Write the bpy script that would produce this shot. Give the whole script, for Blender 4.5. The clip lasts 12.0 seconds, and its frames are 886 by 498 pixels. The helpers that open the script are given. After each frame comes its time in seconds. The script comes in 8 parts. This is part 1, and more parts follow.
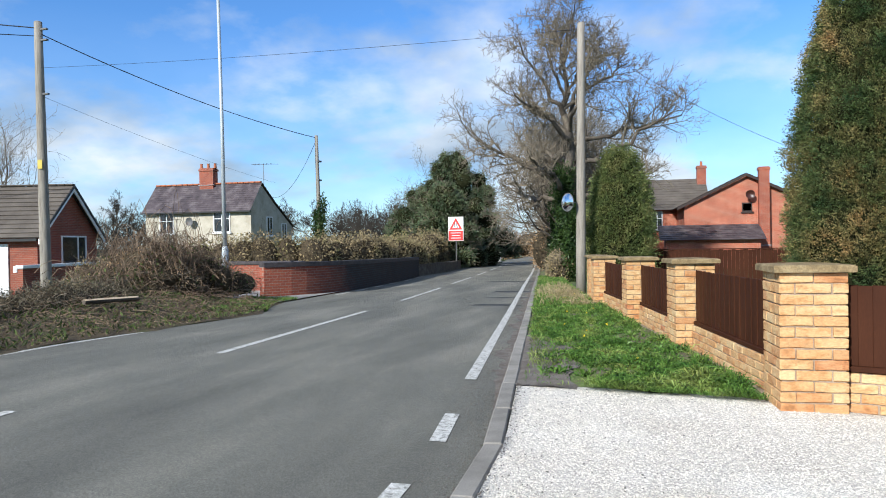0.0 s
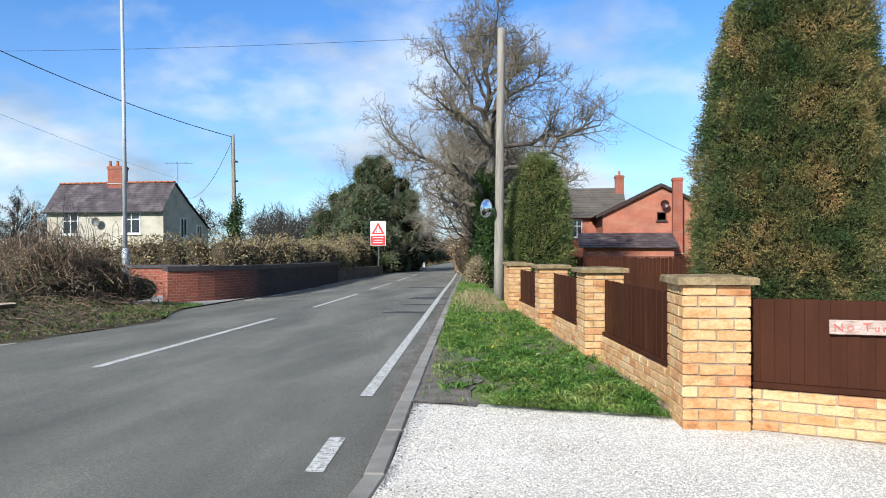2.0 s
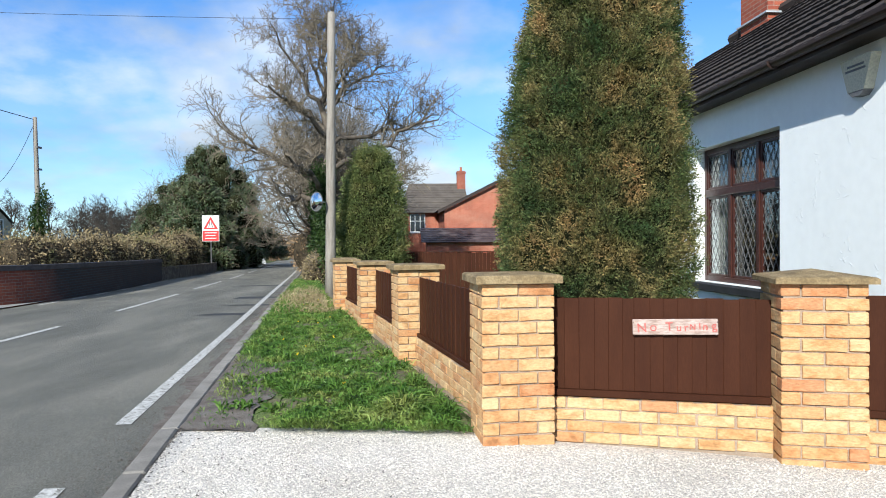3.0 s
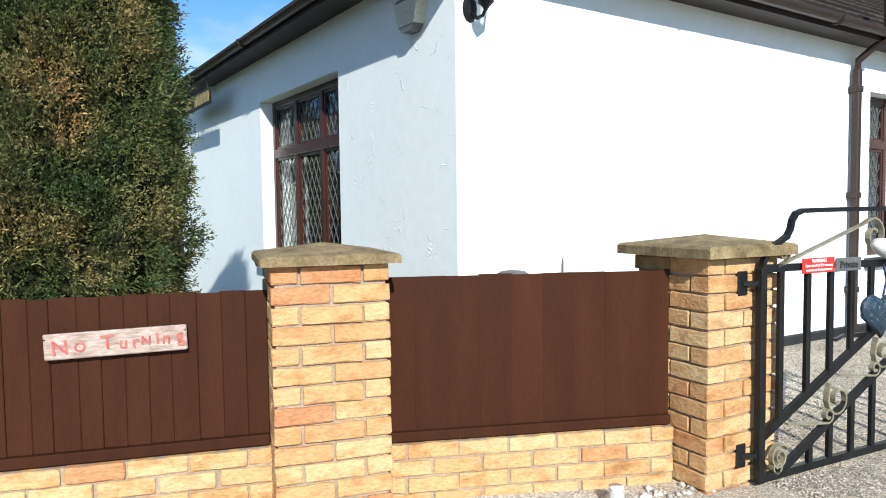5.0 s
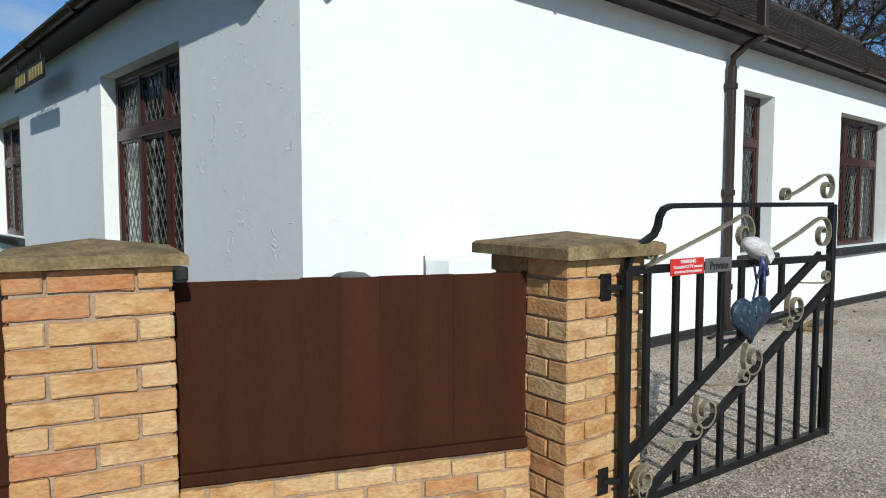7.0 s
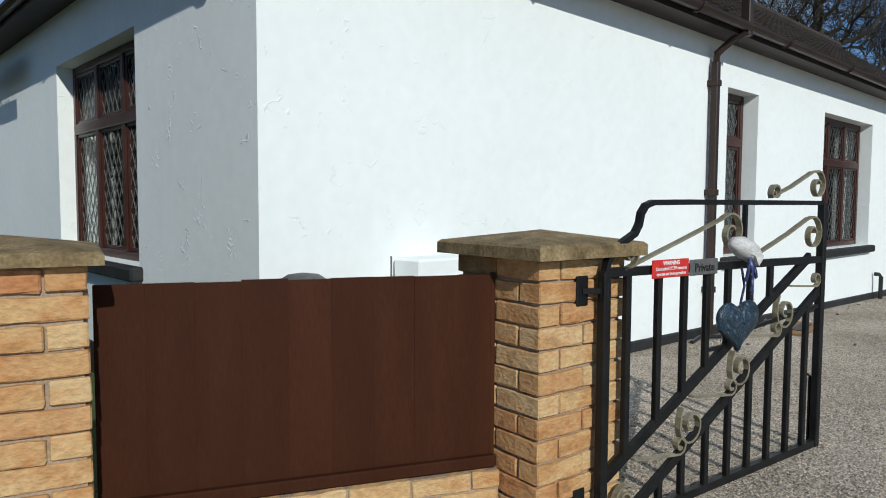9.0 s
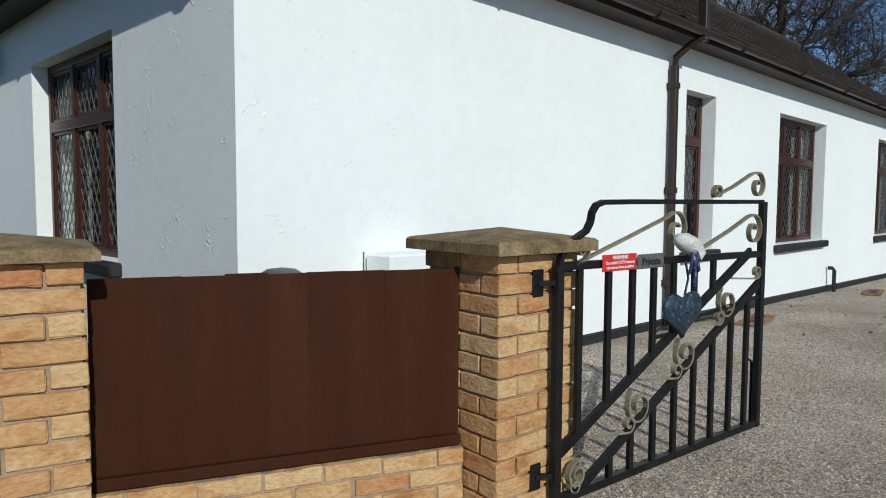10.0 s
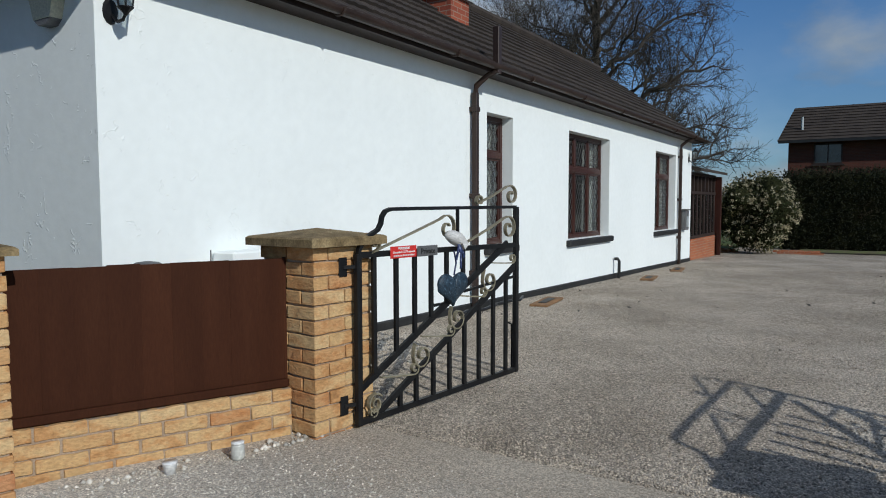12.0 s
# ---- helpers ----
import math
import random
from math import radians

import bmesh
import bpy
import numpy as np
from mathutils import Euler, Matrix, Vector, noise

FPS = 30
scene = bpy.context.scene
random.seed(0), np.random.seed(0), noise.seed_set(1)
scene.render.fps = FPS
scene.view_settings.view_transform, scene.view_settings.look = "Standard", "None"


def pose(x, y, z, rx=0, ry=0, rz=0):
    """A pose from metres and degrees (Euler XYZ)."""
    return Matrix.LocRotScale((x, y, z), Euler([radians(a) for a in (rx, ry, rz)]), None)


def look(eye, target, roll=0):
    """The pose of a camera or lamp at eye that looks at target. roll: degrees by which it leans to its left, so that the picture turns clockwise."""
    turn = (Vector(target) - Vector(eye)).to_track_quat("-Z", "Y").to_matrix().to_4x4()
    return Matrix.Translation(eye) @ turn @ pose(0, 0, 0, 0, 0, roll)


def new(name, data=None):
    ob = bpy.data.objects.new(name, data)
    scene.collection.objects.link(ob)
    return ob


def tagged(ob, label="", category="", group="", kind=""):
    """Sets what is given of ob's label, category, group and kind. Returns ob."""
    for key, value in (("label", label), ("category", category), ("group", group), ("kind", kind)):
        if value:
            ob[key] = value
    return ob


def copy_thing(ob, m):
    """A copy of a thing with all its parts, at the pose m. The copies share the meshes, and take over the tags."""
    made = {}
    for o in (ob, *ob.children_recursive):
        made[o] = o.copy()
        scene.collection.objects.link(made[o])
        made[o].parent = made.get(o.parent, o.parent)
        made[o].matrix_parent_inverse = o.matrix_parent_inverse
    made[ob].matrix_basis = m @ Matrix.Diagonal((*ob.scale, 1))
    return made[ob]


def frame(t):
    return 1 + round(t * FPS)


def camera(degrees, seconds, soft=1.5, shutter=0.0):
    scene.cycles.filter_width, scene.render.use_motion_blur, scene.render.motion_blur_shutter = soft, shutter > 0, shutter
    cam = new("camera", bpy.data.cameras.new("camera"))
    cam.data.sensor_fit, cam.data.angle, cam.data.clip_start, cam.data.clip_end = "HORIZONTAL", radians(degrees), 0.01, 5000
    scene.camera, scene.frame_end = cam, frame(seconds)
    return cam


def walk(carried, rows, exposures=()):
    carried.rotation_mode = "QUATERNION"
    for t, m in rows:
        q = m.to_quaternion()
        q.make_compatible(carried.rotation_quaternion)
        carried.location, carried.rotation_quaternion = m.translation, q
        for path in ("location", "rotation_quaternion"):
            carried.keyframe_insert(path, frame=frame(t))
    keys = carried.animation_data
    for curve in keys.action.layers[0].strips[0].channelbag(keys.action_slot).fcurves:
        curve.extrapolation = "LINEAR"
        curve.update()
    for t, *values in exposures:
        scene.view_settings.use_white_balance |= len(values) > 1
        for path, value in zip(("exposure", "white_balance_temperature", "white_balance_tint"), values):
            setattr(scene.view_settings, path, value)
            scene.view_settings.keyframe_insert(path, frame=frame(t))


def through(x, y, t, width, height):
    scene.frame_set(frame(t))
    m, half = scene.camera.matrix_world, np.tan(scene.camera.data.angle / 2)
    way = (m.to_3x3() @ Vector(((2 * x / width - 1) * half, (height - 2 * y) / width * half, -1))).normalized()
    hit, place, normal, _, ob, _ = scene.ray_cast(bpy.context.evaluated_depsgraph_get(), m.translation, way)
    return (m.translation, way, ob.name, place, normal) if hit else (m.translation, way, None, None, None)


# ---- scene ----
cam = camera(65.4, 12.0, 1.0)
PATH = [
    (0, (-4.361, -6.076, 1.287), (-4.863, -4.14, 1.269), -0.9),
    (0.5, (-4.35, -6.064, 1.289), (-4.841, -4.125, 1.273), -0.9),
    (1, (-4.336, -6.003, 1.293), (-4.797, -4.057, 1.281), -0.8),
    (1.5, (-4.296, -5.848, 1.299), (-4.692, -3.888, 1.288), -0.4),
    (2, (-4.207, -5.611, 1.301), (-4.499, -3.633, 1.295), -0.2),
    (2.5, (-4.064, -5.273, 1.299), (-4.153, -3.275, 1.292), 0.1),
    (2.7, (-3.965, -5.104, 1.301), (-3.963, -3.104, 1.288), -0.1),
    (4.3, (-2.962, -3.926, 1.264), (-2.176, -2.089, 1.169), -0.3),
    (4.5, (-2.815, -3.817, 1.239), (-1.931, -2.026, 1.146), -0.0),
    (5, (-2.468, -3.562, 1.242), (-1.366, -1.897, 1.132), -0.7),
    (5.5, (-2.183, -3.439, 1.239), (-0.946, -1.872, 1.117), -0.5),
    (6, (-1.971, -3.357, 1.227), (-0.655, -1.857, 1.1), -0.2),
    (6.5, (-1.946, -3.341, 1.233), (-0.622, -1.847, 1.102), -0.1),
    (7, (-1.937, -3.336, 1.228), (-0.611, -1.845, 1.1), -0.0),
    (7.5, (-1.886, -3.315, 1.224), (-0.547, -1.835, 1.097), 0.1),
    (7.7, (-1.865, -3.303, 1.221), (-0.518, -1.83, 1.095), 0.2),
    (9.3, (-1.697, -3.196, 1.205), (-0.327, -1.743, 1.079), 0.4),
    (9.5, (-1.736, -3.227, 1.214), (-0.357, -1.784, 1.08), 0.6),
    (10, (-1.844, -3.38, 1.222), (-0.427, -1.975, 1.085), 0.3),
    (10.5, (-2.033, -3.635, 1.233), (-0.542, -2.31, 1.094), 0.3),
    (11, (-2.268, -3.936, 1.247), (-0.68, -2.729, 1.11), -0.0),
    (11.2, (-2.379, -4.033, 1.252), (-0.761, -2.865, 1.114), -0.1),
    (11.5, (-2.493, -4.155, 1.256), (-0.837, -3.041, 1.12), 0.0),
    (12, (-2.602, -4.257, 1.255), (-0.913, -3.193, 1.124), -0.1),
]
EXPOSURES = [(0.0, 0.43, 6240, 7), (2.7, 0.47, 6270, 7), (4.3, 0.47, 6230, 4), (5.2, 0.33, 6230, 4), (6.2, -0.20, 6270, 4), (7.5, -0.50, 6300, 4), (9.3, -0.70, 6310, 4), (10.5, -0.74, 6300, 4), (12.0, -0.82, 6200, 5)]
walk(cam, [(t, look(eye, target, roll)) for t, eye, target, roll in PATH], EXPOSURES)

# ---- daylight ----
SUN_WAY = Vector((0.405, 1.0, -0.61)).normalized()
sun_data = bpy.data.lights.new("sun", "SUN")
sun_data.energy, sun_data.angle, sun_data.color = 5.0, radians(0.53), (1.0, 0.955, 0.90)
sun = new("sun", sun_data)
sun.matrix_world = look((0, 0, 30), Vector((0, 0, 30)) + SUN_WAY)

world = bpy.data.worlds.new("sky_and_clouds")
scene.world = world
world.use_nodes = True
wn, wl = world.node_tree.nodes, world.node_tree.links
wn.clear()
w_out, w_bg, w_sky = wn.new("ShaderNodeOutputWorld"), wn.new("ShaderNodeBackground"), wn.new("ShaderNodeTexSky")
w_sky.sky_type, w_sky.sun_disc = "NISHITA", False
w_sky.sun_elevation, w_sky.sun_rotation = math.asin(-SUN_WAY.z), radians(202)
w_sky.altitude, w_sky.air_density, w_sky.dust_density, w_sky.ozone_density = 60, 1.0, 0.1, 3.6
w_tc, w_sep = wn.new("ShaderNodeTexCoord"), wn.new("ShaderNodeSeparateXYZ")
wl.new(w_tc.outputs["Generated"], w_sep.inputs[0])


def w_math(op, a, b):
    n = wn.new("ShaderNodeMath")
    n.operation = op
    for k, v in enumerate((a, b)):
        if isinstance(v, (int, float)):
            n.inputs[k].default_value = v
        else:
            wl.new(v, n.inputs[k])
    return n.outputs[0]


# clouds lie on a flat layer overhead and draw together towards the horizon
w_den = w_math("ADD", w_math("MAXIMUM", w_sep.outputs[2], 0.0), 0.34)
w_comb = wn.new("ShaderNodeCombineXYZ")
wl.new(w_math("DIVIDE", w_sep.outputs[0], w_den), w_comb.inputs[0])
wl.new(w_math("DIVIDE", w_sep.outputs[1], w_den), w_comb.inputs[1])
w_comb.inputs[2].default_value = 3.7
w_noise = wn.new("ShaderNodeTexNoise")
w_noise.inputs["Scale"].default_value, w_noise.inputs["Detail"].default_value = 1.55, 8.0
w_noise.inputs["Roughness"].default_value = 0.55
wl.new(w_comb.outputs[0], w_noise.inputs["Vector"])
w_ramp = wn.new("ShaderNodeValToRGB")
w_ramp.color_ramp.elements[0].position, w_ramp.color_ramp.elements[1].position = 0.47, 0.64
wl.new(w_noise.outputs[0], w_ramp.inputs[0])
w_low = wn.new("ShaderNodeMapRange")
w_low.inputs["From Min"].default_value, w_low.inputs["From Max"].default_value = 0.0, 0.30
w_low.inputs["To Min"].default_value, w_low.inputs["To Max"].default_value = 0.42, 0.0
wl.new(w_sep.outputs[2], w_low.inputs["Value"])
w_cover = w_math("MINIMUM", w_math("ADD", w_math("MULTIPLY", w_ramp.outputs[0], 0.85), w_low.outputs[0]), 0.92)
w_mix = wn.new("ShaderNodeMix")
w_mix.data_type = "RGBA"
wl.new(w_cover, w_mix.inputs["Factor"])
w_tint = wn.new("ShaderNodeMix")
w_tint.data_type, w_tint.blend_type = "RGBA", "MULTIPLY"
w_tint.inputs["Factor"].default_value, w_tint.inputs["B"].default_value = 1.0, (0.74, 1.07, 1.42, 1)
wl.new(w_sky.outputs[0], w_tint.inputs["A"])
wl.new(w_tint.outputs["Result"], w_mix.inputs["A"])
# bright tops and blue-grey undersides
w_noise2, w_shade, w_cloud = wn.new("ShaderNodeTexNoise"), wn.new("ShaderNodeMapRange"), wn.new("ShaderNodeMix")
w_noise2.inputs["Scale"].default_value, w_noise2.inputs["Detail"].default_value = 2.1, 6.0
wl.new(w_comb.outputs[0], w_noise2.inputs["Vector"])
w_shade.inputs["From Min"].default_value, w_shade.inputs["From Max"].default_value = 0.36, 0.62
wl.new(w_noise2.outputs[0], w_shade.inputs["Value"])
w_cloud.data_type = "RGBA"
w_cloud.inputs["A"].default_value, w_cloud.inputs["B"].default_value = (3.1, 3.75, 4.6, 1), (7.0, 7.3, 7.7, 1)
wl.new(w_shade.outputs[0], w_cloud.inputs["Factor"])
wl.new(w_cloud.outputs["Result"], w_mix.inputs["B"])
wl.new(w_mix.outputs["Result"], w_bg.inputs["Color"])
w_bg.inputs["Strength"].default_value = 0.10
wl.new(w_bg.outputs[0], w_out.inputs["Surface"])

# ---- materials ----
def ramp_node(nt, stops):
    r = nt.nodes.new("ShaderNodeValToRGB")
    e = r.color_ramp.elements
    while len(e) < len(stops):
        e.new(0.5)
    for k, (p, c) in enumerate(stops):
        e[k].position, e[k].color = p, (*c, 1)
    return r


def mat(name, stops, scale=4.0, rough=0.75, bump=0.25, bscale=60.0, bdist=0.006, metal=0.0, vary=0.0, island=0.0, fine=0.18, spec=0.4, stretch=(1, 1, 1), pick=None, sheen=0.0):
    """A surface: two scales of colour noise, fine relief, and a change of tone from piece to piece."""
    m = bpy.data.materials.new(name)
    m.use_nodes = True
    nt = m.node_tree
    bsdf = nt.nodes["Principled BSDF"]
    geo, mapping = nt.nodes.new("ShaderNodeNewGeometry"), nt.nodes.new("ShaderNodeMapping")
    mapping.inputs["Scale"].default_value = stretch
    nt.links.new(geo.outputs["Position"], mapping.inputs["Vector"])
    n1, n2 = nt.nodes.new("ShaderNodeTexNoise"), nt.nodes.new("ShaderNodeTexNoise")
    n1.inputs["Scale"].default_value, n1.inputs["Detail"].default_value, n1.inputs["Roughness"].default_value = scale, 6, 0.6
    n2.inputs["Scale"].default_value, n2.inputs["Detail"].default_value = bscale, 4
    for n in (n1, n2):
        nt.links.new(mapping.outputs[0], n.inputs["Vector"])
    if pick:
        info, base = nt.nodes.new("ShaderNodeObjectInfo"), ramp_node(nt, pick)
        nt.links.new(info.outputs["Random"], base.inputs[0])
        tone, mul = ramp_node(nt, stops), nt.nodes.new("ShaderNodeMix")
        nt.links.new(n1.outputs[0], tone.inputs[0])
        mul.data_type, mul.blend_type = "RGBA", "MULTIPLY"
        mul.inputs["Factor"].default_value = 1.0
        nt.links.new(base.outputs[0], mul.inputs["A"])
        nt.links.new(tone.outputs[0], mul.inputs["B"])
        col = mul.outputs["Result"]
    else:
        base = ramp_node(nt, stops)
        nt.links.new(n1.outputs[0], base.inputs[0])
        col = base.outputs[0]
    hsv, mr = nt.nodes.new("ShaderNodeHueSaturation"), nt.nodes.new("ShaderNodeMapRange")
    mr.inputs["From Min"].default_value, mr.inputs["From Max"].default_value = 0.3, 0.7
    mr.inputs["To Min"].default_value, mr.inputs["To Max"].default_value = 1 - fine, 1 + fine
    nt.links.new(n2.outputs[0], mr.inputs["Value"])
    value = mr.outputs[0]
    for amount, node, sock in ((vary, "ShaderNodeObjectInfo", "Random"), (island, "ShaderNodeNewGeometry", "Random Per Island")):
        if amount:
            src, k, t = nt.nodes.new(node), nt.nodes.new("ShaderNodeMapRange"), nt.nodes.new("ShaderNodeMath")
            k.inputs["To Min"].default_value, k.inputs["To Max"].default_value = 1 - amount, 1 + amount
            nt.links.new(src.outputs[sock], k.inputs["Value"])
            t.operation = "MULTIPLY"
            nt.links.new(value, t.inputs[0])
            nt.links.new(k.outputs[0], t.inputs[1])
            value = t.outputs[0]
    nt.links.new(value, hsv.inputs["Value"])
    nt.links.new(col, hsv.inputs["Color"])
    nt.links.new(hsv.outputs[0], bsdf.inputs["Base Color"])
    bsdf.inputs["Roughness"].default_value, bsdf.inputs["Metallic"].default_value = rough, metal
    bsdf.inputs["Specular IOR Level"].default_value = spec
    if bump:
        b = nt.nodes.new("ShaderNodeBump")
        b.inputs["Strength"].default_value, b.inputs["Distance"].default_value = bump, bdist
        nt.links.new(n2.outputs[0], b.inputs["Height"])
        nt.links.new(b.outputs[0], bsdf.inputs["Normal"])
    return m


def leaf_mat(name, stops, scale=1.2, island=0.35, rough=0.65, through=0.25):
    """Leaves and blades: colour by noise in space, each leaf a little different, with light let through."""
    m = mat(name, stops, scale, rough, 0, 30, island=island, fine=0.1, spec=0.25)
    nt = m.node_tree
    bsdf, out = nt.nodes["Principled BSDF"], nt.nodes["Material Output"]
    tr, mix = nt.nodes.new("ShaderNodeBsdfTranslucent"), nt.nodes.new("ShaderNodeMixShader")
    nt.links.new(bsdf.inputs["Base Color"].links[0].from_socket, tr.inputs["Color"])
    mix.inputs[0].default_value = through
    nt.links.new(bsdf.outputs[0], mix.inputs[1])
    nt.links.new(tr.outputs[0], mix.inputs[2])
    nt.links.new(mix.outputs[0], out.inputs["Surface"])
    return m


def brick_mat(name, c1, c2, mortar, scale=1.0, axis="x"):
    """Brickwork too far off for single bricks: courses 75 mm high."""
    m = mat(name, [(0.3, (0.75, 0.75, 0.75)), (0.7, (1.15, 1.1, 1.05))], 0.8, 0.85, 0.2, 50)
    nt = m.node_tree
    bsdf = nt.nodes["Principled BSDF"]
    col = bsdf.inputs["Base Color"].links[0].from_socket
    geo, sep, comb, br = (nt.nodes.new(k) for k in ("ShaderNodeNewGeometry", "ShaderNodeSeparateXYZ", "ShaderNodeCombineXYZ", "ShaderNodeTexBrick"))
    add = nt.nodes.new("ShaderNodeMath")
    nt.links.new(geo.outputs["Position"], sep.inputs[0])
    nt.links.new(sep.outputs[0], add.inputs[0])
    nt.links.new(sep.outputs[1], add.inputs[1])
    nt.links.new(add.outputs[0], comb.inputs[0])
    nt.links.new(sep.outputs[2], comb.inputs[1])
    nt.links.new(comb.outputs[0], br.inputs["Vector"])
    br.inputs["Scale"].default_value = 1.0 / scale
    br.inputs["Brick Width"].default_value, br.inputs["Row Height"].default_value, br.inputs["Mortar Size"].default_value = 0.225, 0.075, 0.006
    br.inputs["Color1"].default_value, br.inputs["Color2"].default_value, br.inputs["Mortar"].default_value = (*c1, 1), (*c2, 1), (*mortar, 1)
    mul = nt.nodes.new("ShaderNodeMix")
    mul.data_type, mul.blend_type = "RGBA", "MULTIPLY"
    mul.inputs["Factor"].default_value = 1.0
    nt.links.new(br.outputs["Color"], mul.inputs["A"])
    nt.links.new(col, mul.inputs["B"])
    nt.links.new(mul.outputs["Result"], bsdf.inputs["Base Color"])
    bump = nt.nodes.new("ShaderNodeBump")
    bump.invert = True
    bump.inputs["Strength"].default_value, bump.inputs["Distance"].default_value = 0.5, 0.01
    nt.links.new(br.outputs["Fac"], bump.inputs["Height"])
    nt.links.new(bump.outputs[0], bsdf.inputs["Normal"])
    return m


def glass_mat(name, gloss=0.20, tint=(0.74, 0.79, 0.80)):
    m = bpy.data.materials.new(name)
    m.use_nodes = True
    nt = m.node_tree
    nt.nodes.remove(nt.nodes["Principled BSDF"])
    tr, gl, mix = (nt.nodes.new(k) for k in ("ShaderNodeBsdfTransparent", "ShaderNodeBsdfGlossy", "ShaderNodeMixShader"))
    tr.inputs["Color"].default_value, gl.inputs["Roughness"].default_value = (*tint, 1), 0.01
    mix.inputs[0].default_value = gloss
    nt.links.new(tr.outputs[0], mix.inputs[1])
    nt.links.new(gl.outputs[0], mix.inputs[2])
    nt.links.new(mix.outputs[0], nt.nodes["Material Output"].inputs["Surface"])
    return m


M_asphalt = mat("worn_asphalt", [(0.3, (0.15, 0.146, 0.122)), (0.5, (0.218, 0.211, 0.174)), (0.7, (0.31, 0.292, 0.238))], 1.0, 0.85, 0.7, 150, 0.005, fine=0.26, spec=0.3, stretch=(1, 0.25, 1))
M_paint = mat("road_paint", [(0.36, (0.20, 0.195, 0.17)), (0.44, (0.40, 0.39, 0.35)), (0.6, (0.58, 0.57, 0.53))], 24, 0.75, 0.3, 150, 0.003, fine=0.25)
M_kerb = mat("kerb_concrete", [(0.3, (0.17, 0.155, 0.132)), (0.55, (0.255, 0.236, 0.205)), (0.75, (0.30, 0.28, 0.245))], 3.2, 0.9, 0.5, 120, 0.004, vary=0.15)
M_soil = mat("field_grass", [(0.3, (0.05, 0.075, 0.022)), (0.55, (0.08, 0.11, 0.03)), (0.75, (0.13, 0.13, 0.05))], 0.3, 0.95, 0.6, 25, 0.05, fine=0.3)
M_verge = mat("verge_turf", [(0.3, (0.125, 0.10, 0.07)), (0.48, (0.13, 0.125, 0.06)), (0.6, (0.11, 0.16, 0.04)), (0.8, (0.19, 0.165, 0.10))], 3.0, 0.95, 0.8, 60, 0.02, fine=0.35)
M_mud = mat("bare_verge_mud", [(0.3, (0.095, 0.076, 0.063)), (0.5, (0.145, 0.122, 0.102)), (0.68, (0.20, 0.182, 0.155)), (0.8, (0.17, 0.165, 0.08))], 7, 0.95, 0.9, 120, 0.012, fine=0.4)
M_litter = mat("leaf_litter_bank", [(0.3, (0.05, 0.042, 0.025)), (0.5, (0.11, 0.08, 0.045)), (0.7, (0.08, 0.085, 0.03))], 2.2, 0.95, 0.9, 40, 0.04, fine=0.4)
M_gravel = mat("pale_limestone_gravel", [(0.28, (0.53, 0.485, 0.42)), (0.5, (0.65, 0.605, 0.535)), (0.72, (0.73, 0.69, 0.62))], 0.7, 0.95, 1.0, 130, 0.015, fine=0.32)
M_stone = mat("gravel_stone", [(0.3, (0.50, 0.46, 0.395)), (0.7, (0.68, 0.635, 0.565))], 3, 0.9, 0.2, 300, island=0.45)
M_yard = mat("grey_brown_drive_gravel", [(0.28, (0.31, 0.26, 0.20)), (0.5, (0.48, 0.41, 0.33)), (0.72, (0.66, 0.58, 0.48))], 0.6, 0.95, 1.0, 120, 0.02, fine=0.4)
M_yardstone = mat("drive_stone", [(0.3, (0.30, 0.25, 0.195)), (0.7, (0.52, 0.45, 0.365))], 3, 0.9, 0.2, 300, island=0.6)
M_render = mat("white_painted_render", [(0.3, (0.84, 0.875, 0.86)), (0.6, (0.885, 0.92, 0.905))], 0.7, 0.75, 0.07, 11.0, 0.03, fine=0.02, spec=0.3)
# trowel ridges left in the render
nt = M_render.node_tree
tn, tm, tr_, tk, ta = (nt.nodes.new(k) for k in ("ShaderNodeTexNoise", "ShaderNodeTexNoise", "ShaderNodeValToRGB", "ShaderNodeMath", "ShaderNodeMath"))
tgeo = nt.nodes.new("ShaderNodeNewGeometry")
for q_, s_, d_ in ((tn, 9.0, 0.1), (tm, 5.0, 0.0)):
    q_.inputs["Scale"].default_value, q_.inputs["Distortion"].default_value, q_.inputs["Detail"].default_value = s_, d_, 2.0
    nt.links.new(tgeo.outputs["Position"], q_.inputs["Vector"])
el = tr_.color_ramp.elements
el[0].position, el[0].color, el[1].position, el[1].color = 0.472, (0, 0, 0, 1), 0.528, (0, 0, 0, 1)
mid_ = el.new(0.5)
mid_.color = (1, 1, 1, 1)
nt.links.new(tn.outputs[0], tr_.inputs[0])
tk.operation, ta.operation = "GREATER_THAN", "MULTIPLY"
tk.inputs[1].default_value = 0.605
nt.links.new(tm.outputs[0], tk.inputs[0])
nt.links.new(tr_.outputs[0], ta.inputs[0])
nt.links.new(tk.outputs[0], ta.inputs[1])
tb = nt.nodes.new("ShaderNodeBump")
tb.inputs["Strength"].default_value, tb.inputs["Distance"].default_value = 0.36, 0.009
nt.links.new(ta.outputs[0], tb.inputs["Height"])
old = nt.nodes["Principled BSDF"].inputs["Normal"].links[0].from_socket
nt.links.new(old, tb.inputs["Normal"])
nt.links.new(tb.outputs[0], nt.nodes["Principled BSDF"].inputs["Normal"])
M_plinth = mat("black_bitumen_plinth", [(0.3, (0.012, 0.012, 0.012)), (0.7, (0.03, 0.03, 0.03))], 6, 0.6, 0.3, 60)
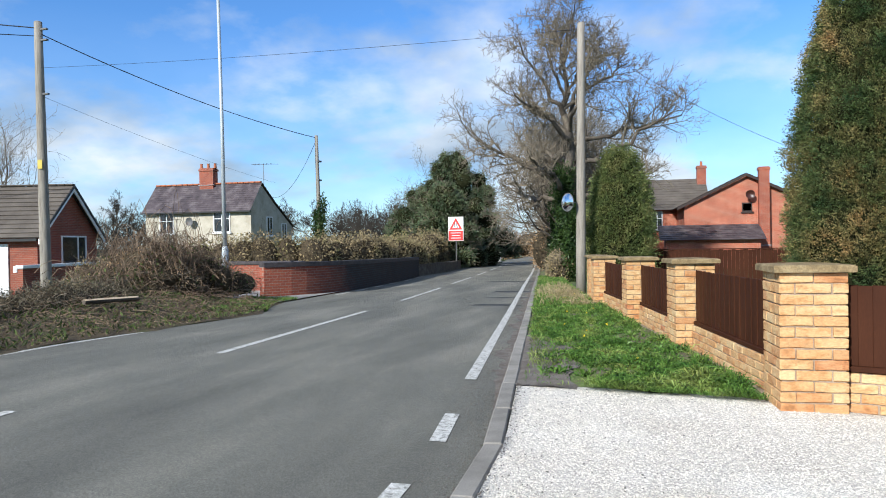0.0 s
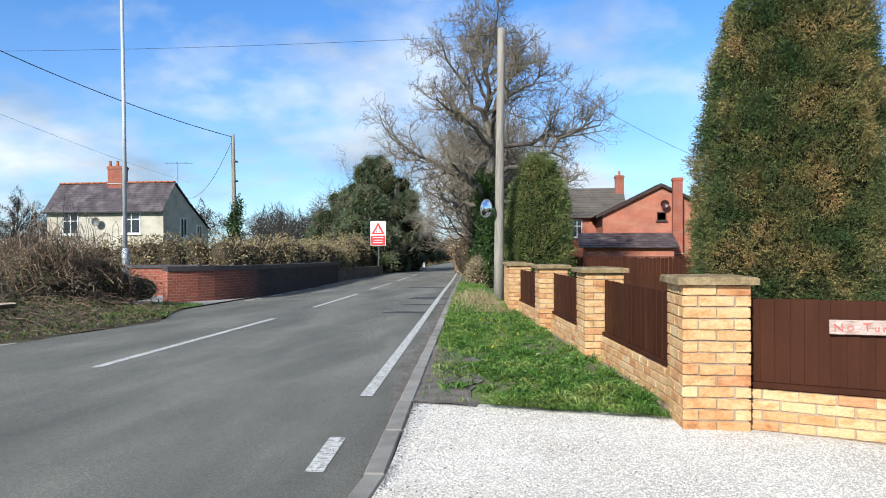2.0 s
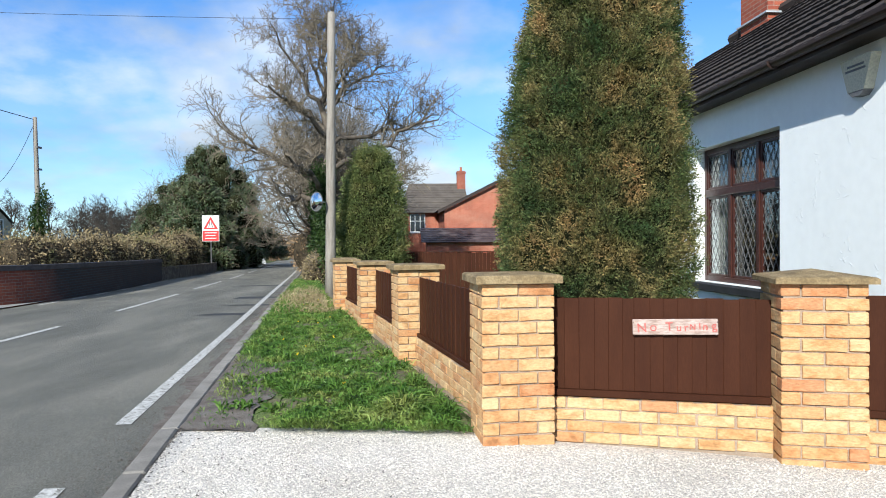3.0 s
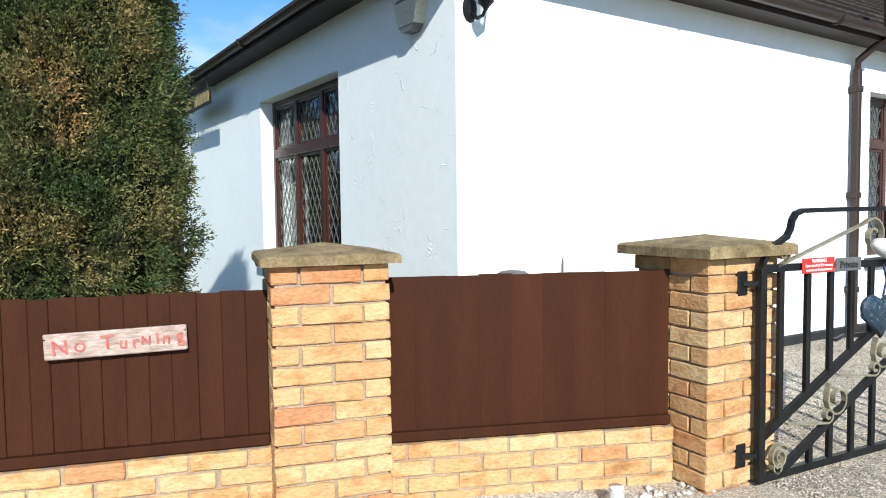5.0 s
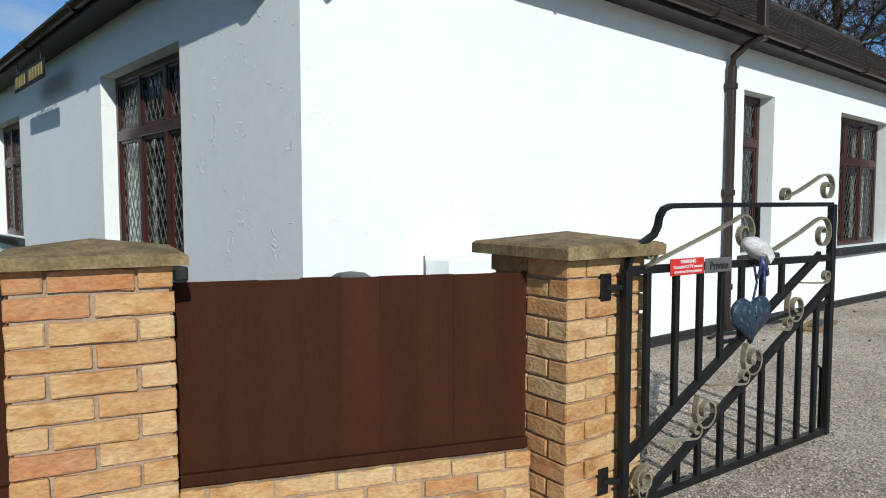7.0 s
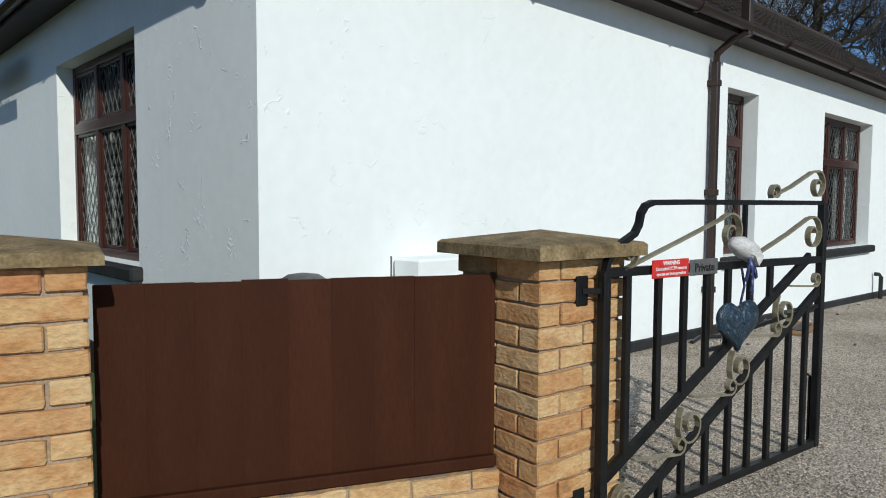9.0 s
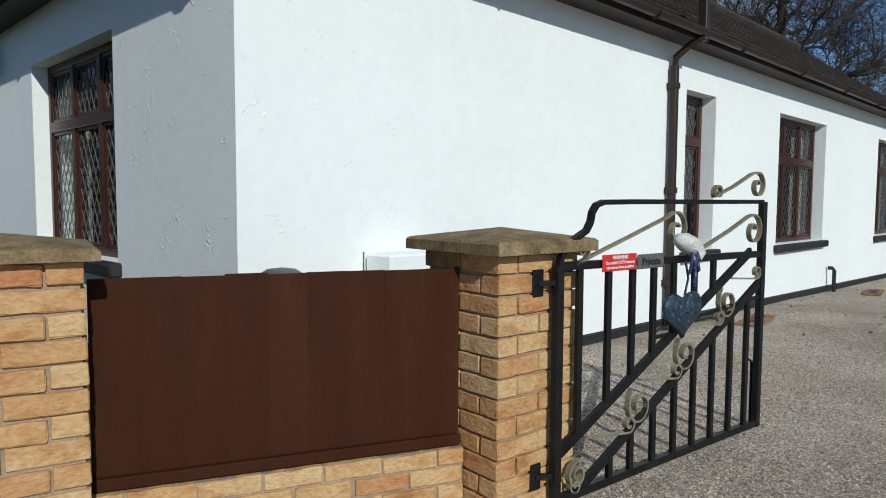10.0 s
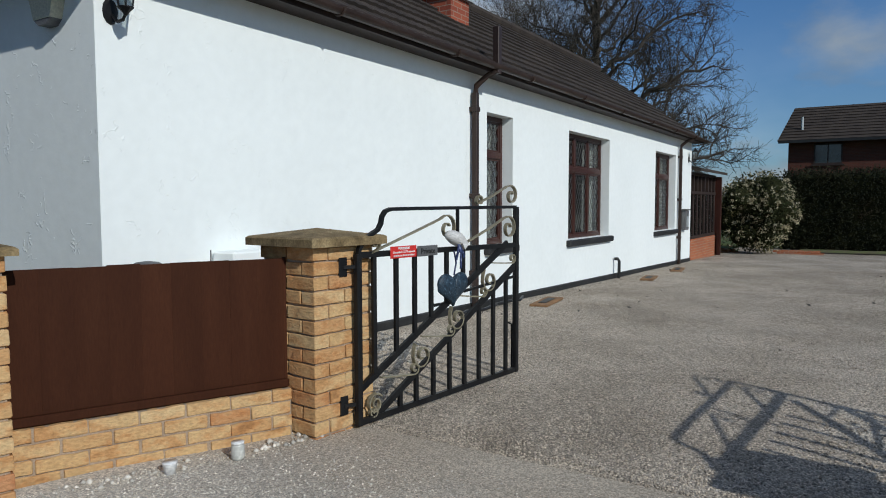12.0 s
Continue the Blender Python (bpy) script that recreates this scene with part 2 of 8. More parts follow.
M_wood = mat("dark_stained_fence_board", [(0.3, (0.037, 0.0120, 0.0055)), (0.6, (0.050, 0.0168, 0.0075)), (0.8, (0.065, 0.0235, 0.011))], 1.6, 0.62, 0.3, 46, 0.003, vary=0.09, fine=0.10, spec=0.1, stretch=(3, 3, 0.6))
M_frame = mat("mahogany_window_frame", [(0.3, (0.032, 0.0105, 0.0075)), (0.7, (0.062, 0.02, 0.013))], 4, 0.35, 0.1, 60, stretch=(5, 5, 1))
M_brown = mat("brown_plastic_gutter", [(0.3, (0.026, 0.0155, 0.0125)), (0.7, (0.045, 0.028, 0.0225))], 3, 0.4, 0.05, 50, spec=0.3)
M_fascia = mat("dark_brown_fascia", [(0.3, (0.020, 0.012, 0.010)), (0.7, (0.04, 0.024, 0.018))], 3, 0.6, 0.2, 50)
M_tile = mat("brown_concrete_roof_tile", [(0.3, (0.026, 0.0195, 0.016)), (0.6, (0.047, 0.036, 0.029)), (0.8, (0.062, 0.051, 0.036))], 1.4, 0.9, 0.4, 70, 0.006, vary=0.22, fine=0.25)
M_buff = mat("buff_brick", [(0.30, (0.66, 0.55, 0.46)), (0.42, (0.93, 0.78, 0.66)), (0.50, (1.0, 0.95, 0.90)), (0.60, (1.04, 1.05, 1.02)), (0.74, (0.88, 0.86, 0.80))], 8, 0.95, 0.8, 48, 0.008, fine=0.16, stretch=(1, 1, 1.7),
             pick=[(0.0, (0.57, 0.405, 0.218)), (0.45, (0.54, 0.352, 0.172)), (0.80, (0.505, 0.302, 0.138)), (0.95, (0.48, 0.262, 0.122)), (1.0, (0.45, 0.215, 0.105))])
M_mortar = mat("brick_mortar", [(0.3, (0.28, 0.205, 0.14)), (0.7, (0.42, 0.325, 0.235))], 8, 0.95, 0.5, 120)
M_cap = mat("weathered_cap_stone", [(0.3, (0.115, 0.08, 0.037)), (0.5, (0.22, 0.158, 0.078)), (0.72, (0.34, 0.26, 0.14))], 9, 0.92, 0.6, 90, 0.006, fine=0.3)
M_iron = mat("black_painted_iron", [(0.3, (0.005, 0.005, 0.006)), (0.7, (0.014, 0.014, 0.014))], 9, 0.45, 0.15, 120, spec=0.28)
M_gold = mat("dull_gold_iron", [(0.3, (0.20, 0.175, 0.115)), (0.7, (0.36, 0.325, 0.23))], 12, 0.5, 0.1, 100, metal=0.3)
M_lead = mat("window_lead", [(0.3, (0.08, 0.08, 0.08)), (0.7, (0.15, 0.15, 0.148))], 20, 0.5, 0, 100)
M_curtain = mat("net_curtain", [(0.3, (0.5, 0.48, 0.43)), (0.7, (0.7, 0.68, 0.62))], 3, 0.9, 0, 60)
# dark wall colour: the rooms' dimness is put into it
M_room = mat("dark_room_backing", [(0.3, (0.10, 0.09, 0.08)), (0.7, (0.16, 0.145, 0.13))], 1, 0.9, 0, 40)
M_glass = glass_mat("window_glass")
M_white = mat("white_plastic", [(0.3, (0.72, 0.72, 0.70)), (0.7, (0.8, 0.8, 0.79))], 4, 0.4, 0, 60)
M_grey = mat("grey_plastic", [(0.3, (0.09, 0.09, 0.09)), (0.7, (0.14, 0.14, 0.14))], 4, 0.5, 0, 60)
M_black = mat("black_plastic", [(0.3, (0.012, 0.012, 0.012)), (0.7, (0.025, 0.025, 0.025))], 4, 0.45, 0, 60)
M_redsign = mat("red_sign_enamel", [(0.3, (0.55, 0.025, 0.02)), (0.7, (0.62, 0.035, 0.03))], 4, 0.45, 0, 60)
M_redpaint = mat("red_brushed_paint", [(0.3, (0.40, 0.06, 0.05)), (0.7, (0.50, 0.17, 0.14))], 25, 0.7, 0, 60)
M_board = mat("weathered_sign_board", [(0.3, (0.25, 0.17, 0.13)), (0.5, (0.40, 0.30, 0.25)), (0.7, (0.50, 0.42, 0.37))], 14, 0.85, 0.4, 50, stretch=(1, 1, 4))
M_pole = mat("weathered_pole_timber", [(0.3, (0.17, 0.148, 0.12)), (0.6, (0.30, 0.27, 0.225)), (0.8, (0.25, 0.24, 0.19))], 3, 0.9, 0.6, 50, 0.01, stretch=(6, 6, 0.5))
M_steel = mat("galvanised_steel", [(0.3, (0.37, 0.40, 0.41)), (0.7, (0.50, 0.54, 0.55))], 3, 0.5, 0.05, 80, metal=0.3)
M_bark = mat("oak_bark", [(0.3, (0.06, 0.048, 0.037)), (0.6, (0.13, 0.108, 0.082)), (0.8, (0.16, 0.15, 0.10))], 3, 0.95, 0.7, 30, 0.03, fine=0.3)
M_darkbark = mat("dark_oak_bark", [(0.3, (0.03, 0.025, 0.02)), (0.7, (0.075, 0.062, 0.048))], 3, 0.95, 0.7, 30, 0.03, fine=0.3)
M_twig = mat("bare_twigs", [(0.3, (0.12, 0.098, 0.07)), (0.7, (0.235, 0.195, 0.14))], 0.6, 0.95, 0, 30, island=0.3)
M_oaktwig = mat("dark_oak_twigs", [(0.3, (0.032, 0.027, 0.022)), (0.7, (0.075, 0.062, 0.048))], 0.6, 0.95, 0, 30, island=0.3)
M_thuja = leaf_mat("clipped_thuja_foliage", [(0.34, (0.040, 0.084, 0.030)), (0.45, (0.085, 0.115, 0.037)), (0.54, (0.17, 0.158, 0.058)), (0.63, (0.31, 0.225, 0.09)), (0.74, (0.43, 0.245, 0.105))], 3.0, 0.7)
M_thuja_green = leaf_mat("green_thuja_foliage", [(0.34, (0.07, 0.105, 0.034)), (0.5, (0.145, 0.175, 0.055)), (0.7, (0.27, 0.25, 0.095))], 2.2, 0.55)
# near-black for foliage cores: inner shade given as a colour
M_thuja_in = mat("foliage_core_shade", [(0.3, (0.012, 0.016, 0.008)), (0.7, (0.03, 0.03, 0.014))], 4, 1.0, 0, 30, spec=0.0)
M_ever = leaf_mat("dark_evergreen_leaves", [(0.3, (0.05, 0.08, 0.04)), (0.5, (0.10, 0.14, 0.068)), (0.62, (0.16, 0.17, 0.085)), (0.75, (0.25, 0.22, 0.13))], 0.9, 0.5, 0.4)
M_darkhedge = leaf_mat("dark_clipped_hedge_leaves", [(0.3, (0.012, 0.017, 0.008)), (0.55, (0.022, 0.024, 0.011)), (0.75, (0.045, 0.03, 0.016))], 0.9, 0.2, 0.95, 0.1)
M_weed = leaf_mat("broad_weed_leaves", [(0.3, (0.05, 0.11, 0.02)), (0.55, (0.10, 0.19, 0.035)), (0.75, (0.19, 0.26, 0.07))], 2.0, 0.4, 0.45)
M_dandelion = leaf_mat("yellow_flowers", [(0.3, (0.62, 0.46, 0.02)), (0.7, (0.75, 0.6, 0.05))], 3, 0.2)
M_ivy = leaf_mat("ivy_leaves", [(0.3, (0.02, 0.045, 0.012)), (0.7, (0.06, 0.10, 0.025))], 1.5, 0.4, 0.45)
M_hedge = leaf_mat("winter_hedge_leaves", [(0.3, (0.20, 0.16, 0.085)), (0.5, (0.31, 0.24, 0.13)), (0.68, (0.25, 0.24, 0.09))], 0.9, 0.45)
M_bramble = leaf_mat("dry_bramble", [(0.3, (0.22, 0.135, 0.07)), (0.5, (0.36, 0.235, 0.125)), (0.7, (0.46, 0.34, 0.205))], 1.4, 0.45)
M_bramble_green = leaf_mat("bramble_leaves", [(0.3, (0.035, 0.06, 0.015)), (0.7, (0.10, 0.13, 0.035))], 1.4, 0.45)
M_grass = leaf_mat("grass_blades", [(0.3, (0.045, 0.12, 0.02)), (0.48, (0.115, 0.215, 0.04)), (0.68, (0.28, 0.32, 0.09))], 2.4, 0.55, 0.55, 0.35)
M_lowhedge = leaf_mat("grey_brown_hedge_leaves", [(0.3, (0.055, 0.055, 0.03)), (0.5, (0.115, 0.10, 0.062)), (0.7, (0.20, 0.165, 0.105))], 1.6, 0.5)
M_litterleaf = leaf_mat("fallen_leaves", [(0.3, (0.09, 0.065, 0.038)), (0.5, (0.17, 0.125, 0.075)), (0.7, (0.27, 0.215, 0.14))], 2.2, 0.55)
M_cutwood = mat("pale_cut_wood", [(0.3, (0.33, 0.25, 0.165)), (0.7, (0.50, 0.40, 0.28))], 6, 0.85, 0.3, 60, stretch=(1, 5, 1))
M_pavement = mat("worn_grey_pavement", [(0.3, (0.22, 0.215, 0.20)), (0.7, (0.34, 0.325, 0.30))], 2, 0.9, 0.5, 120, 0.004, fine=0.3)
M_dry = leaf_mat("dry_grass", [(0.3, (0.25, 0.2, 0.10)), (0.7, (0.42, 0.34, 0.19))], 2, 0.3)
M_viburnum = leaf_mat("shrub_leaves", [(0.3, (0.028, 0.04, 0.014)), (0.55, (0.055, 0.06, 0.022)), (0.75, (0.10, 0.075, 0.03))], 2, 0.5, 0.6)
M_flower = leaf_mat("cream_flower_heads", [(0.3, (0.40, 0.35, 0.21)), (0.7, (0.60, 0.54, 0.38))], 4, 0.4)
M_redbrick = brick_mat("red_brickwork", (0.33, 0.085, 0.045), (0.25, 0.06, 0.035), (0.30, 0.22, 0.17))
M_orangebrick = brick_mat("orange_brickwork", (0.42, 0.14, 0.06), (0.34, 0.10, 0.045), (0.33, 0.25, 0.18))
M_coping = mat("blue_brick_coping", [(0.3, (0.03, 0.026, 0.028)), (0.7, (0.075, 0.062, 0.06))], 5, 0.7, 0.4, 50)
M_cream = mat("cream_stucco", [(0.3, (0.34, 0.30, 0.225)), (0.5, (0.45, 0.41, 0.325)), (0.7, (0.52, 0.48, 0.39))], 1.3, 0.9, 0.3, 30, 0.01, fine=0.15)
M_slate = mat("slate_roof", [(0.3, (0.035, 0.027, 0.03)), (0.5, (0.072, 0.056, 0.06)), (0.7, (0.135, 0.115, 0.115))], 1.6, 0.6, 0.3, 20, 0.01, island=0.3)
M_greytile = mat("grey_brown_roof_tile", [(0.3, (0.075, 0.062, 0.05)), (0.7, (0.13, 0.11, 0.09))], 1.0, 0.85, 0.3, 25, 0.01, island=0.2)
M_terracotta = mat("terracotta", [(0.3, (0.30, 0.09, 0.045)), (0.7, (0.42, 0.15, 0.07))], 5, 0.85, 0.3, 60)
M_dirt = mat("dark_stain", [(0.3, (0.07, 0.062, 0.055)), (0.7, (0.14, 0.125, 0.11))], 6, 0.95, 0.5, 90)
M_stem = mat("dead_bramble_stem", [(0.3, (0.075, 0.05, 0.032)), (0.7, (0.25, 0.175, 0.112))], 2, 0.9, 0, 60, island=0.4)
M_wire = mat("black_cable", [(0.3, (0.01, 0.01, 0.012)), (0.7, (0.02, 0.02, 0.022))], 4, 0.6, 0, 60)
M_mirror = bpy.data.materials.new("convex_mirror_face")
M_mirror.use_nodes = True
M_mirror.node_tree.nodes["Principled BSDF"].inputs["Metallic"].default_value = 1.0
M_mirror.node_tree.nodes["Principled BSDF"].inputs["Roughness"].default_value = 0.03
M_mirror.node_tree.nodes["Principled BSDF"].inputs["Base Color"].default_value = (0.85, 0.87, 0.88, 1)


def pebbles(m, scale, contrast, gap=0.55):
    """Single stones in a gravel surface: cells of random tone with dark gaps and relief."""
    nt = m.node_tree
    bsdf = nt.nodes["Principled BSDF"]
    col = bsdf.inputs["Base Color"].links[0].from_socket
    geo, v1, v2 = (nt.nodes.new(k) for k in ("ShaderNodeNewGeometry", "ShaderNodeTexVoronoi", "ShaderNodeTexVoronoi"))
    v2.feature = "DISTANCE_TO_EDGE"
    for v in (v1, v2):
        v.inputs["Scale"].default_value = scale
        nt.links.new(geo.outputs["Position"], v.inputs["Vector"])
    sep, k, g, t, mul = (nt.nodes.new(n) for n in ("ShaderNodeSeparateColor", "ShaderNodeMapRange", "ShaderNodeMapRange", "ShaderNodeMath", "ShaderNodeMix"))
    nt.links.new(v1.outputs["Color"], sep.inputs[0])
    nt.links.new(sep.outputs[0], k.inputs["Value"])
    k.inputs["To Min"].default_value, k.inputs["To Max"].default_value = 1 - contrast, 1 + contrast
    nt.links.new(v2.outputs["Distance"], g.inputs["Value"])
    g.inputs["From Max"].default_value, g.inputs["To Min"].default_value, g.inputs["To Max"].default_value = 0.16, gap, 1.05
    t.operation = "MULTIPLY"
    nt.links.new(k.outputs[0], t.inputs[0])
    nt.links.new(g.outputs[0], t.inputs[1])
    mul.data_type, mul.blend_type = "RGBA", "MULTIPLY"
    mul.inputs["Factor"].default_value = 1.0
    nt.links.new(col, mul.inputs["A"])
    nt.links.new(t.outputs[0], mul.inputs["B"])
    nt.links.new(mul.outputs["Result"], bsdf.inputs["Base Color"])
    b = nt.nodes.new("ShaderNodeBump")
    b.inputs["Strength"].default_value, b.inputs["Distance"].default_value = 0.8, 0.012
    nt.links.new(g.outputs[0], b.inputs["Height"])
    nt.links.new(b.outputs[0], bsdf.inputs["Normal"])


# towards the yard the pale stones of the entrance give way to grey-brown ones
nt = M_gravel.node_tree
gb = nt.nodes["Principled BSDF"]
gg, gs, gn, gm, ga, gx_ = (nt.nodes.new(k) for k in ("ShaderNodeNewGeometry", "ShaderNodeSeparateXYZ", "ShaderNodeTexNoise", "ShaderNodeMapRange", "ShaderNodeMath", "ShaderNodeMix"))
gn.inputs["Scale"].default_value = 1.4
ga.operation = "MULTIPLY_ADD"
ga.inputs[1].default_value = 2.4
gm.inputs["From Min"].default_value, gm.inputs["From Max"].default_value = 0.0, 1.35
gx_.data_type, gx_.blend_type = "RGBA", "MULTIPLY"
gx_.inputs["B"].default_value = (0.76, 0.70, 0.625, 1)
nt.links.new(gg.outputs["Position"], gs.inputs[0])
nt.links.new(gg.outputs["Position"], gn.inputs["Vector"])
nt.links.new(gn.outputs[0], ga.inputs[0])
nt.links.new(gs.outputs[0], ga.inputs[2])
nt.links.new(ga.outputs[0], gm.inputs["Value"])
nt.links.new(gm.outputs[0], gx_.inputs["Factor"])
nt.links.new(gb.inputs["Base Color"].links[0].from_socket, gx_.inputs["A"])
nt.links.new(gx_.outputs["Result"], gb.inputs["Base Color"])
pebbles(M_gravel, 115, 0.36, 0.87)
pebbles(M_yard, 95, 0.52, 0.62)
pebbles(M_asphalt, 120, 0.16)


# ---- mesh helpers ----
def link(name, verts, faces, material, parent=None, label="", smooth=False):
    me = bpy.data.meshes.new(name)
    me.from_pydata([tuple(v) for v in verts], [], [tuple(f) for f in faces])
    me.materials.append(material)
    if smooth:
        me.shade_smooth()
    ob = new(name, me)
    if parent:
        ob.parent = parent
    if label:
        tagged(ob, label)
    return ob


def thing(name, m, label, category, group="", kind=""):
    e = new(name)
    e.empty_display_size = 0.2
    e.matrix_world = m
    return tagged(e, label, category, group, kind)


class Build:
    """Gathers boxes, tubes and sheets into one mesh."""

    def __init__(self):
        self.v, self.f = [], []

    def add(self, verts, faces):
        n = len(self.v)
        self.v += [Vector(p) for p in verts]
        self.f += [tuple(n + k for k in f) for f in faces]
        return self

    def box(self, x0, y0, z0, x1, y1, z1, c=0.0):
        if c <= 0:
            p = [(x, y, z) for z in (z0, z1) for y in (y0, y1) for x in (x0, x1)]
            return self.add(p, [(0, 2, 3, 1), (4, 5, 7, 6), (0, 1, 5, 4), (2, 6, 7, 3), (0, 4, 6, 2), (1, 3, 7, 5)])
        v, f = cbox((x1 - x0) / 2, (y1 - y0) / 2, (z1 - z0) / 2, c)
        o = Vector(((x0 + x1) / 2, (y0 + y1) / 2, (z0 + z1) / 2))
        return self.add([Vector(p) + o for p in v], f)

    def tube(self, pts, r, n=8, closed=True):
        pts = [Vector(p) for p in pts]
        rr = r if isinstance(r, (list, tuple)) else [r] * len(pts)
        verts, faces, up = [], [], Vector((0.013, 0.021, 1))
        for k, p in enumerate(pts):
            d = (pts[min(k + 1, len(pts) - 1)] - pts[max(k - 1, 0)]).normalized()
            a = d.cross(up if abs(d.z) < 0.95 else Vector((1, 0, 0))).normalized()
            b = d.cross(a)
            verts += [p + rr[k] * (math.cos(2 * math.pi * q / n) * a + math.sin(2 * math.pi * q / n) * b) for q in range(n)]
        for k in range(len(pts) - 1):
            for q in range(n):
                faces.append((k * n + q, k * n + (q + 1) % n, (k + 1) * n + (q + 1) % n, (k + 1) * n + q))
        if closed:
            faces += [tuple(range(n))[::-1], tuple((len(pts) - 1) * n + q for q in range(n))]
        return self.add(verts, faces)

    def bar(self, p, q, w, d):
        """A straight bar of rectangular section; w lies in the xz plane, d across it."""
        p, q = Vector(p), Vector(q)
        a = (q - p).normalized()
        s = a.cross(Vector((0, 1, 0)))
        s = (s.normalized() if s.length > 1e-4 else Vector((1, 0, 0))) * w / 2
        y = Vector((0, d / 2, 0))
        if abs(a.y) > 0.9:
            y = Vector((0, 0, d / 2))
        v = [e + i * s + j * y for e in (p, q) for i, j in ((-1, -1), (1, -1), (1, 1), (-1, 1))]
        return self.add(v, [(3, 2, 1, 0), (4, 5, 6, 7), (0, 1, 5, 4), (1, 2, 6, 5), (2, 3, 7, 6), (3, 0, 4, 7)])

    def ribbon(self, pts, w, d):
        """A flat strip bent along pts in the xz plane; w thick there, d deep in y."""
        pts = [Vector(p) for p in pts]
        v, f = [], []
        for k, p in enumerate(pts):
            a = (pts[min(k + 1, len(pts) - 1)] - pts[max(k - 1, 0)]).normalized()
            s = Vector((-a.z, 0, a.x)) * w / 2
            y = Vector((0, d / 2, 0))
            v += [p - s - y, p + s - y, p + s + y, p - s + y]
        for k in range(len(pts) - 1):
            for q in range(4):
                f.append((4 * k + q, 4 * k + (q + 1) % 4, 4 * k + 4 + (q + 1) % 4, 4 * k + 4 + q))
        n = 4 * (len(pts) - 1)
        f += [(3, 2, 1, 0), (n, n + 1, n + 2, n + 3)]
        return self.add(v, f)

    def grid(self, rows):
        w, v, f = len(rows[0]), [p for r in rows for p in r], []
        for j in range(len(rows) - 1):
            for i in range(w - 1):
                f.append((j * w + i, j * w + i + 1, (j + 1) * w + i + 1, (j + 1) * w + i))
        return self.add(v, f)

    def prism(self, outline, y0, y1):
        """An outline in the xz plane, drawn out in y."""
        n = len(outline)
        v = [(x, y, z) for y in (y0, y1) for x, z in outline]
        f = [tuple(range(n)), tuple(range(2 * n - 1, n - 1, -1))]
        f += [(k, k + n, (k + 1) % n + n, (k + 1) % n) for k in range(n)]
        return self.add(v, f)

    def ob(self, name, material, parent=None, label="", smooth=False, mend=False):
        o = link(name, self.v, self.f, material, parent, label, smooth)
        if mend:
            bm = bmesh.new()
            bm.from_mesh(o.data)
            bmesh.ops.recalc_face_normals(bm, faces=bm.faces)
            bm.to_mesh(o.data)
            bm.free()
        return o


def cbox(hx, hy, hz, c):
    """A box with its edges taken off."""
    h, v, index = (hx, hy, hz), [], {}
    for s in ((a, b, d) for a in (-1, 1) for b in (-1, 1) for d in (-1, 1)):
        for ax in range(3):
            index[s, ax] = len(v)
            v.append(Vector([s[k] * (h[k] if k == ax else h[k] - c) for k in range(3)]))
    f = []
    for ax in range(3):
        o = [k for k in range(3) if k != ax]
        for sg in (-1, 1):
            ring = []
            for a, b in ((-1, -1), (1, -1), (1, 1), (-1, 1)):
                s = [0, 0, 0]
                s[ax], s[o[0]], s[o[1]] = sg, a, b
                ring.append(index[tuple(s), ax])
            f.append(ring)
    for ax in range(3):
        o = [k for k in range(3) if k != ax]
        for a in (-1, 1):
            for b in (-1, 1):
                s0, s1 = [0, 0, 0], [0, 0, 0]
                for s, e in ((s0, -1), (s1, 1)):
                    s[ax], s[o[0]], s[o[1]] = e, a, b
                s0, s1 = tuple(s0), tuple(s1)
                f.append([index[s0, o[0]], index[s1, o[0]], index[s1, o[1]], index[s0, o[1]]])
    for s in ((a, b, d) for a in (-1, 1) for b in (-1, 1) for d in (-1, 1)):
        f.append([index[s, 0], index[s, 1], index[s, 2]])
    out = []
    for ring in f:
        n = (v[ring[1]] - v[ring[0]]).cross(v[ring[2]] - v[ring[0]])
        mid = sum((v[k] for k in ring), Vector()) / len(ring)
        out.append(tuple(ring) if n.dot(mid) > 0 else tuple(ring[::-1]))
    return v, out


def blades(name, p, d, length, width, material, parent=None, rng=None, bend=0.0, kind=""):
    """Many small pointed leaves at once: base points p, ways d (n x 3 arrays)."""
    rng = rng or np.random.default_rng(1)
    n = len(p)
    side = np.cross(d, rng.normal(size=(n, 3)))
    side /= np.linalg.norm(side, axis=1, keepdims=True) + 1e-9
    length, width = np.broadcast_to(length, n)[:, None], np.broadcast_to(width, n)[:, None]
    mid = p + d * length * 0.45
    tip = p + d * length + np.array([0, 0, -1.0]) * bend * length
    verts = np.concatenate([p, mid + side * width / 2, tip, mid - side * width / 2], 1).reshape(-1, 3)
    base = 4 * np.arange(n)[:, None]
    me = bpy.data.meshes.new(name)
    me.vertices.add(4 * n)
    me.vertices.foreach_set("co", verts.astype(np.float32).ravel())
    me.loops.add(4 * n)
    me.loops.foreach_set("vertex_index", (base + np.arange(4)).astype(np.int32).ravel())
    me.polygons.add(n)
    me.polygons.foreach_set("loop_start", (4 * np.arange(n)).astype(np.int32))
    me.update(calc_edges=True)
    me.materials.append(material)
    ob = new(name, me)
    if parent:
        ob.parent = parent
    if kind:
        tagged(ob, kind=kind)
    return ob


def unit(a):
    return a / (np.linalg.norm(a, axis=-1, keepdims=True) + 1e-9)


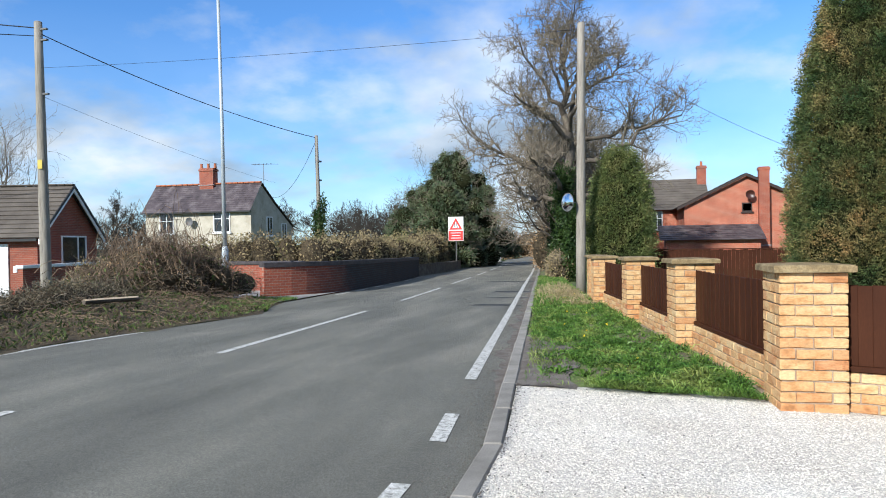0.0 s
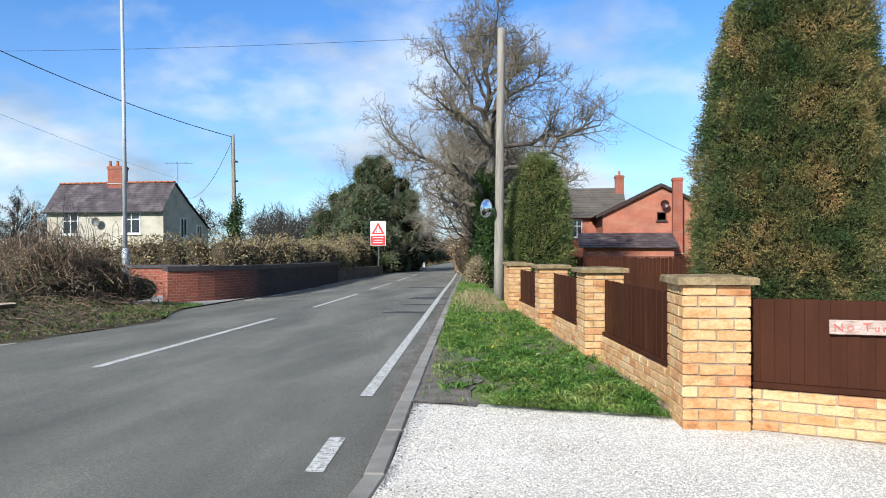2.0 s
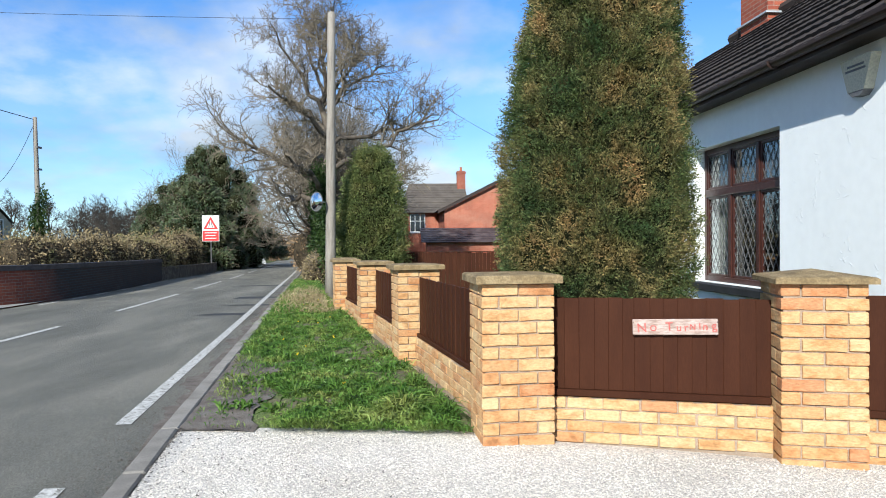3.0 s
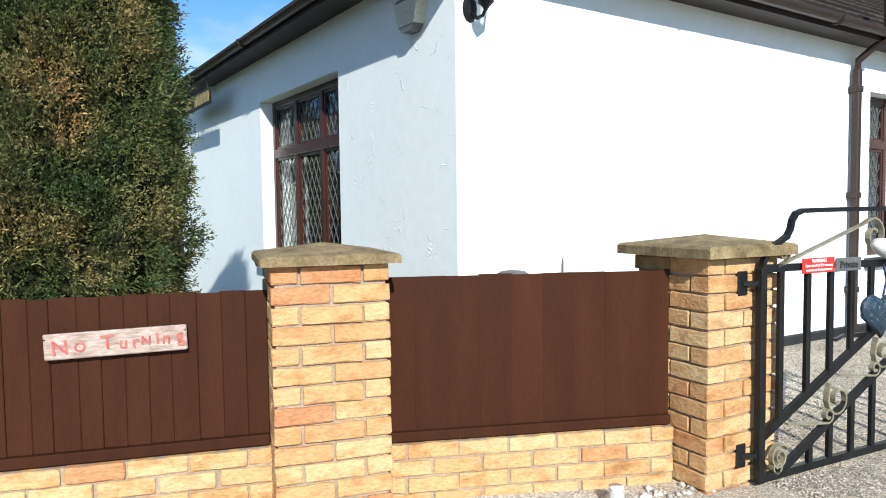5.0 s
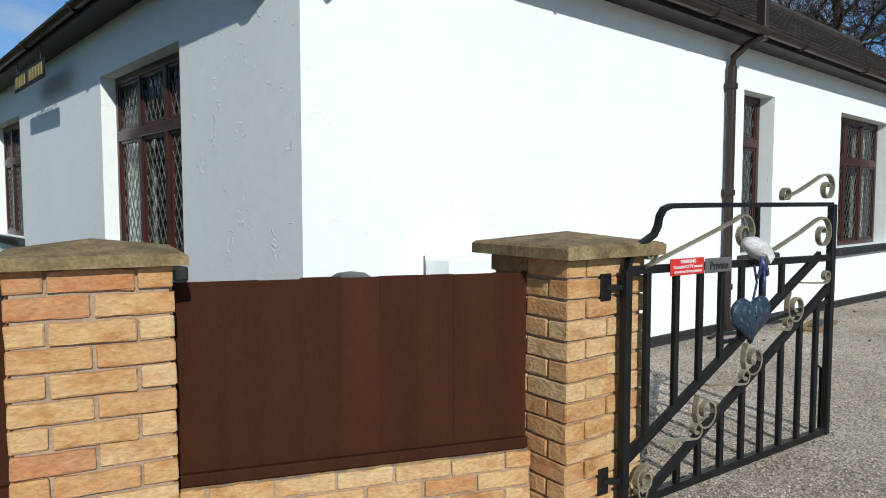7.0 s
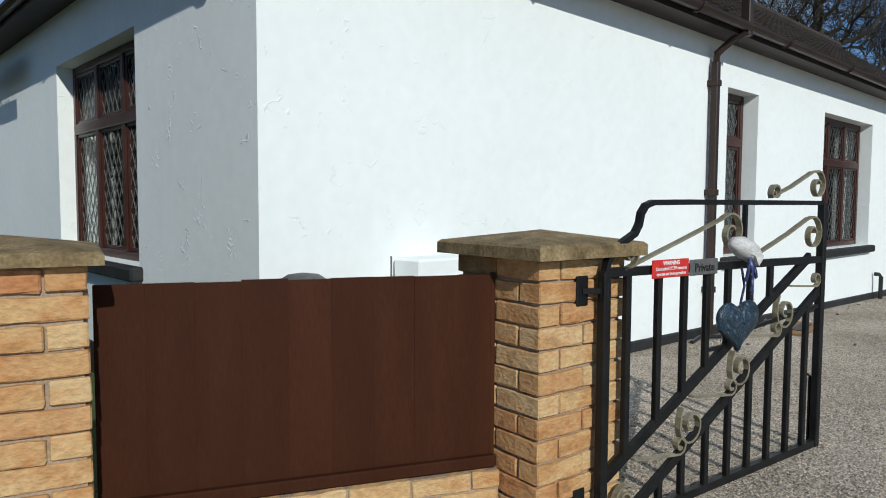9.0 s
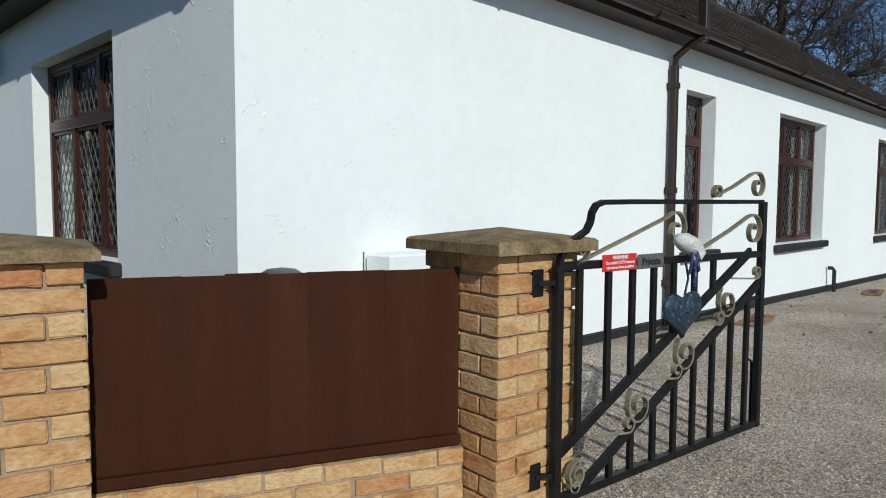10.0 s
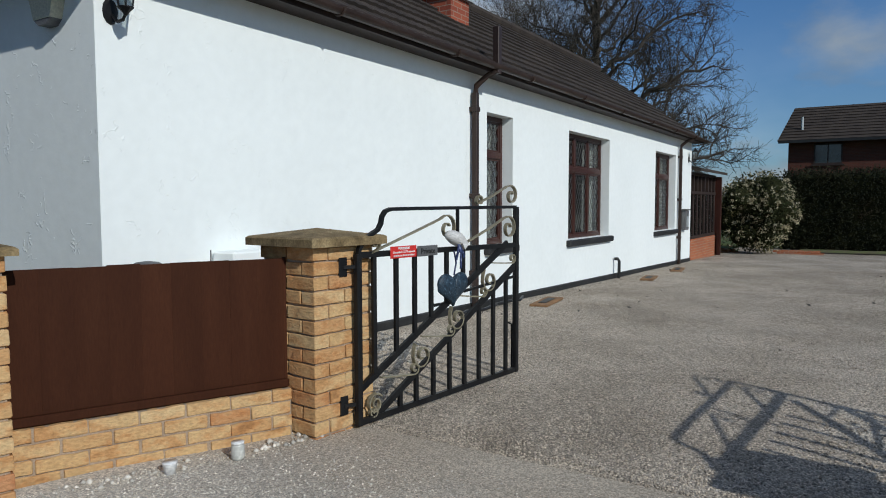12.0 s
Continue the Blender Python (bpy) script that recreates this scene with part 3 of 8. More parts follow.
def text_mesh(name, body, size, material, parent, m, label="", depth=0.002, bold=0.0):
    """Letters in Blender's own font, as a mesh, centred on the pose m (x to the right, y up)."""
    cu = bpy.data.curves.new(name, "FONT")
    cu.body, cu.size, cu.align_x, cu.align_y, cu.extrude, cu.offset = body, size, "CENTER", "CENTER", depth, bold
    cu.resolution_u = 2
    tmp = bpy.data.objects.new("letters", cu)
    me = bpy.data.meshes.new_from_object(tmp)
    bpy.data.objects.remove(tmp)
    me.materials.clear()
    me.materials.append(material)
    ob = new(name, me)
    ob.parent, ob.matrix_local = parent, m
    if label:
        tagged(ob, label)
    return ob


# ---- lie of the land ----
def soft_plus(v):
    return v / 2 + np.sqrt(v * v / 4 + 0.05)


def gz(x, y):
    """Height of the ground: the road falls gently away, the drive falls towards the house, the fields by the road lie lower."""
    z = -0.014 * np.minimum(soft_plus(np.asarray(y, float)), 75) - 0.019 * np.minimum(soft_plus(np.asarray(x, float)), 22)
    s = np.clip((-17.5 - np.asarray(x, float)) / 7, 0, 1)
    a, c = np.clip((np.asarray(x, float) + 3) / 2.5, 0, 1), np.clip((np.asarray(x, float) - 0.6) / 2, 0, 1)
    dip = 0.05 * a * a * (3 - 2 * a) * (1 - c * c * (3 - 2 * c))
    return z - dip - 1.1 * s * s * (3 - 2 * s)


def line(pairs):
    ys, xs = zip(*pairs)
    return lambda y: np.interp(y, ys, xs)


kerb_x = line([(-60, -4.4), (-1.8, -5.22), (0, -5.41), (3, -5.73), (5.8, -6.03), (9.1, -6.39), (17.4, -7.30), (31, -8.75), (60, -12.0), (80, -14.3), (130, -20.2)])
centre_x = line([(-60, -8.0), (1.36, -9.13), (7.35, -9.5), (10.34, -9.72), (15.6, -10.2), (18.7, -10.56), (23.8, -11.05), (30.9, -11.8), (60, -15.1), (80, -17.4), (130, -23.2)])
left_x = line([(-60, -11.0), (2, -11.9), (5.3, -11.5), (7, -11.6), (9, -12.5), (13.5, -12.75), (20, -13.4), (27, -14.15), (36, -15.15), (60, -18.2), (80, -20.5), (130, -26.2)])
wall_x = line([(-0.4, -3.22), (2.7, -3.80), (5.65, -4.34), (8.7, -4.88), (12, -5.45), (20, -6.5), (60, -11.0), (130, -19.2)])
splay_y = line([(-3.3, -0.45), (-2.8, -0.60), (-1.58, -1.02), (-1.1, -1.12), (0.2, -1.5), (0.45, -1.6), (0.62, -0.0), (30, -0.0)])

# ---- ground, road, verges, drive ----
def spaced(lo, near_lo, near_hi, hi, step, grow=1.35):
    out, s = list(np.arange(near_lo, near_hi + 1e-6, step)), step
    v = near_hi
    while v < hi:
        s *= grow
        v += s
        out.append(min(v, hi))
    s, v = step, near_lo
    while v > lo:
        s *= grow
        v -= s
        out.insert(0, max(v, lo))
    return out


xs, ys = spaced(-1500, -32, 28, 1500, 1.0), spaced(-1500, -24, 64, 1500, 1.0)
b = Build()
b.grid([[(x, y, float(gz(x, y)) - 0.06) for x in xs] for y in ys])
tagged(b.ob("ground", M_soil), "grassy ground reaching to the horizon", "ground", kind="structure")


def strip(name, material, ys, cols, lift, label, category, bumpy=0.0, seed=1, kind="structure", shift=None):
    """A sheet laid on the ground; cols(y) gives its x positions in each row."""
    rng, rows = random.Random(seed), []
    for y in ys:
        row = []
        for k, x in enumerate(c := cols(y)):
            z = float(gz(x, y)) + (lift(k / (len(c) - 1), y) if callable(lift) else lift)
            yy = y + shift(x, y) if shift else y
            row.append((x, yy, z + bumpy * min(1.0, 0.1 + 0.5 * k) * (noise.noise((x * 1.7, y * 1.7, seed)) + 0.3 * rng.random())))
        rows.append(row)
    return tagged(Build().grid(rows).ob(name, material, smooth=True), label, category, kind=kind)


road_ys = [-60, -40, -30] + list(np.arange(-24, 64, 1.0)) + [70, 80, 90, 100, 115, 130]
strip("road", M_asphalt, road_ys, lambda y: np.linspace(left_x(y), kerb_x(y), 9), 0.0, "worn grey asphalt country road with a faded surface", "road")


def marking(y0, y1, x_of, w, n=None):
    n = n or max(2, int((y1 - y0) / 0.75))
    rows = []
    for y in np.linspace(y0, y1, n + 1):
        x = float(x_of(y))
        rows.append([(x - w / 2, y, float(gz(x, y)) + 0.005), (x + w / 2, y, float(gz(x, y)) + 0.005)])
    return Build().grid(rows)


start = thing("centre_line", Matrix(), "broken white centre line painted on the road", "road marking", kind="structure")
for k in range(-5, 9):
    y = 1.36 + 9 * k
    marking(y, y + 6, centre_x, 0.11).ob("dash", M_paint, start)
edge = thing("edge_line", Matrix(), "worn white line along the road's edge", "road marking", kind="structure")
marking(0.26, 80, lambda y: kerb_x(y) - 0.32, 0.115, 60).ob("line", M_paint, edge)
for y in (-1.78, -3.3, -4.8, -6.3, -7.8):
    marking(y, y + 0.72, lambda q: kerb_x(q) - 0.31, 0.112, 2).ob("dash", M_paint, edge)
far_edge = thing("far_edge_line", Matrix(), "broken white line along the far edge of the road", "road marking", kind="structure")
marking(-40, 3.2, lambda y: left_x(y) + 0.1, 0.1, 30).ob("line", M_paint, far_edge)
for y in (12.5, 14.6, 16.7, 19, 22):
    marking(y, y + 1.2, lambda q: left_x(q) + 0.28, 0.1, 2).ob("dash", M_paint, far_edge)

kerb = thing("kerb", Matrix(), "flat concrete kerb stones along the verge", "kerb", kind="structure")
rng = random.Random(4)
for k in range(-9, 44):
    y0, y1 = k * 0.915 - 0.02, k * 0.915 + 0.889
    x0, x1 = float(kerb_x(y0)), float(kerb_x(y1))
    z = float(gz(x0, y0)) + rng.uniform(-0.003, 0.004)
    kb = Build().box(0, 0, -0.12, 0.125, math.hypot(x1 - x0, y1 - y0), 0.035, 0.012).ob("kerb_stone", M_kerb, kerb)
    kb.matrix_world = pose(x0, y0, z, 0, 0, math.degrees(math.atan2(-(x1 - x0), y1 - y0)) + rng.uniform(-0.4, 0.4))


def verge_cols(y):
    a, c = kerb_x(y) + 0.13, wall_x(y) + 0.05
    return np.linspace(a, c, 14)


strip("verge", M_verge, list(np.arange(-0.05, 14, 0.25)) + list(np.arange(14, 62, 1.5)), verge_cols, lambda u, y: (0.015 + 0.05 * min(1, u * 3)) * min(1.0, max(0.0, (y + 0.05) / 0.6)) + 0.004, "rough green grass verge beside the road", "verge", 0.02, 3,
      shift=lambda x, y: -0.36 * float(np.clip((x + 5.2) / 2, 0, 1)) * max(0.0, 1 - y / 2))

# dirt in the gutter and dark patches on the road
rows = []
for y in np.arange(-1.2, 26, 0.11):
    w = 0.11 + 0.20 * noise.noise((0.0, y * 1.3, 1.0)) + 0.10 * noise.noise((3.0, y * 6.0, 1.0))
    x = float(kerb_x(y))
    w = min(0.25, max(0.012, w)) * min(1.0, (y + 1.2) / 2.0)
    rows.append([(x - w, y, float(gz(x, y)) + 0.004), (x + 0.005, y, float(gz(x, y)) + 0.004)])
tagged(Build().grid(rows).ob("gutter_dirt", M_mud), "dirt gathered along the kerb", "dirt", kind="structure")
rows = []
for y in np.arange(-0.02, 3.3, 0.11):
    x = float(kerb_x(y)) + 0.12
    w = (0.52 + 0.30 * noise.noise((5.0, y * 1.6, 1.0)) + 0.12 * noise.noise((6.0, y * 7.0, 1.0))) * min(1.0, (3.4 - y) / 1.4)
    rows.append([(x + w * u, y - 0.02 - 0.36 * min(1, max(0, (x + w * u + 5.2) / 2)) * max(0, 1 - y / 2), float(gz(x, y)) + (0.034 if 0 < u < 1 else 0.026) + 0.05 * u * min(1, (y + 0.02) / 0.6) + 0.012 * noise.noise((x * 9, y * 9, u * 3))) for u in (0, 0.2, 0.4, 0.6, 0.8, 1.0)])
tagged(Build().grid(rows).ob("bare_mud", M_mud, smooth=True), "bare brown mud beside the kerb", "mud", kind="structure")
M_roadpatch = mat("dark_road_patch", [(0.3, (0.035, 0.035, 0.036)), (0.7, (0.06, 0.06, 0.06))], 3, 0.75, 0.5, 120, 0.004, fine=0.3)
for cx_, cy_, a_, b_ in ((-7.15, 9.2, 0.55, 0.28), (-6.95, 11.6, 0.75, 0.22), (-7.6, 14.3, 0.6, 0.5), (-8.6, 21, 1.2, 0.35)):
    ring = [(cx_ + a_ * math.cos(t) * (1 + 0.25 * math.sin(3 * t + cy_)), cy_ + b_ * math.sin(t) * (1 + 0.2 * math.cos(2 * t))) for t in np.linspace(0, 2 * math.pi, 18, endpoint=False)]
    tagged(Build().add([(x, y, float(gz(x, y)) + 0.004) for x, y in ring], [tuple(range(18))]).ob("road_patch", M_roadpatch), "dark irregular patch on the asphalt", "road repair", kind="structure")

# gravel: the mouth of the drive and the drive itself
gx = [-5.45, -5.3, -5.2, -5.1] + list(np.arange(-5.0, 3.01, 0.25)) + list(np.arange(3.5, 26, 0.75))
gravel_rows = []
for v in np.linspace(0, 1, 34):
    row = []
    for x in gx:
        top = 0.12 - 0.36 * np.clip((x + 5.2) / 2, 0, 1) if x < -3.2 else float(splay_y(x)) + 0.1
        y = -16 + (top + 16) * v ** 0.8
        lo = float(kerb_x(y)) + 0.13
        xx = max(x, lo) if x < -4.5 else x
        row.append((xx, y, float(gz(xx, y)) + 0.022 + 0.012 * noise.noise((xx * 1.3, y * 1.3, 2))))
    gravel_rows.append(row)
split = next(k for k, x in enumerate(gx) if x > 0.3)
tagged(Build().grid([r[: split + 1] for r in gravel_rows]).ob("entrance", M_gravel, smooth=True), "pale limestone gravel entrance beside the road", "drive", kind="structure")
tagged(Build().grid([r[split:] for r in gravel_rows]).ob("drive", M_yard, smooth=True), "grey-brown gravel drive beside the bungalow", "drive", kind="structure")

# left bank rising from the road to the hedge
strip("bank", M_litter, list(np.arange(-30, 9.6, 0.5)), lambda y: np.linspace(left_x(y) + 0.02 + 0.12 * math.sin(y * 2.3) + (0.15 * noise.noise((0, y * 1.9, 4))), left_x(y) - 5.5, 12),
      lambda u, y: 0.004 + 0.32 * min(1, u * 2.5) ** 1.2 * min(1, max(0.15, (9.8 - y) / 3)), "bank covered with leaf litter and cut bramble", "bank", 0.06, 5)
strip("pavement", M_pavement, list(np.arange(8.2, 30, 0.5)), lambda y: np.linspace(left_x(y) - 0.02, left_x(y) - 3.2, 5), 0.03, "narrow grey pavement beside the brick wall", "pavement")

# ---- white bungalow ----
house = thing("bungalow", Matrix(), "white rendered bungalow with brown leaded windows and tiled roof", "house")
EAVE, HL, HW = 2.88, 16.6, 10.9  # height of the eaves, length along the drive, width of the front


def wall(name, length, z0, z1, thick, openings, m, parent, material):
    """A wall with openings (x0, x1, z0, z1) right through it; local x along, y into the wall."""
    xs_ = sorted({0, length, *(o[0] for o in openings), *(o[1] for o in openings)})
    zs_ = sorted({z0, z1, *(o[2] for o in openings), *(o[3] for o in openings)})
    b = Build()
    for i in range(len(xs_) - 1):
        for j in range(len(zs_) - 1):
            cx, cz = (xs_[i] + xs_[i + 1]) / 2, (zs_[j] + zs_[j + 1]) / 2
            if any(o[0] < cx < o[1] and o[2] < cz < o[3] for o in openings):
                continue
            x0, x1, a, c = xs_[i], xs_[i + 1], zs_[j], zs_[j + 1]
            b.add([(x0, 0, a), (x1, 0, a), (x1, 0, c), (x0, 0, c)], [(0, 1, 2, 3)])
            b.add([(x0, thick, a), (x1, thick, a), (x1, thick, c), (x0, thick, c)], [(3, 2, 1, 0)])
    for x0, x1, a, c in openings:
        b.add([(x0, 0, a), (x0, thick, a), (x0, thick, c), (x0, 0, c)], [(0, 1, 2, 3)])
        b.add([(x1, 0, a), (x1, thick, a), (x1, thick, c), (x1, 0, c)], [(3, 2, 1, 0)])
        b.add([(x0, 0, a), (x1, 0, a), (x1, thick, a), (x0, thick, a)], [(0, 1, 2, 3)])
        b.add([(x0, 0, c), (x1, 0, c), (x1, thick, c), (x0, thick, c)], [(3, 2, 1, 0)])
    for x in (0, length):
        b.add([(x, 0, z0), (x, thick, z0), (x, thick, z1), (x, 0, z1)], [(0, 1, 2, 3) if x == 0 else (3, 2, 1, 0)])
    b.add([(0, 0, z1), (length, 0, z1), (length, thick, z1), (0, thick, z1)], [(0, 1, 2, 3)])
    o = b.ob(name, material, parent)
    o.matrix_world = m
    return o


def lattice(w, h, pitch, rise):
    """Lead strips crossing in diamonds over a pane w by h."""
    b = Build()
    k = rise / pitch
    for sgn in (1, -1):
        c = -h * 2
        while c < w * k + h * 2:
            # z = sgn * k * x + offset, cut to the pane
            off = c if sgn < 0 else c - w * k
            pts = []
            for x in (0, w):
                z = sgn * k * x + off if sgn > 0 else -k * x + off
                if 0 <= z <= h:
                    pts.append((x, z))
            for z in (0, h):
                x = (z - off) / (sgn * k)
                if 0 < x < w:
                    pts.append((x, z))
            if len(pts) >= 2 and (pts[0][0] - pts[1][0]) ** 2 + (pts[0][1] - pts[1][1]) ** 2 > 1e-4:
                b.bar((pts[0][0], 0, pts[0][1]), (pts[1][0], 0, pts[1][1]), 0.0065, 0.005)
            c += rise
    return b


def window(name, w, h, cols, transom, m, parent, depth=0.13, sill=True, curtains=(0.0, 1.0), label="mahogany framed window with diamond leaded panes"):
    """A casement window set back in its opening; local x along, y inward, z up from the opening's foot."""
    win = new(name)
    win.empty_display_size = 0.2
    win.parent, win.matrix_world = parent, m
    tagged(win, label)
    fr, y0, y1 = 0.065, depth, depth + 0.07
    b = Build()
    b.box(0, y0, 0, fr, y1, h, 0.006).box(w - fr, y0, 0, w, y1, h, 0.006).box(fr, y0, 0, w - fr, y1, fr, 0.006).box(fr, y0, h - fr, w - fr, y1, h, 0.006)
    b.ob("frame", M_frame, win)
    Build().box(fr, y0 - 0.012, transom - 0.045, w - fr, y1, transom + 0.045, 0.008).ob("transom", M_frame, win)
    step = (w - fr) / cols
    for k in range(1, cols):
        x = fr / 2 + k * step
        Build().box(x - 0.035, y0 - 0.004, fr, x + 0.035, y1, h - fr, 0.006).ob("mullion", M_frame, win)
    for k in range(cols):
        xa, xb = fr / 2 + k * step + 0.033, fr / 2 + (k + 1) * step - 0.033
        for za, zb in ((fr, transom - 0.045), (transom + 0.045, h - fr)):
            s = 0.028
            sash = Build()
            sash.box(xa, y0 + 0.012, za, xa + s, y0 + 0.055, zb, 0.004).box(xb - s, y0 + 0.012, za, xb, y0 + 0.055, zb, 0.004)
            sash.box(xa + s, y0 + 0.012, za, xb - s, y0 + 0.055, za + s, 0.004).box(xa + s, y0 + 0.012, zb - s, xb - s, y0 + 0.055, zb, 0.004)
            sash.ob("casement", M_frame, win)
            pane = Build().box(xa + s, y0 + 0.032, za + s, xb - s, y0 + 0.038, zb - s).ob("pane", M_glass, win)
            pane.visible_shadow = False
            g = lattice(xb - xa - 2 * s, zb - za - 2 * s, 0.105, 0.175).ob("lead_lattice", M_lead, win)
            g.location = (xa + s, y0 + 0.028, za + s)
    if sill:
        Build().box(-0.07, -0.085, -0.105, w + 0.07, depth + 0.02, -0.004, 0.016).ob("sill", M_plinth, win, "black painted sill")
    for a in curtains:
        n, rows = 26, []
        for z in (fr, h - fr):
            rows.append([(a * (w * 0.76) + w * 0.24 * q / n, depth + 0.17 + 0.025 * math.sin(q * 1.5 + a * 2), z) for q in range(n + 1)])
        Build().grid(rows).ob("curtain", M_curtain, win)
    return win


ROT_FRONT = pose(0, HW, 0, 0, 0, -90)
front_open = [(1.70, 3.63, 0.78, 2.41), (7.27, 9.20, 0.78, 2.41)]  # as y0, y1 along the front
wall("wall_front", HW, -0.45, EAVE, 0.3, [(HW - b_, HW - a_, c_, d_) for a_, b_, c_, d_ in front_open], ROT_FRONT, house, M_render)
side_open = [(5.21, 5.95, 0.70, 2.42), (7.97, 9.97, 0.66, 2.43), (13.1, 14.92, 0.62, 2.43)]
wall("wall_side", HL - 0.3, -0.6, EAVE, 0.3, [(a_ - 0.3, b_ - 0.3, c_, d_) for a_, b_, c_, d_ in side_open], pose(0.3, 0, 0), house, M_render)
wall("wall_back", 5.6, -0.6, EAVE, 0.3, [], pose(HL, 5.6, 0, 0, 0, 180) @ pose(0, 0, 0), house, M_render)
wall("wall_end", 5.3, -0.6, EAVE, 0.3, [], pose(HL, 0.3, 0, 0, 0, 90), house, M_render)
wall("wall_garden", 6.0, -0.45, EAVE, 0.3, [], pose(5.9, HW, 0, 0, 0, 180), house, M_render)
# unseen inner walls and ceiling, added dark behind the panes
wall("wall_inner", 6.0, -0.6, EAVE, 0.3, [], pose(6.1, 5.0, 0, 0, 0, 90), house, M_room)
wall("room_backing", 10.0, -0.45, EAVE, 0.1, [], pose(2.6, 0.6, 0, 0, 0, 90), house, M_room)
wall("room_backing", 13.6, -0.6, EAVE, 0.1, [], pose(2.8, 2.4, 0), house, M_room)
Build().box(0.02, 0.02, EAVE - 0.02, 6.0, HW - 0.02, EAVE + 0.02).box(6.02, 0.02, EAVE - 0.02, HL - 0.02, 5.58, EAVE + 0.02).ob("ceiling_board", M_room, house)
for k, (a_, b_, c_, d_) in enumerate(front_open):
    window("window", b_ - a_, d_ - c_, 3, (d_ - c_) * 0.665, pose(0, b_, c_, 0, 0, -90), house, 0.13)
for k, (a_, b_, c_, d_) in enumerate(side_open):
    window("window", b_ - a_, d_ - c_, (1, 3, 2)[k], (d_ - c_) * (0.70 if k != 1 else 0.66), pose(a_, 0, c_), house, 0.16, True, (1.0,))
# black strip along the foot of the walls
rows = []
for k in range(29):
    x0 = k * HL / 28
    za = float(gz(x0, -0.05))
    rows.append([(x0, -0.018, za - 0.05), (x0, -0.018, za + 0.10), (x0, 0.0, za + 0.115)])
pl = Build().grid(rows)
pl.ob("plinth", M_plinth, house, "black bitumen band along the wall's foot")
Build().box(-0.018, -0.018, -0.3, 0.0, HW, 0.10).ob("plinth", M_plinth, house)

# roof: hipped at the corner, with ridges along the drive and along the front
OV, RISE, HALF = 0.25, 0.72, 2.85
RZ = EAVE + 0.05 + RISE * (HALF + OV)
roof = Build()
z0 = EAVE + 0.05
c0, ridge_c = (-OV, -OV, z0), (HALF, HALF, RZ)
e1, r1 = (HL + OV, -OV, z0), (HL + OV, HALF, RZ)
f1, rf = (-OV, HW + OV, z0), (HALF, HW - 2.5, RZ)
i0 = (2 * HALF + OV, 2 * HALF + OV, z0)
roof.add([c0, e1, r1, ridge_c], [(0, 1, 2, 3)])
roof.add([c0, ridge_c, rf, f1], [(0, 1, 2, 3)])
roof.add([ridge_c, r1, (HL + OV, 2 * HALF + OV, z0), i0], [(0, 1, 2, 3)])
roof.add([ridge_c, i0, (2 * HALF + OV, HW + OV, z0), rf], [(0, 1, 2, 3)])
roof.add([rf, (2 * HALF + OV, HW + OV, z0), f1], [(0, 1, 2)])
roof.add([e1, (HL + OV, 2 * HALF + OV, z0), r1], [(0, 1, 2)])
roof_part = roof.ob("roof", M_fascia, house, "brown concrete tiled hipped roof")
# soffits and fascia
sf = Build()
sf.box(-OV, -OV, EAVE - 0.03, HL + OV, -0.001, EAVE - 0.005).box(-OV, 0.0, EAVE - 0.03, -0.001, HW + OV, EAVE - 0.005)
sf.ob("soffit", M_fascia, house)
fa = Build()
fa.box(-OV - 0.02, -OV - 0.02, EAVE - 0.05, HL + OV, -OV, EAVE + 0.10).box(-OV - 0.02, -OV, EAVE - 0.05, -OV, HW + OV, EAVE + 0.10)
fa.ob("fascia", M_fascia, house)


def gutter(name, p, q, parent):
    """A half-round gutter from p to q along the eave."""
    p, q = Vector(p), Vector(q)
    a = (q - p).normalized()
    s = a.cross(Vector((0, 0, 1)))
    v, n = [], 9
    for e in (p, q):
        for r in (0.058, 0.052):
            v += [e + s * r * math.cos(t) + Vector((0, 0, r * math.sin(t))) for t in np.linspace(math.pi, 2 * math.pi, n)]
    f = []
    for k in range(n - 1):
        f += [(k, k + 1, 2 * n + k + 1, 2 * n + k), (n + k, 3 * n + k, 3 * n + k + 1, n + k + 1), (k, n + k, n + k + 1, k + 1), (2 * n + k, 2 * n + k + 1, 3 * n + k + 1, 3 * n + k)]
    f += [(0, 2 * n, 3 * n, n), (n - 1, 2 * n - 1, 4 * n - 1, 3 * n - 1)]
    g = Build().add(v, f).ob(name, M_brown, parent, "brown plastic half-round gutter")
    k = 0.4
    while k < (q - p).length:
        o = p + a * k
        Build().tube([o + s * 0.066 * math.cos(t) + Vector((0, 0, 0.066 * math.sin(t))) for t in np.linspace(math.pi, 2 * math.pi, 7)], 0.011, 4).ob("bracket", M_brown, g)
        k += 1.9
    return g


gutter("gutter", (-OV - 0.06, -OV - 0.08, EAVE + 0.035), (HL + OV, -OV - 0.08, EAVE + 0.035), house)
gutter("gutter", (-OV - 0.06, HW + OV, EAVE + 0.04), (-OV - 0.06, -OV - 0.08, EAVE + 0.04), house)


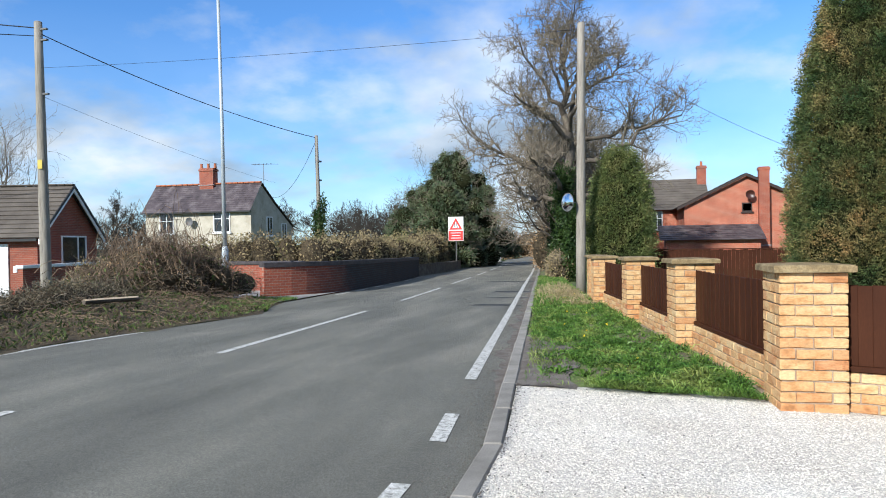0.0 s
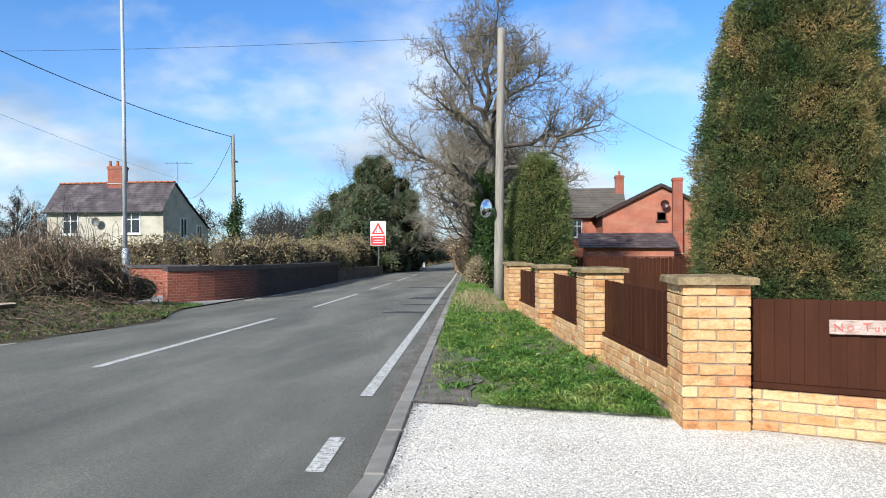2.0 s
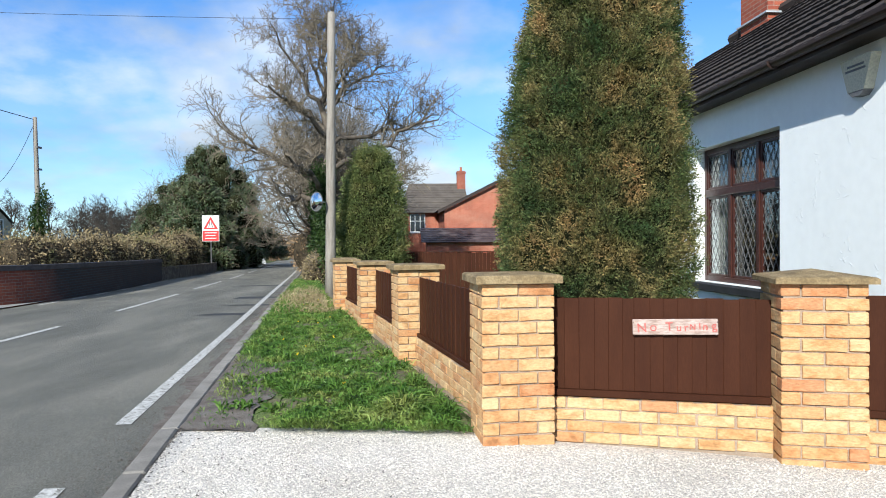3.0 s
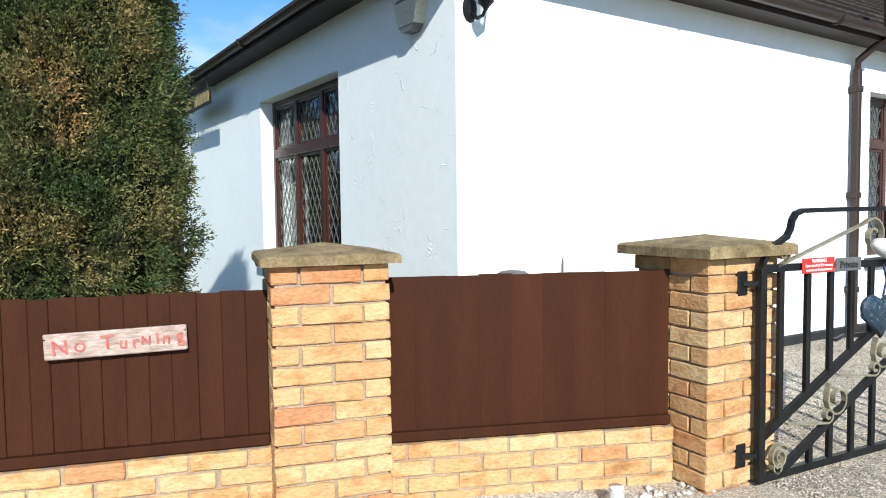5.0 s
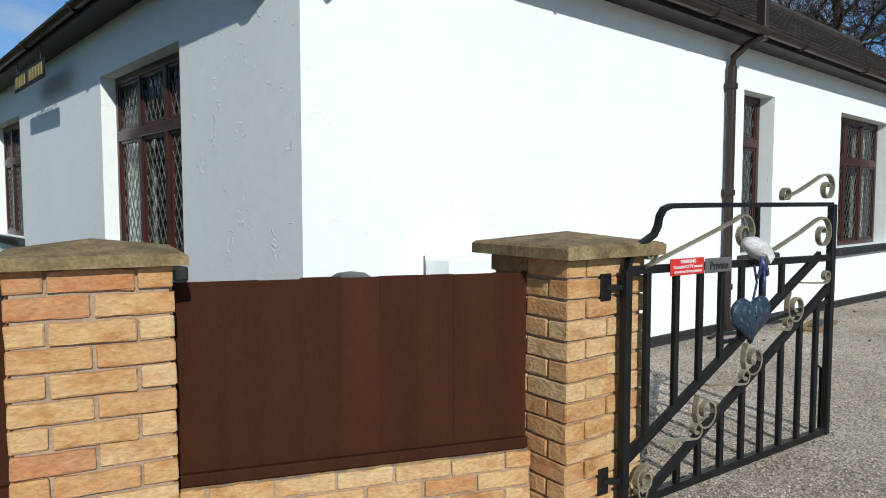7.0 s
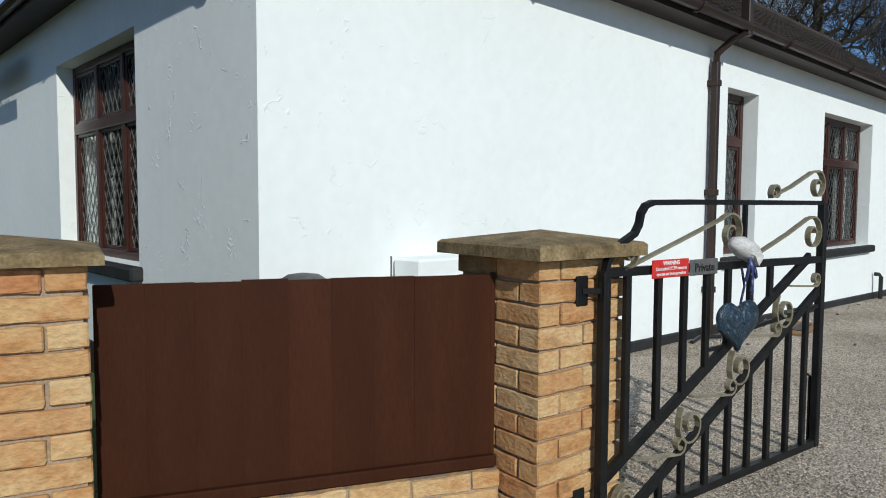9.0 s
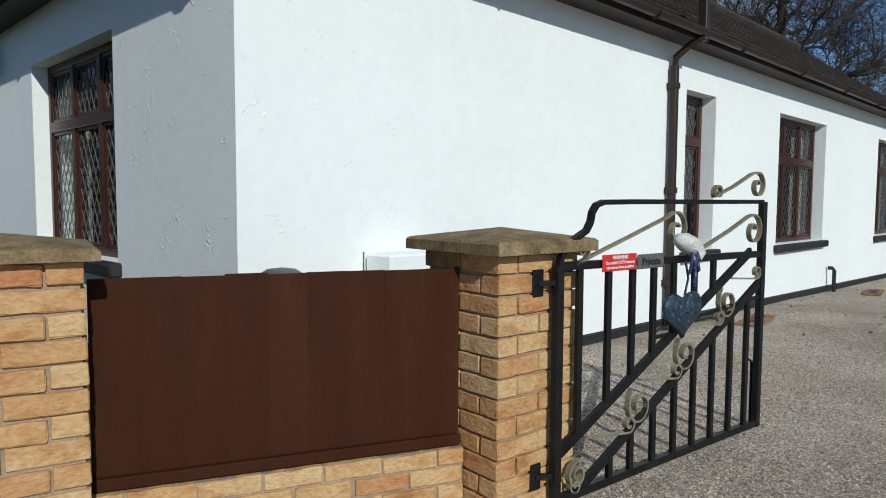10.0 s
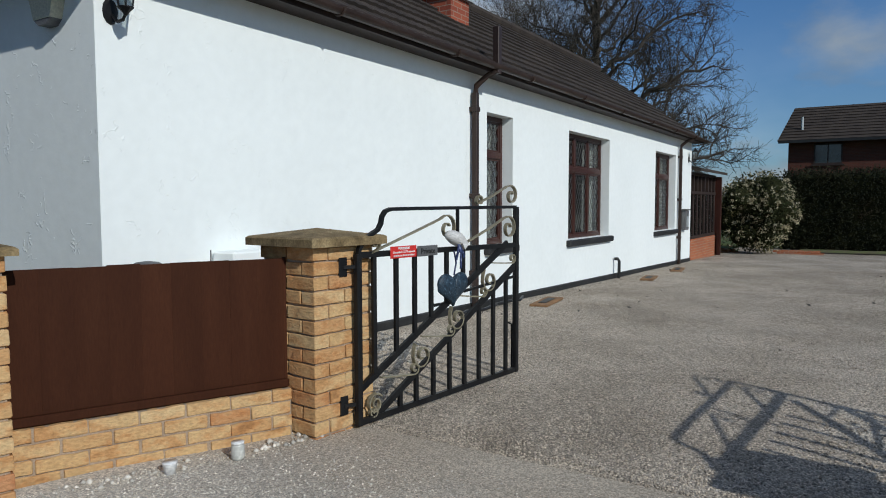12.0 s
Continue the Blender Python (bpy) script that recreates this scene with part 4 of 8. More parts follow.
def downpipe(x, parent, w=0.034):
    b = Build()
    b.box(x - w, -0.10, float(gz(x, 0)) + 0.02, x + w, -0.03, EAVE - 0.28, 0.008)
    b.tube([(x, -0.065, EAVE - 0.30), (x, -0.075, EAVE - 0.20), (x + 0.05, -0.20, EAVE - 0.08), (x + 0.06, -OV - 0.07, EAVE - 0.03), (x + 0.06, -OV - 0.08, EAVE + 0.02)], 0.036, 8)
    d = b.ob("downpipe", M_brown, parent, "dark brown plastic downpipe")
    for z in (2.4, 1.35, 0.4):
        Build().box(x - w - 0.012, -0.108, z - 0.03, x + w + 0.012, -0.001, z + 0.03, 0.005).ob("clip", M_brown, d)
    return d


downpipe(4.80, house)
downpipe(15.15, house)
Build().box(4.86, -OV - 0.10, EAVE - 0.06, 4.945, -OV - 0.015, EAVE + 0.50, 0.008).ob("vent_pipe", M_brown, house, "short brown pipe standing above the gutter")


def chimney(x, y, z0_, z1_, w, d, parent, pots=2, material=None):
    ch = Build().box(x - w / 2, y - d / 2, z0_, x + w / 2, y + d / 2, z1_).box(x - w / 2 - 0.05, y - d / 2 - 0.05, z1_ - 0.22, x + w / 2 + 0.05, y + d / 2 + 0.05, z1_ - 0.08).ob("chimney", material or M_redbrick, parent, "red brick chimney stack")
    Build().box(x - w / 2 - 0.06, y - d / 2 - 0.06, z0_ + (z1_ - z0_) * 0.25, x + w / 2 + 0.06, y + d / 2 + 0.06, z0_ + (z1_ - z0_) * 0.25 + 0.03).ob("flashing", M_steel, ch)
    for k in range(pots):
        px = x + (k - (pots - 1) / 2) * w * 0.5
        Build().tube([(px, y, z1_), (px, y, z1_ + 0.06), (px, y, z1_ + 0.34), (px, y, z1_ + 0.36)], [0.12, 0.11, 0.095, 0.12], 10).ob("pot", M_terracotta, ch)
    return ch


chimney(6.32, 1.36, 3.6, RZ + 1.1, 0.52, 0.6, house)
chimney(HALF, 6.9, RZ - 0.5, RZ + 1.3, 0.6, 0.9, house)

# ---- brick pillars, low walls and board panels ----
COURSE, BRICK = 0.0735, (0.215, 0.1025, 0.063)
brick_meshes = {}


def brick_mesh(length, depth, height, variant, proud=0.0):
    key = (round(length, 3), round(depth, 3), round(height, 3), variant)
    if key not in brick_meshes:
        r = random.Random(int(length * 7919 + depth * 104729 + height * 1299709) + variant)
        hy, hz, c = depth / 2, height / 2, 0.0042
        ring = [(-hy + c, -hz), (hy - c, -hz), (hy, -hz + c), (hy, hz - c), (hy - c, hz), (-hy + c, hz), (-hy, hz - c), (-hy, -hz + c)]
        stations = [(-length / 2, 0.0035), (-length / 2 + 0.004, 0.0)] + [(length * (k / 4 - 0.5), 0.0) for k in (1, 2, 3)] + [(length / 2 - 0.004, 0.0), (length / 2, 0.0035)]
        v, f = [], []
        for x, t in stations:
            v += [(x + r.uniform(-0.0012, 0.0012), a * (1 - t / hy) + r.uniform(-0.0022, 0.0022), b_ * (1 - t / hz) + r.uniform(-0.0026, 0.0026)) for a, b_ in ring]
        for k in range(len(stations) - 1):
            f += [(8 * k + q, 8 * k + (q + 1) % 8, 8 * k + 8 + (q + 1) % 8, 8 * k + 8 + q) for q in range(8)]
        f = [q[::-1] for q in f] + [tuple(range(8)), tuple(range(len(v) - 1, len(v) - 9, -1))]
        me = bpy.data.meshes.new("brick")
        me.from_pydata(v, [], f)
        me.materials.append(M_buff)
        brick_meshes[key] = me
    return brick_meshes[key]


def lay(parent, x, y, z, length, depth, rng, turn=0.0, height=BRICK[2]):
    ob = new("brick", brick_mesh(length, depth, height, rng.randrange(4)))
    ob.parent = parent
    ob.matrix_local = pose(x + rng.uniform(-0.002, 0.002), y + rng.uniform(-0.0035, 0.0035), z + rng.uniform(-0.002, 0.002), rng.uniform(-0.6, 0.6), rng.uniform(-0.6, 0.6), turn + rng.uniform(-0.8, 0.8))
    return ob


def pillar(x, y, turn, base, courses=14, size=0.45, cap=0.58, seed=0, apex=0.092, edge=0.042, course=COURSE, label="buff brick gate pillar with a weathered stone cap", group="brick pillars of the front wall"):
    """Square pillar centred on (x, y): courses of six bricks, turned every other course, and a pyramid cap."""
    rng = random.Random(seed)
    p = thing("brick_pillar", pose(x, y, base, 0, 0, turn), label, "pillar", group)
    h = courses * course
    s = size / 2
    Build().box(-s + 0.014, -s + 0.014, -0.15, s - 0.014, s - 0.014, h - 0.004).ob("mortar_core", M_mortar, p)
    L = (size - 0.010) / 2
    for c in range(courses):
        z = c * course + course / 2
        flip = 90 if c % 2 else 0
        for sy in (-1, 1):
            for sx in (-1, 1):
                q = Matrix.Rotation(radians(flip), 3, "Z") @ Vector((sx * (L + 0.010) / 2, sy * (s - 0.05125), 0))
                lay(p, q.x, q.y, z, L, 0.1025, rng, flip, course - 0.0105)
        side = size - 2 * 0.1025 - 0.020
        for sx in (-1, 1):
            q = Matrix.Rotation(radians(flip), 3, "Z") @ Vector((sx * (s - 0.05125), 0, 0))
            lay(p, q.x, q.y, z, side, 0.1025, rng, flip + 90, course - 0.0105)
    k = cap / 2
    Build().add([(-k, -k, h), (k, -k, h), (k, k, h), (-k, k, h), (-k, -k, h + edge), (k, -k, h + edge), (k, k, h + edge), (-k, k, h + edge),
                 (-k + 0.012, -k + 0.012, h + edge + 0.010), (k - 0.012, -k + 0.012, h + edge + 0.010), (k - 0.012, k - 0.012, h + edge + 0.010), (-k + 0.012, k - 0.012, h + edge + 0.010), (0, 0, h + apex)],
                [(3, 2, 1, 0), (0, 1, 5, 4), (1, 2, 6, 5), (2, 3, 7, 6), (3, 0, 4, 7), (4, 5, 9, 8), (5, 6, 10, 9), (6, 7, 11, 10), (7, 4, 8, 11), (8, 9, 12), (9, 10, 12), (10, 11, 12), (11, 8, 12)]).ob("cap", M_cap, p, "weathered pyramid cap stone")
    return p


def low_wall(a, c, base_a, base_c, courses, seed, board_top=0.93, slat=0.1, group="panels of the front wall", slats_gap=-0.004, step=0.005, feather=0.0):
    """A low brick wall from a to c with a board panel standing on it."""
    rng = random.Random(seed)
    a, c = Vector(a), Vector(c)
    ln = (c - a).length
    turn = math.degrees(math.atan2(c.y - a.y, c.x - a.x))
    base = (base_a + base_c) / 2
    w = thing("low_brick_wall", pose(a.x, a.y, base, 0, 0, turn), "low buff brick wall of four courses between pillars", "wall", "low walls between the pillars")
    h = courses * COURSE
    Build().box(0, 0.012, -0.15, ln, 0.1025, h - 0.006).ob("mortar_core", M_mortar, w)
    for k in range(courses):
        x = -0.11 * (k % 2)
        while x < ln - 0.01:
            x0, x1 = max(x, 0.0), min(x + 0.215, ln)
            if x1 - x0 > 0.03:
                lay(w, (x0 + x1) / 2, 0.0525, k * COURSE + COURSE / 2, round(x1 - x0, 2), 0.1025, rng)
            x += 0.226
    f = thing("fence_panel", pose(a.x, a.y, base, 0, 0, turn), "dark brown stained board fence panel on the low wall", "fence panel", group)
    Build().box(0.005, 0.02, h, ln - 0.005, 0.085, h + 0.045, 0.006).ob("bottom_rail", M_wood, f)
    Build().box(0.005, 0.075, board_top - 0.20, ln - 0.005, 0.11, board_top - 0.12, 0.005).ob("back_rail", M_wood, f)
    Build().box(0.01, 0.07, h + 0.05, ln - 0.01, 0.0745, board_top - 0.01).ob("backing", M_wood, f)
    x = 0.006
    while x < ln - 0.02:
        wd = min(slat + rng.uniform(-0.003, 0.003) * (6 if feather else 1), ln - 0.006 - x)
        top = board_top + rng.uniform(-0.004, 0.004)
        o = Build().box(0, 0, 0, wd - slats_gap, 0.016, top - h - 0.045, 0.0008 if step < 0.0015 else 0.003).ob("board", M_wood, f)
        o.matrix_local = pose(x, 0.045 + (0.0 if len(f.children) % 2 else step), h + 0.045, 0, rng.uniform(-0.25, 0.25) if feather else 0, feather + rng.uniform(-0.3, 0.3))
        x += wd
    return w, f


P6 = (0.40, -1.50)
pillars = [(-3.04, -0.36, 3.5, 0.003), (-3.57, 2.72, 9.5, -0.03), (-4.11, 5.68, 10, -0.075), (-4.75, 8.80, 10, -0.12), (-4.97, 11.6, 10, -0.16)]
for k, (x, y, r, z) in enumerate(pillars):
    pillar(x, y, r, z, courses=13, course=0.0792, size=0.46 if k == 0 else 0.45, cap=0.55, seed=10 + k, apex=0.066)
pillar(-1.295, -0.87, -15, -0.05, course=0.0778, size=0.462, cap=0.545, seed=20, apex=0.079, edge=0.028)
pillar(P6[0], P6[1], -6, -0.105, courses=14, course=0.0805, size=0.455, cap=0.575, seed=21, apex=0.095, label="buff brick gate pillar carrying an open iron gate")
pillar(0.26, -5.67, 0, -0.05, courses=14, seed=22, label="buff brick pillar of the other gate")
for k in range(4):
    (x0, y0, r, z), (x1, y1, r1_, z1_) = pillars[k], pillars[k + 1]
    d = (Vector((x1, y1)) - Vector((x0, y0))).normalized() * 0.228
    side = Vector((-d.y, d.x)).normalized()
    o = side * 0.05
    a, c = Vector((x1, y1)) - d + o, Vector((x0, y0)) + d + o
    low_wall(a, c, z1_, z, 4, 30 + k, slat=0.075, slats_gap=0.006)
low_wall((-2.805, -0.465), (-1.535, -0.875), 0.0, 0.0, 4, 40, slat=0.088, slats_gap=-0.006, step=0.002, feather=-5.0)
low_wall((-1.084, -0.976), (0.156, -1.520), -0.06, -0.06, 4, 41, board_top=1.017, slat=0.148, slats_gap=-0.001, step=0.0012)

# ---- iron gate and what hangs on it ----
def spiral(cx, cz, r, start, turns, sense=1, n=22, r_end=0.25):
    return [(cx + r * (1 - (1 - r_end) * k / n) * math.cos(start + sense * turns * 2 * math.pi * k / n), 0, cz + r * (1 - (1 - r_end) * k / n) * math.sin(start + sense * turns * 2 * math.pi * k / n)) for k in range(n + 1)]


GATE_AT = pose(0.435, -1.772, -0.02, 0, 0, -6.5)
gate = thing("iron_gate", GATE_AT, "open black wrought iron gate with dull gold scrolls", "gate", "leaves of the drive gate")
Build().box(-0.019, -0.019, 0.0, 0.019, 0.019, 0.99, 0.004).ob("hinge_stile", M_iron, gate)
Build().box(1.632, -0.019, 0.0, 1.668, 0.019, 1.25, 0.004).ob("latch_stile", M_iron, gate)
Build().ribbon([(0.0, 0, 0.97), (0.012, 0, 1.02), (0.05, 0, 1.07), (0.11, 0, 1.10), (0.165, 0, 1.125), (0.19, 0, 1.16), (0.20, 0, 1.20), (0.225, 0, 1.23), (0.27, 0, 1.243), (0.5, 0, 1.246), (1.64, 0, 1.25)], 0.022, 0.026).ob("top_rail", M_iron, gate)
Build().bar((0.0, 0, 0.985), (1.64, 0, 0.965), 0.034, 0.026).ob("middle_rail", M_iron, gate)
Build().bar((0.0, 0, 0.02), (1.65, 0, 0.02), 0.036, 0.026).ob("bottom_rail", M_iron, gate)
Build().bar((0.02, 0, 0.215), (1.53, 0, 0.985), 0.042, 0.02).ob("diagonal", M_iron, gate)
Build().bar((0.12, 0, 0.02), (1.64, 0, 0.812), 0.042, 0.02).ob("diagonal", M_iron, gate)
up = lambda u: 0.215 + (u - 0.02) * 0.51
lo = lambda u: 0.02 + (u - 0.12) * 0.521
for u in (0.13, 0.32, 0.49, 0.65, 0.81, 0.99, 1.16):
    Build().box(u - 0.015, -0.012, up(u), u + 0.015, 0.012, 0.975, 0.003).ob("bar", M_iron, gate)
for u in (0.35, 0.50, 0.67, 0.84, 1.005, 1.175, 1.35, 1.515):
    Build().box(u - 0.015, -0.012, 0.03, u + 0.015, 0.012, lo(u), 0.003).ob("bar", M_iron, gate)
Build().bar((0.93, 0, 0.97), (0.93, 0, 1.246), 0.018, 0.018).ob("bar", M_iron, gate)
Build().bar((0.66, 0, 0.62), (0.80, 0, 0.62), 0.018, 0.014).ob("bar", M_iron, gate)
Build().bar((1.0, 0, 0.68), (1.64, 0, 0.73), 0.018, 0.014).ob("bar", M_iron, gate)
for pts in ([(0.10, 0, 0.99), (0.45, 0, 1.09), (0.74, 0, 1.175)] + spiral(0.82, 1.115, 0.09, 2.2, 1.25, -1),
            spiral(0.14, 1.045, 0.045, -1.6, 1.2, 1)[::-1],
            [(1.02, 0, 1.01), (1.3, 0, 1.10), (1.5, 0, 1.175)] + spiral(1.55, 1.095, 0.09, 2.1, 1.3, -1),
            spiral(1.18, 1.295, 0.042, -2.6, 1.15, -1)[::-1] + [(1.32, 0, 1.325), (1.52, 0, 1.40)] + spiral(1.58, 1.335, 0.075, 2.0, 1.25, -1),
            spiral(0.13, 0.10, 0.065, 0.6, 1.6, 1), spiral(0.12, 0.055, 0.035, 2.6, 1.2, 1)):
    Build().ribbon(pts, 0.009, 0.026).ob("scroll", M_gold, gate, "dull gold scroll")
for cx, cz in ((0.527, 0.302), (0.897, 0.492), (1.272, 0.712)):
    a = spiral(cx + 0.03, cz + 0.015, 0.084, math.pi, 1.3, 1, 20, 0.2)
    c = spiral(cx - 0.045, cz - 0.055, 0.038, math.pi * 1.5, 1.15, 1, 14, 0.35)
    Build().ribbon([(cx - 0.035, 0, cz + 0.10), (cx - 0.050, 0, cz + 0.06)] + a, 0.009, 0.026).ob("scroll", M_gold, gate, "dull gold scroll")
    Build().ribbon([(cx - 0.34, 0, cz - 0.055), (cx - 0.2, 0, cz - 0.075)] + c, 0.009, 0.026).ob("scroll", M_gold, gate, "dull gold scroll")
Build().ribbon([(1.34, 0, 0.85), (1.5, 0, 0.838)] + spiral(1.60, 0.868, 0.036, -1.6, 1.1, 1, 14, 0.4), 0.008, 0.024).ob("scroll", M_gold, gate, "dull gold scroll")
Build().tube([(1.645, 0.03, -0.13), (1.645, 0.03, 0.36), (1.60, 0.03, 0.38)], 0.008, 6).ob("drop_bolt", M_iron, gate)
for z in (0.92, 0.13):
    Build().box(-0.11, 0.030, z - 0.055, -0.05, 0.046, z + 0.055, 0.004).bar((-0.085, 0.036, z), (0.0, 0.0, z), 0.02, 0.02).tube([(0, 0, z - 0.03), (0, 0, z + 0.03)], 0.022, 8).ob("hinge", M_iron, gate)
gate2 = copy_thing(gate, pose(0.16, -5.40, -0.02, 0, 0, -2))
for o in gate2.children:
    if o.name.startswith("middle_rail"):
        o.location.z += 0.07

sign = thing("cctv_sign", GATE_AT @ pose(0.365, -0.022, 0.985), "small red warning sign with white writing on the gate", "sign")
Build().box(-0.117, -0.003, -0.036, 0.117, 0.003, 0.036, 0.002).ob("plate", M_redsign, sign)
text_mesh("writing", "WARNING", 0.022, M_white, sign, pose(0, -0.0045, 0.0215, 90), "white lettering", 0.0008, 0.0006)
text_mesh("writing", "Concealed CCTV cameras", 0.0185, M_white, sign, pose(0, -0.0045, 0.0, 90), "white lettering", 0.0008, 0.0004)
text_mesh("writing", "operate on these premises", 0.0175, M_white, sign, pose(0, -0.0045, -0.02, 90), "white lettering", 0.0008, 0.0004)
sign = thing("private_sign", GATE_AT @ pose(0.59, -0.022, 0.98), "small grey plate lettered private on the gate", "sign")
Build().box(-0.098, -0.004, -0.033, 0.098, 0.004, 0.033, 0.003).ob("plate", M_grey, sign)
text_mesh("writing", "Private", 0.05, M_black, sign, pose(0, -0.0055, -0.002, 90), "black lettering", 0.0008, 0.0006)

M_heart = mat("blue_beaded_heart", [(0.35, (0.012, 0.022, 0.035)), (0.6, (0.03, 0.055, 0.08)), (0.75, (0.20, 0.27, 0.33))], 60, 0.4, 0.6, 120, 0.006, fine=0.4)
M_bird = mat("white_painted_driftwood", [(0.3, (0.45, 0.44, 0.42)), (0.7, (0.72, 0.71, 0.69))], 12, 0.8, 0.2, 60, stretch=(1, 1, 4))
M_ribbon = mat("blue_ribbon", [(0.35, (0.012, 0.018, 0.06)), (0.55, (0.03, 0.045, 0.13)), (0.72, (0.35, 0.38, 0.5))], 40, 0.7, 0, 60)
heart = thing("heart_ornament", GATE_AT @ pose(0.82, -0.045, 0.73), "dark blue beaded heart hanging on the gate", "ornament")
ring = []
for t in np.linspace(0, 2 * math.pi, 40, endpoint=False):
    ring.append((0.0102 * 16 * math.sin(t) ** 3 * (1.0 if math.cos(t) > -0.2 else 1.12), 0.0078 * (13 * math.cos(t) - 5 * math.cos(2 * t) - 2 * math.cos(3 * t) - math.cos(4 * t))))
b = Build()
rows = []
for s, y in ((0.05, -0.03), (0.6, -0.026), (0.9, -0.014), (1.0, 0.0), (0.9, 0.014), (0.05, 0.02)):
    rows.append([(x * s, y, z * s) for x, z in ring + ring[:1]])
b.grid(rows).ob("body", M_heart, heart, smooth=True, mend=True)
Build().tube([(0, -0.01, 0.08), (0.01, -0.02, 0.16), (0.0, -0.01, 0.24)], 0.006, 6).ob("cord", M_ribbon, heart)
bird = thing("bird_ornament", GATE_AT @ pose(0.84, -0.05, 1.04), "white painted wooden bird on the gate's rail", "ornament")
b = Build().tube([(-0.10, 0, 0.03), (-0.075, 0, 0.032), (-0.03, 0, 0.02), (0.03, 0, 0.0), (0.07, 0, -0.03), (0.09, 0, -0.065)], [0.006, 0.03, 0.045, 0.048, 0.035, 0.008], 10)
b.ob("body", M_bird, bird, smooth=True)
Build().ribbon([(-0.03, -0.03, 0.02), (0.03, -0.04, 0.0), (0.075, -0.035, -0.05)], 0.05, 0.012).ob("wing", M_bird, bird)
for k, (dx, ln) in enumerate(((-0.02, 0.10), (0.015, 0.16), (0.04, 0.09))):
    Build().ribbon([(0.0, -0.03, -0.03), (dx, -0.035, -0.09), (dx * 1.4, -0.03, -0.03 - ln)], 0.018, 0.006).ob("ribbon", M_ribbon, bird)

turning = thing("no_turning_board", pose(-2.07, -0.702, 0.757, 0, -1.5, math.degrees(math.atan2(-0.43, 1.275))) @ pose(0, 0.0, 0), "weathered board hand lettered in red on the fence", "sign")
Build().box(-0.252, 0.0, -0.049, 0.252, 0.018, 0.049, 0.004).ob("board", M_board, turning)
for ch_, x, z, size, lean_ in (("N", -0.196, -0.006, 0.085, 4), ("O", -0.128, -0.008, 0.058, -8), ("T", -0.032, 0.002, 0.080, 3), ("u", 0.024, -0.004, 0.072, -3), ("r", 0.066, -0.004, 0.072, 5),
                           ("N", 0.104, -0.002, 0.052, -4), ("I", 0.146, 0.002, 0.060, 3), ("n", 0.178, 0.002, 0.072, -5), ("g", 0.226, 0.006, 0.078, 12)):
    text_mesh("letter", ch_, size * 0.92, M_redpaint, turning, pose(x, -0.0022, z, 90) @ pose(0, 0, 0, 0, 0, lean_), "", 0.0012, 0.0008)
for x in (-0.247, 0.247):
    Build().tube([(x, 0.001, 0.03), (x, -0.003, 0.03)], 0.003, 6).ob("nail", M_iron, turning)

# ---- on and beside the bungalow ----
M_creamplastic = mat("aged_cream_plastic", [(0.3, (0.50, 0.47, 0.34)), (0.7, (0.62, 0.58, 0.44))], 4, 0.5, 0, 60)
alarm = thing("alarm_box", pose(0, 0.46, 2.61, 0, 0, -90), "cream alarm box under the eaves", "alarm box")
Build().prism([(-0.19, 0.14), (-0.10, -0.13), (0.10, -0.13), (0.19, 0.14)], -0.085, -0.001).ob("case", M_creamplastic, alarm, mend=True)
Build().prism([(-0.10, -0.131), (-0.05, -0.17), (0.05, -0.17), (0.10, -0.131)], -0.08, -0.002).ob("siren_foot", M_grey, alarm, mend=True)
for z, w in ((0.075, 0.10), (0.04, 0.12)):
    Build().box(-w, -0.088, z - 0.009, w, -0.0855, z + 0.009).ob("writing_bar", M_grey, alarm)


def wall_lantern(m, label):
    l = thing("wall_lantern", m, label, "lamp")
    b = Build().add([(math.cos(a) * 0.055, -0.002, 0.0 + math.sin(a) * 0.085) for a in np.linspace(0, 2 * math.pi, 12, endpoint=False)] + [(math.cos(a) * 0.04, -0.025, math.sin(a) * 0.07) for a in np.linspace(0, 2 * math.pi, 12, endpoint=False)],
                    [tuple(range(12, 24))] + [(k, (k + 1) % 12, (k + 1) % 12 + 12, k + 12) for k in range(12)])
    b.ob("back_plate", M_iron, l, mend=True)
    Build().tube([(0, -0.02, -0.02), (0, -0.08, -0.075), (0, -0.14, -0.07), (0, -0.17, -0.03)], 0.011, 6).ob("arm", M_iron, l)
    n = 6
    v = [(r * math.cos(a), -0.17 + r * math.sin(a), z) for r, z in ((0.045, 0.0), (0.075, 0.19)) for a in np.linspace(0, 2 * math.pi, n, endpoint=False)]
    g = Build().add(v, [(k, (k + 1) % n, (k + 1) % n + n, k + n) for k in range(n)]).ob("glass", M_glass, l)
    fr = Build()
    for k in range(n):
        fr.tube([v[k], v[k + n]], 0.006, 4)
    fr.tube([(0, -0.17, -0.05), (0, -0.17, -0.03), (0, -0.17, 0.0), (0, -0.17, 0.006)], [0.008, 0.02, 0.05, 0.05], 8)
    fr.ob("frame", M_iron, l)
    Build().tube([(0, -0.17, 0.19), (0, -0.17, 0.205), (0, -0.17, 0.26), (0, -0.17, 0.30)], [0.09, 0.085, 0.03, 0.01], 8).ob("roof", M_iron, l)
    return l


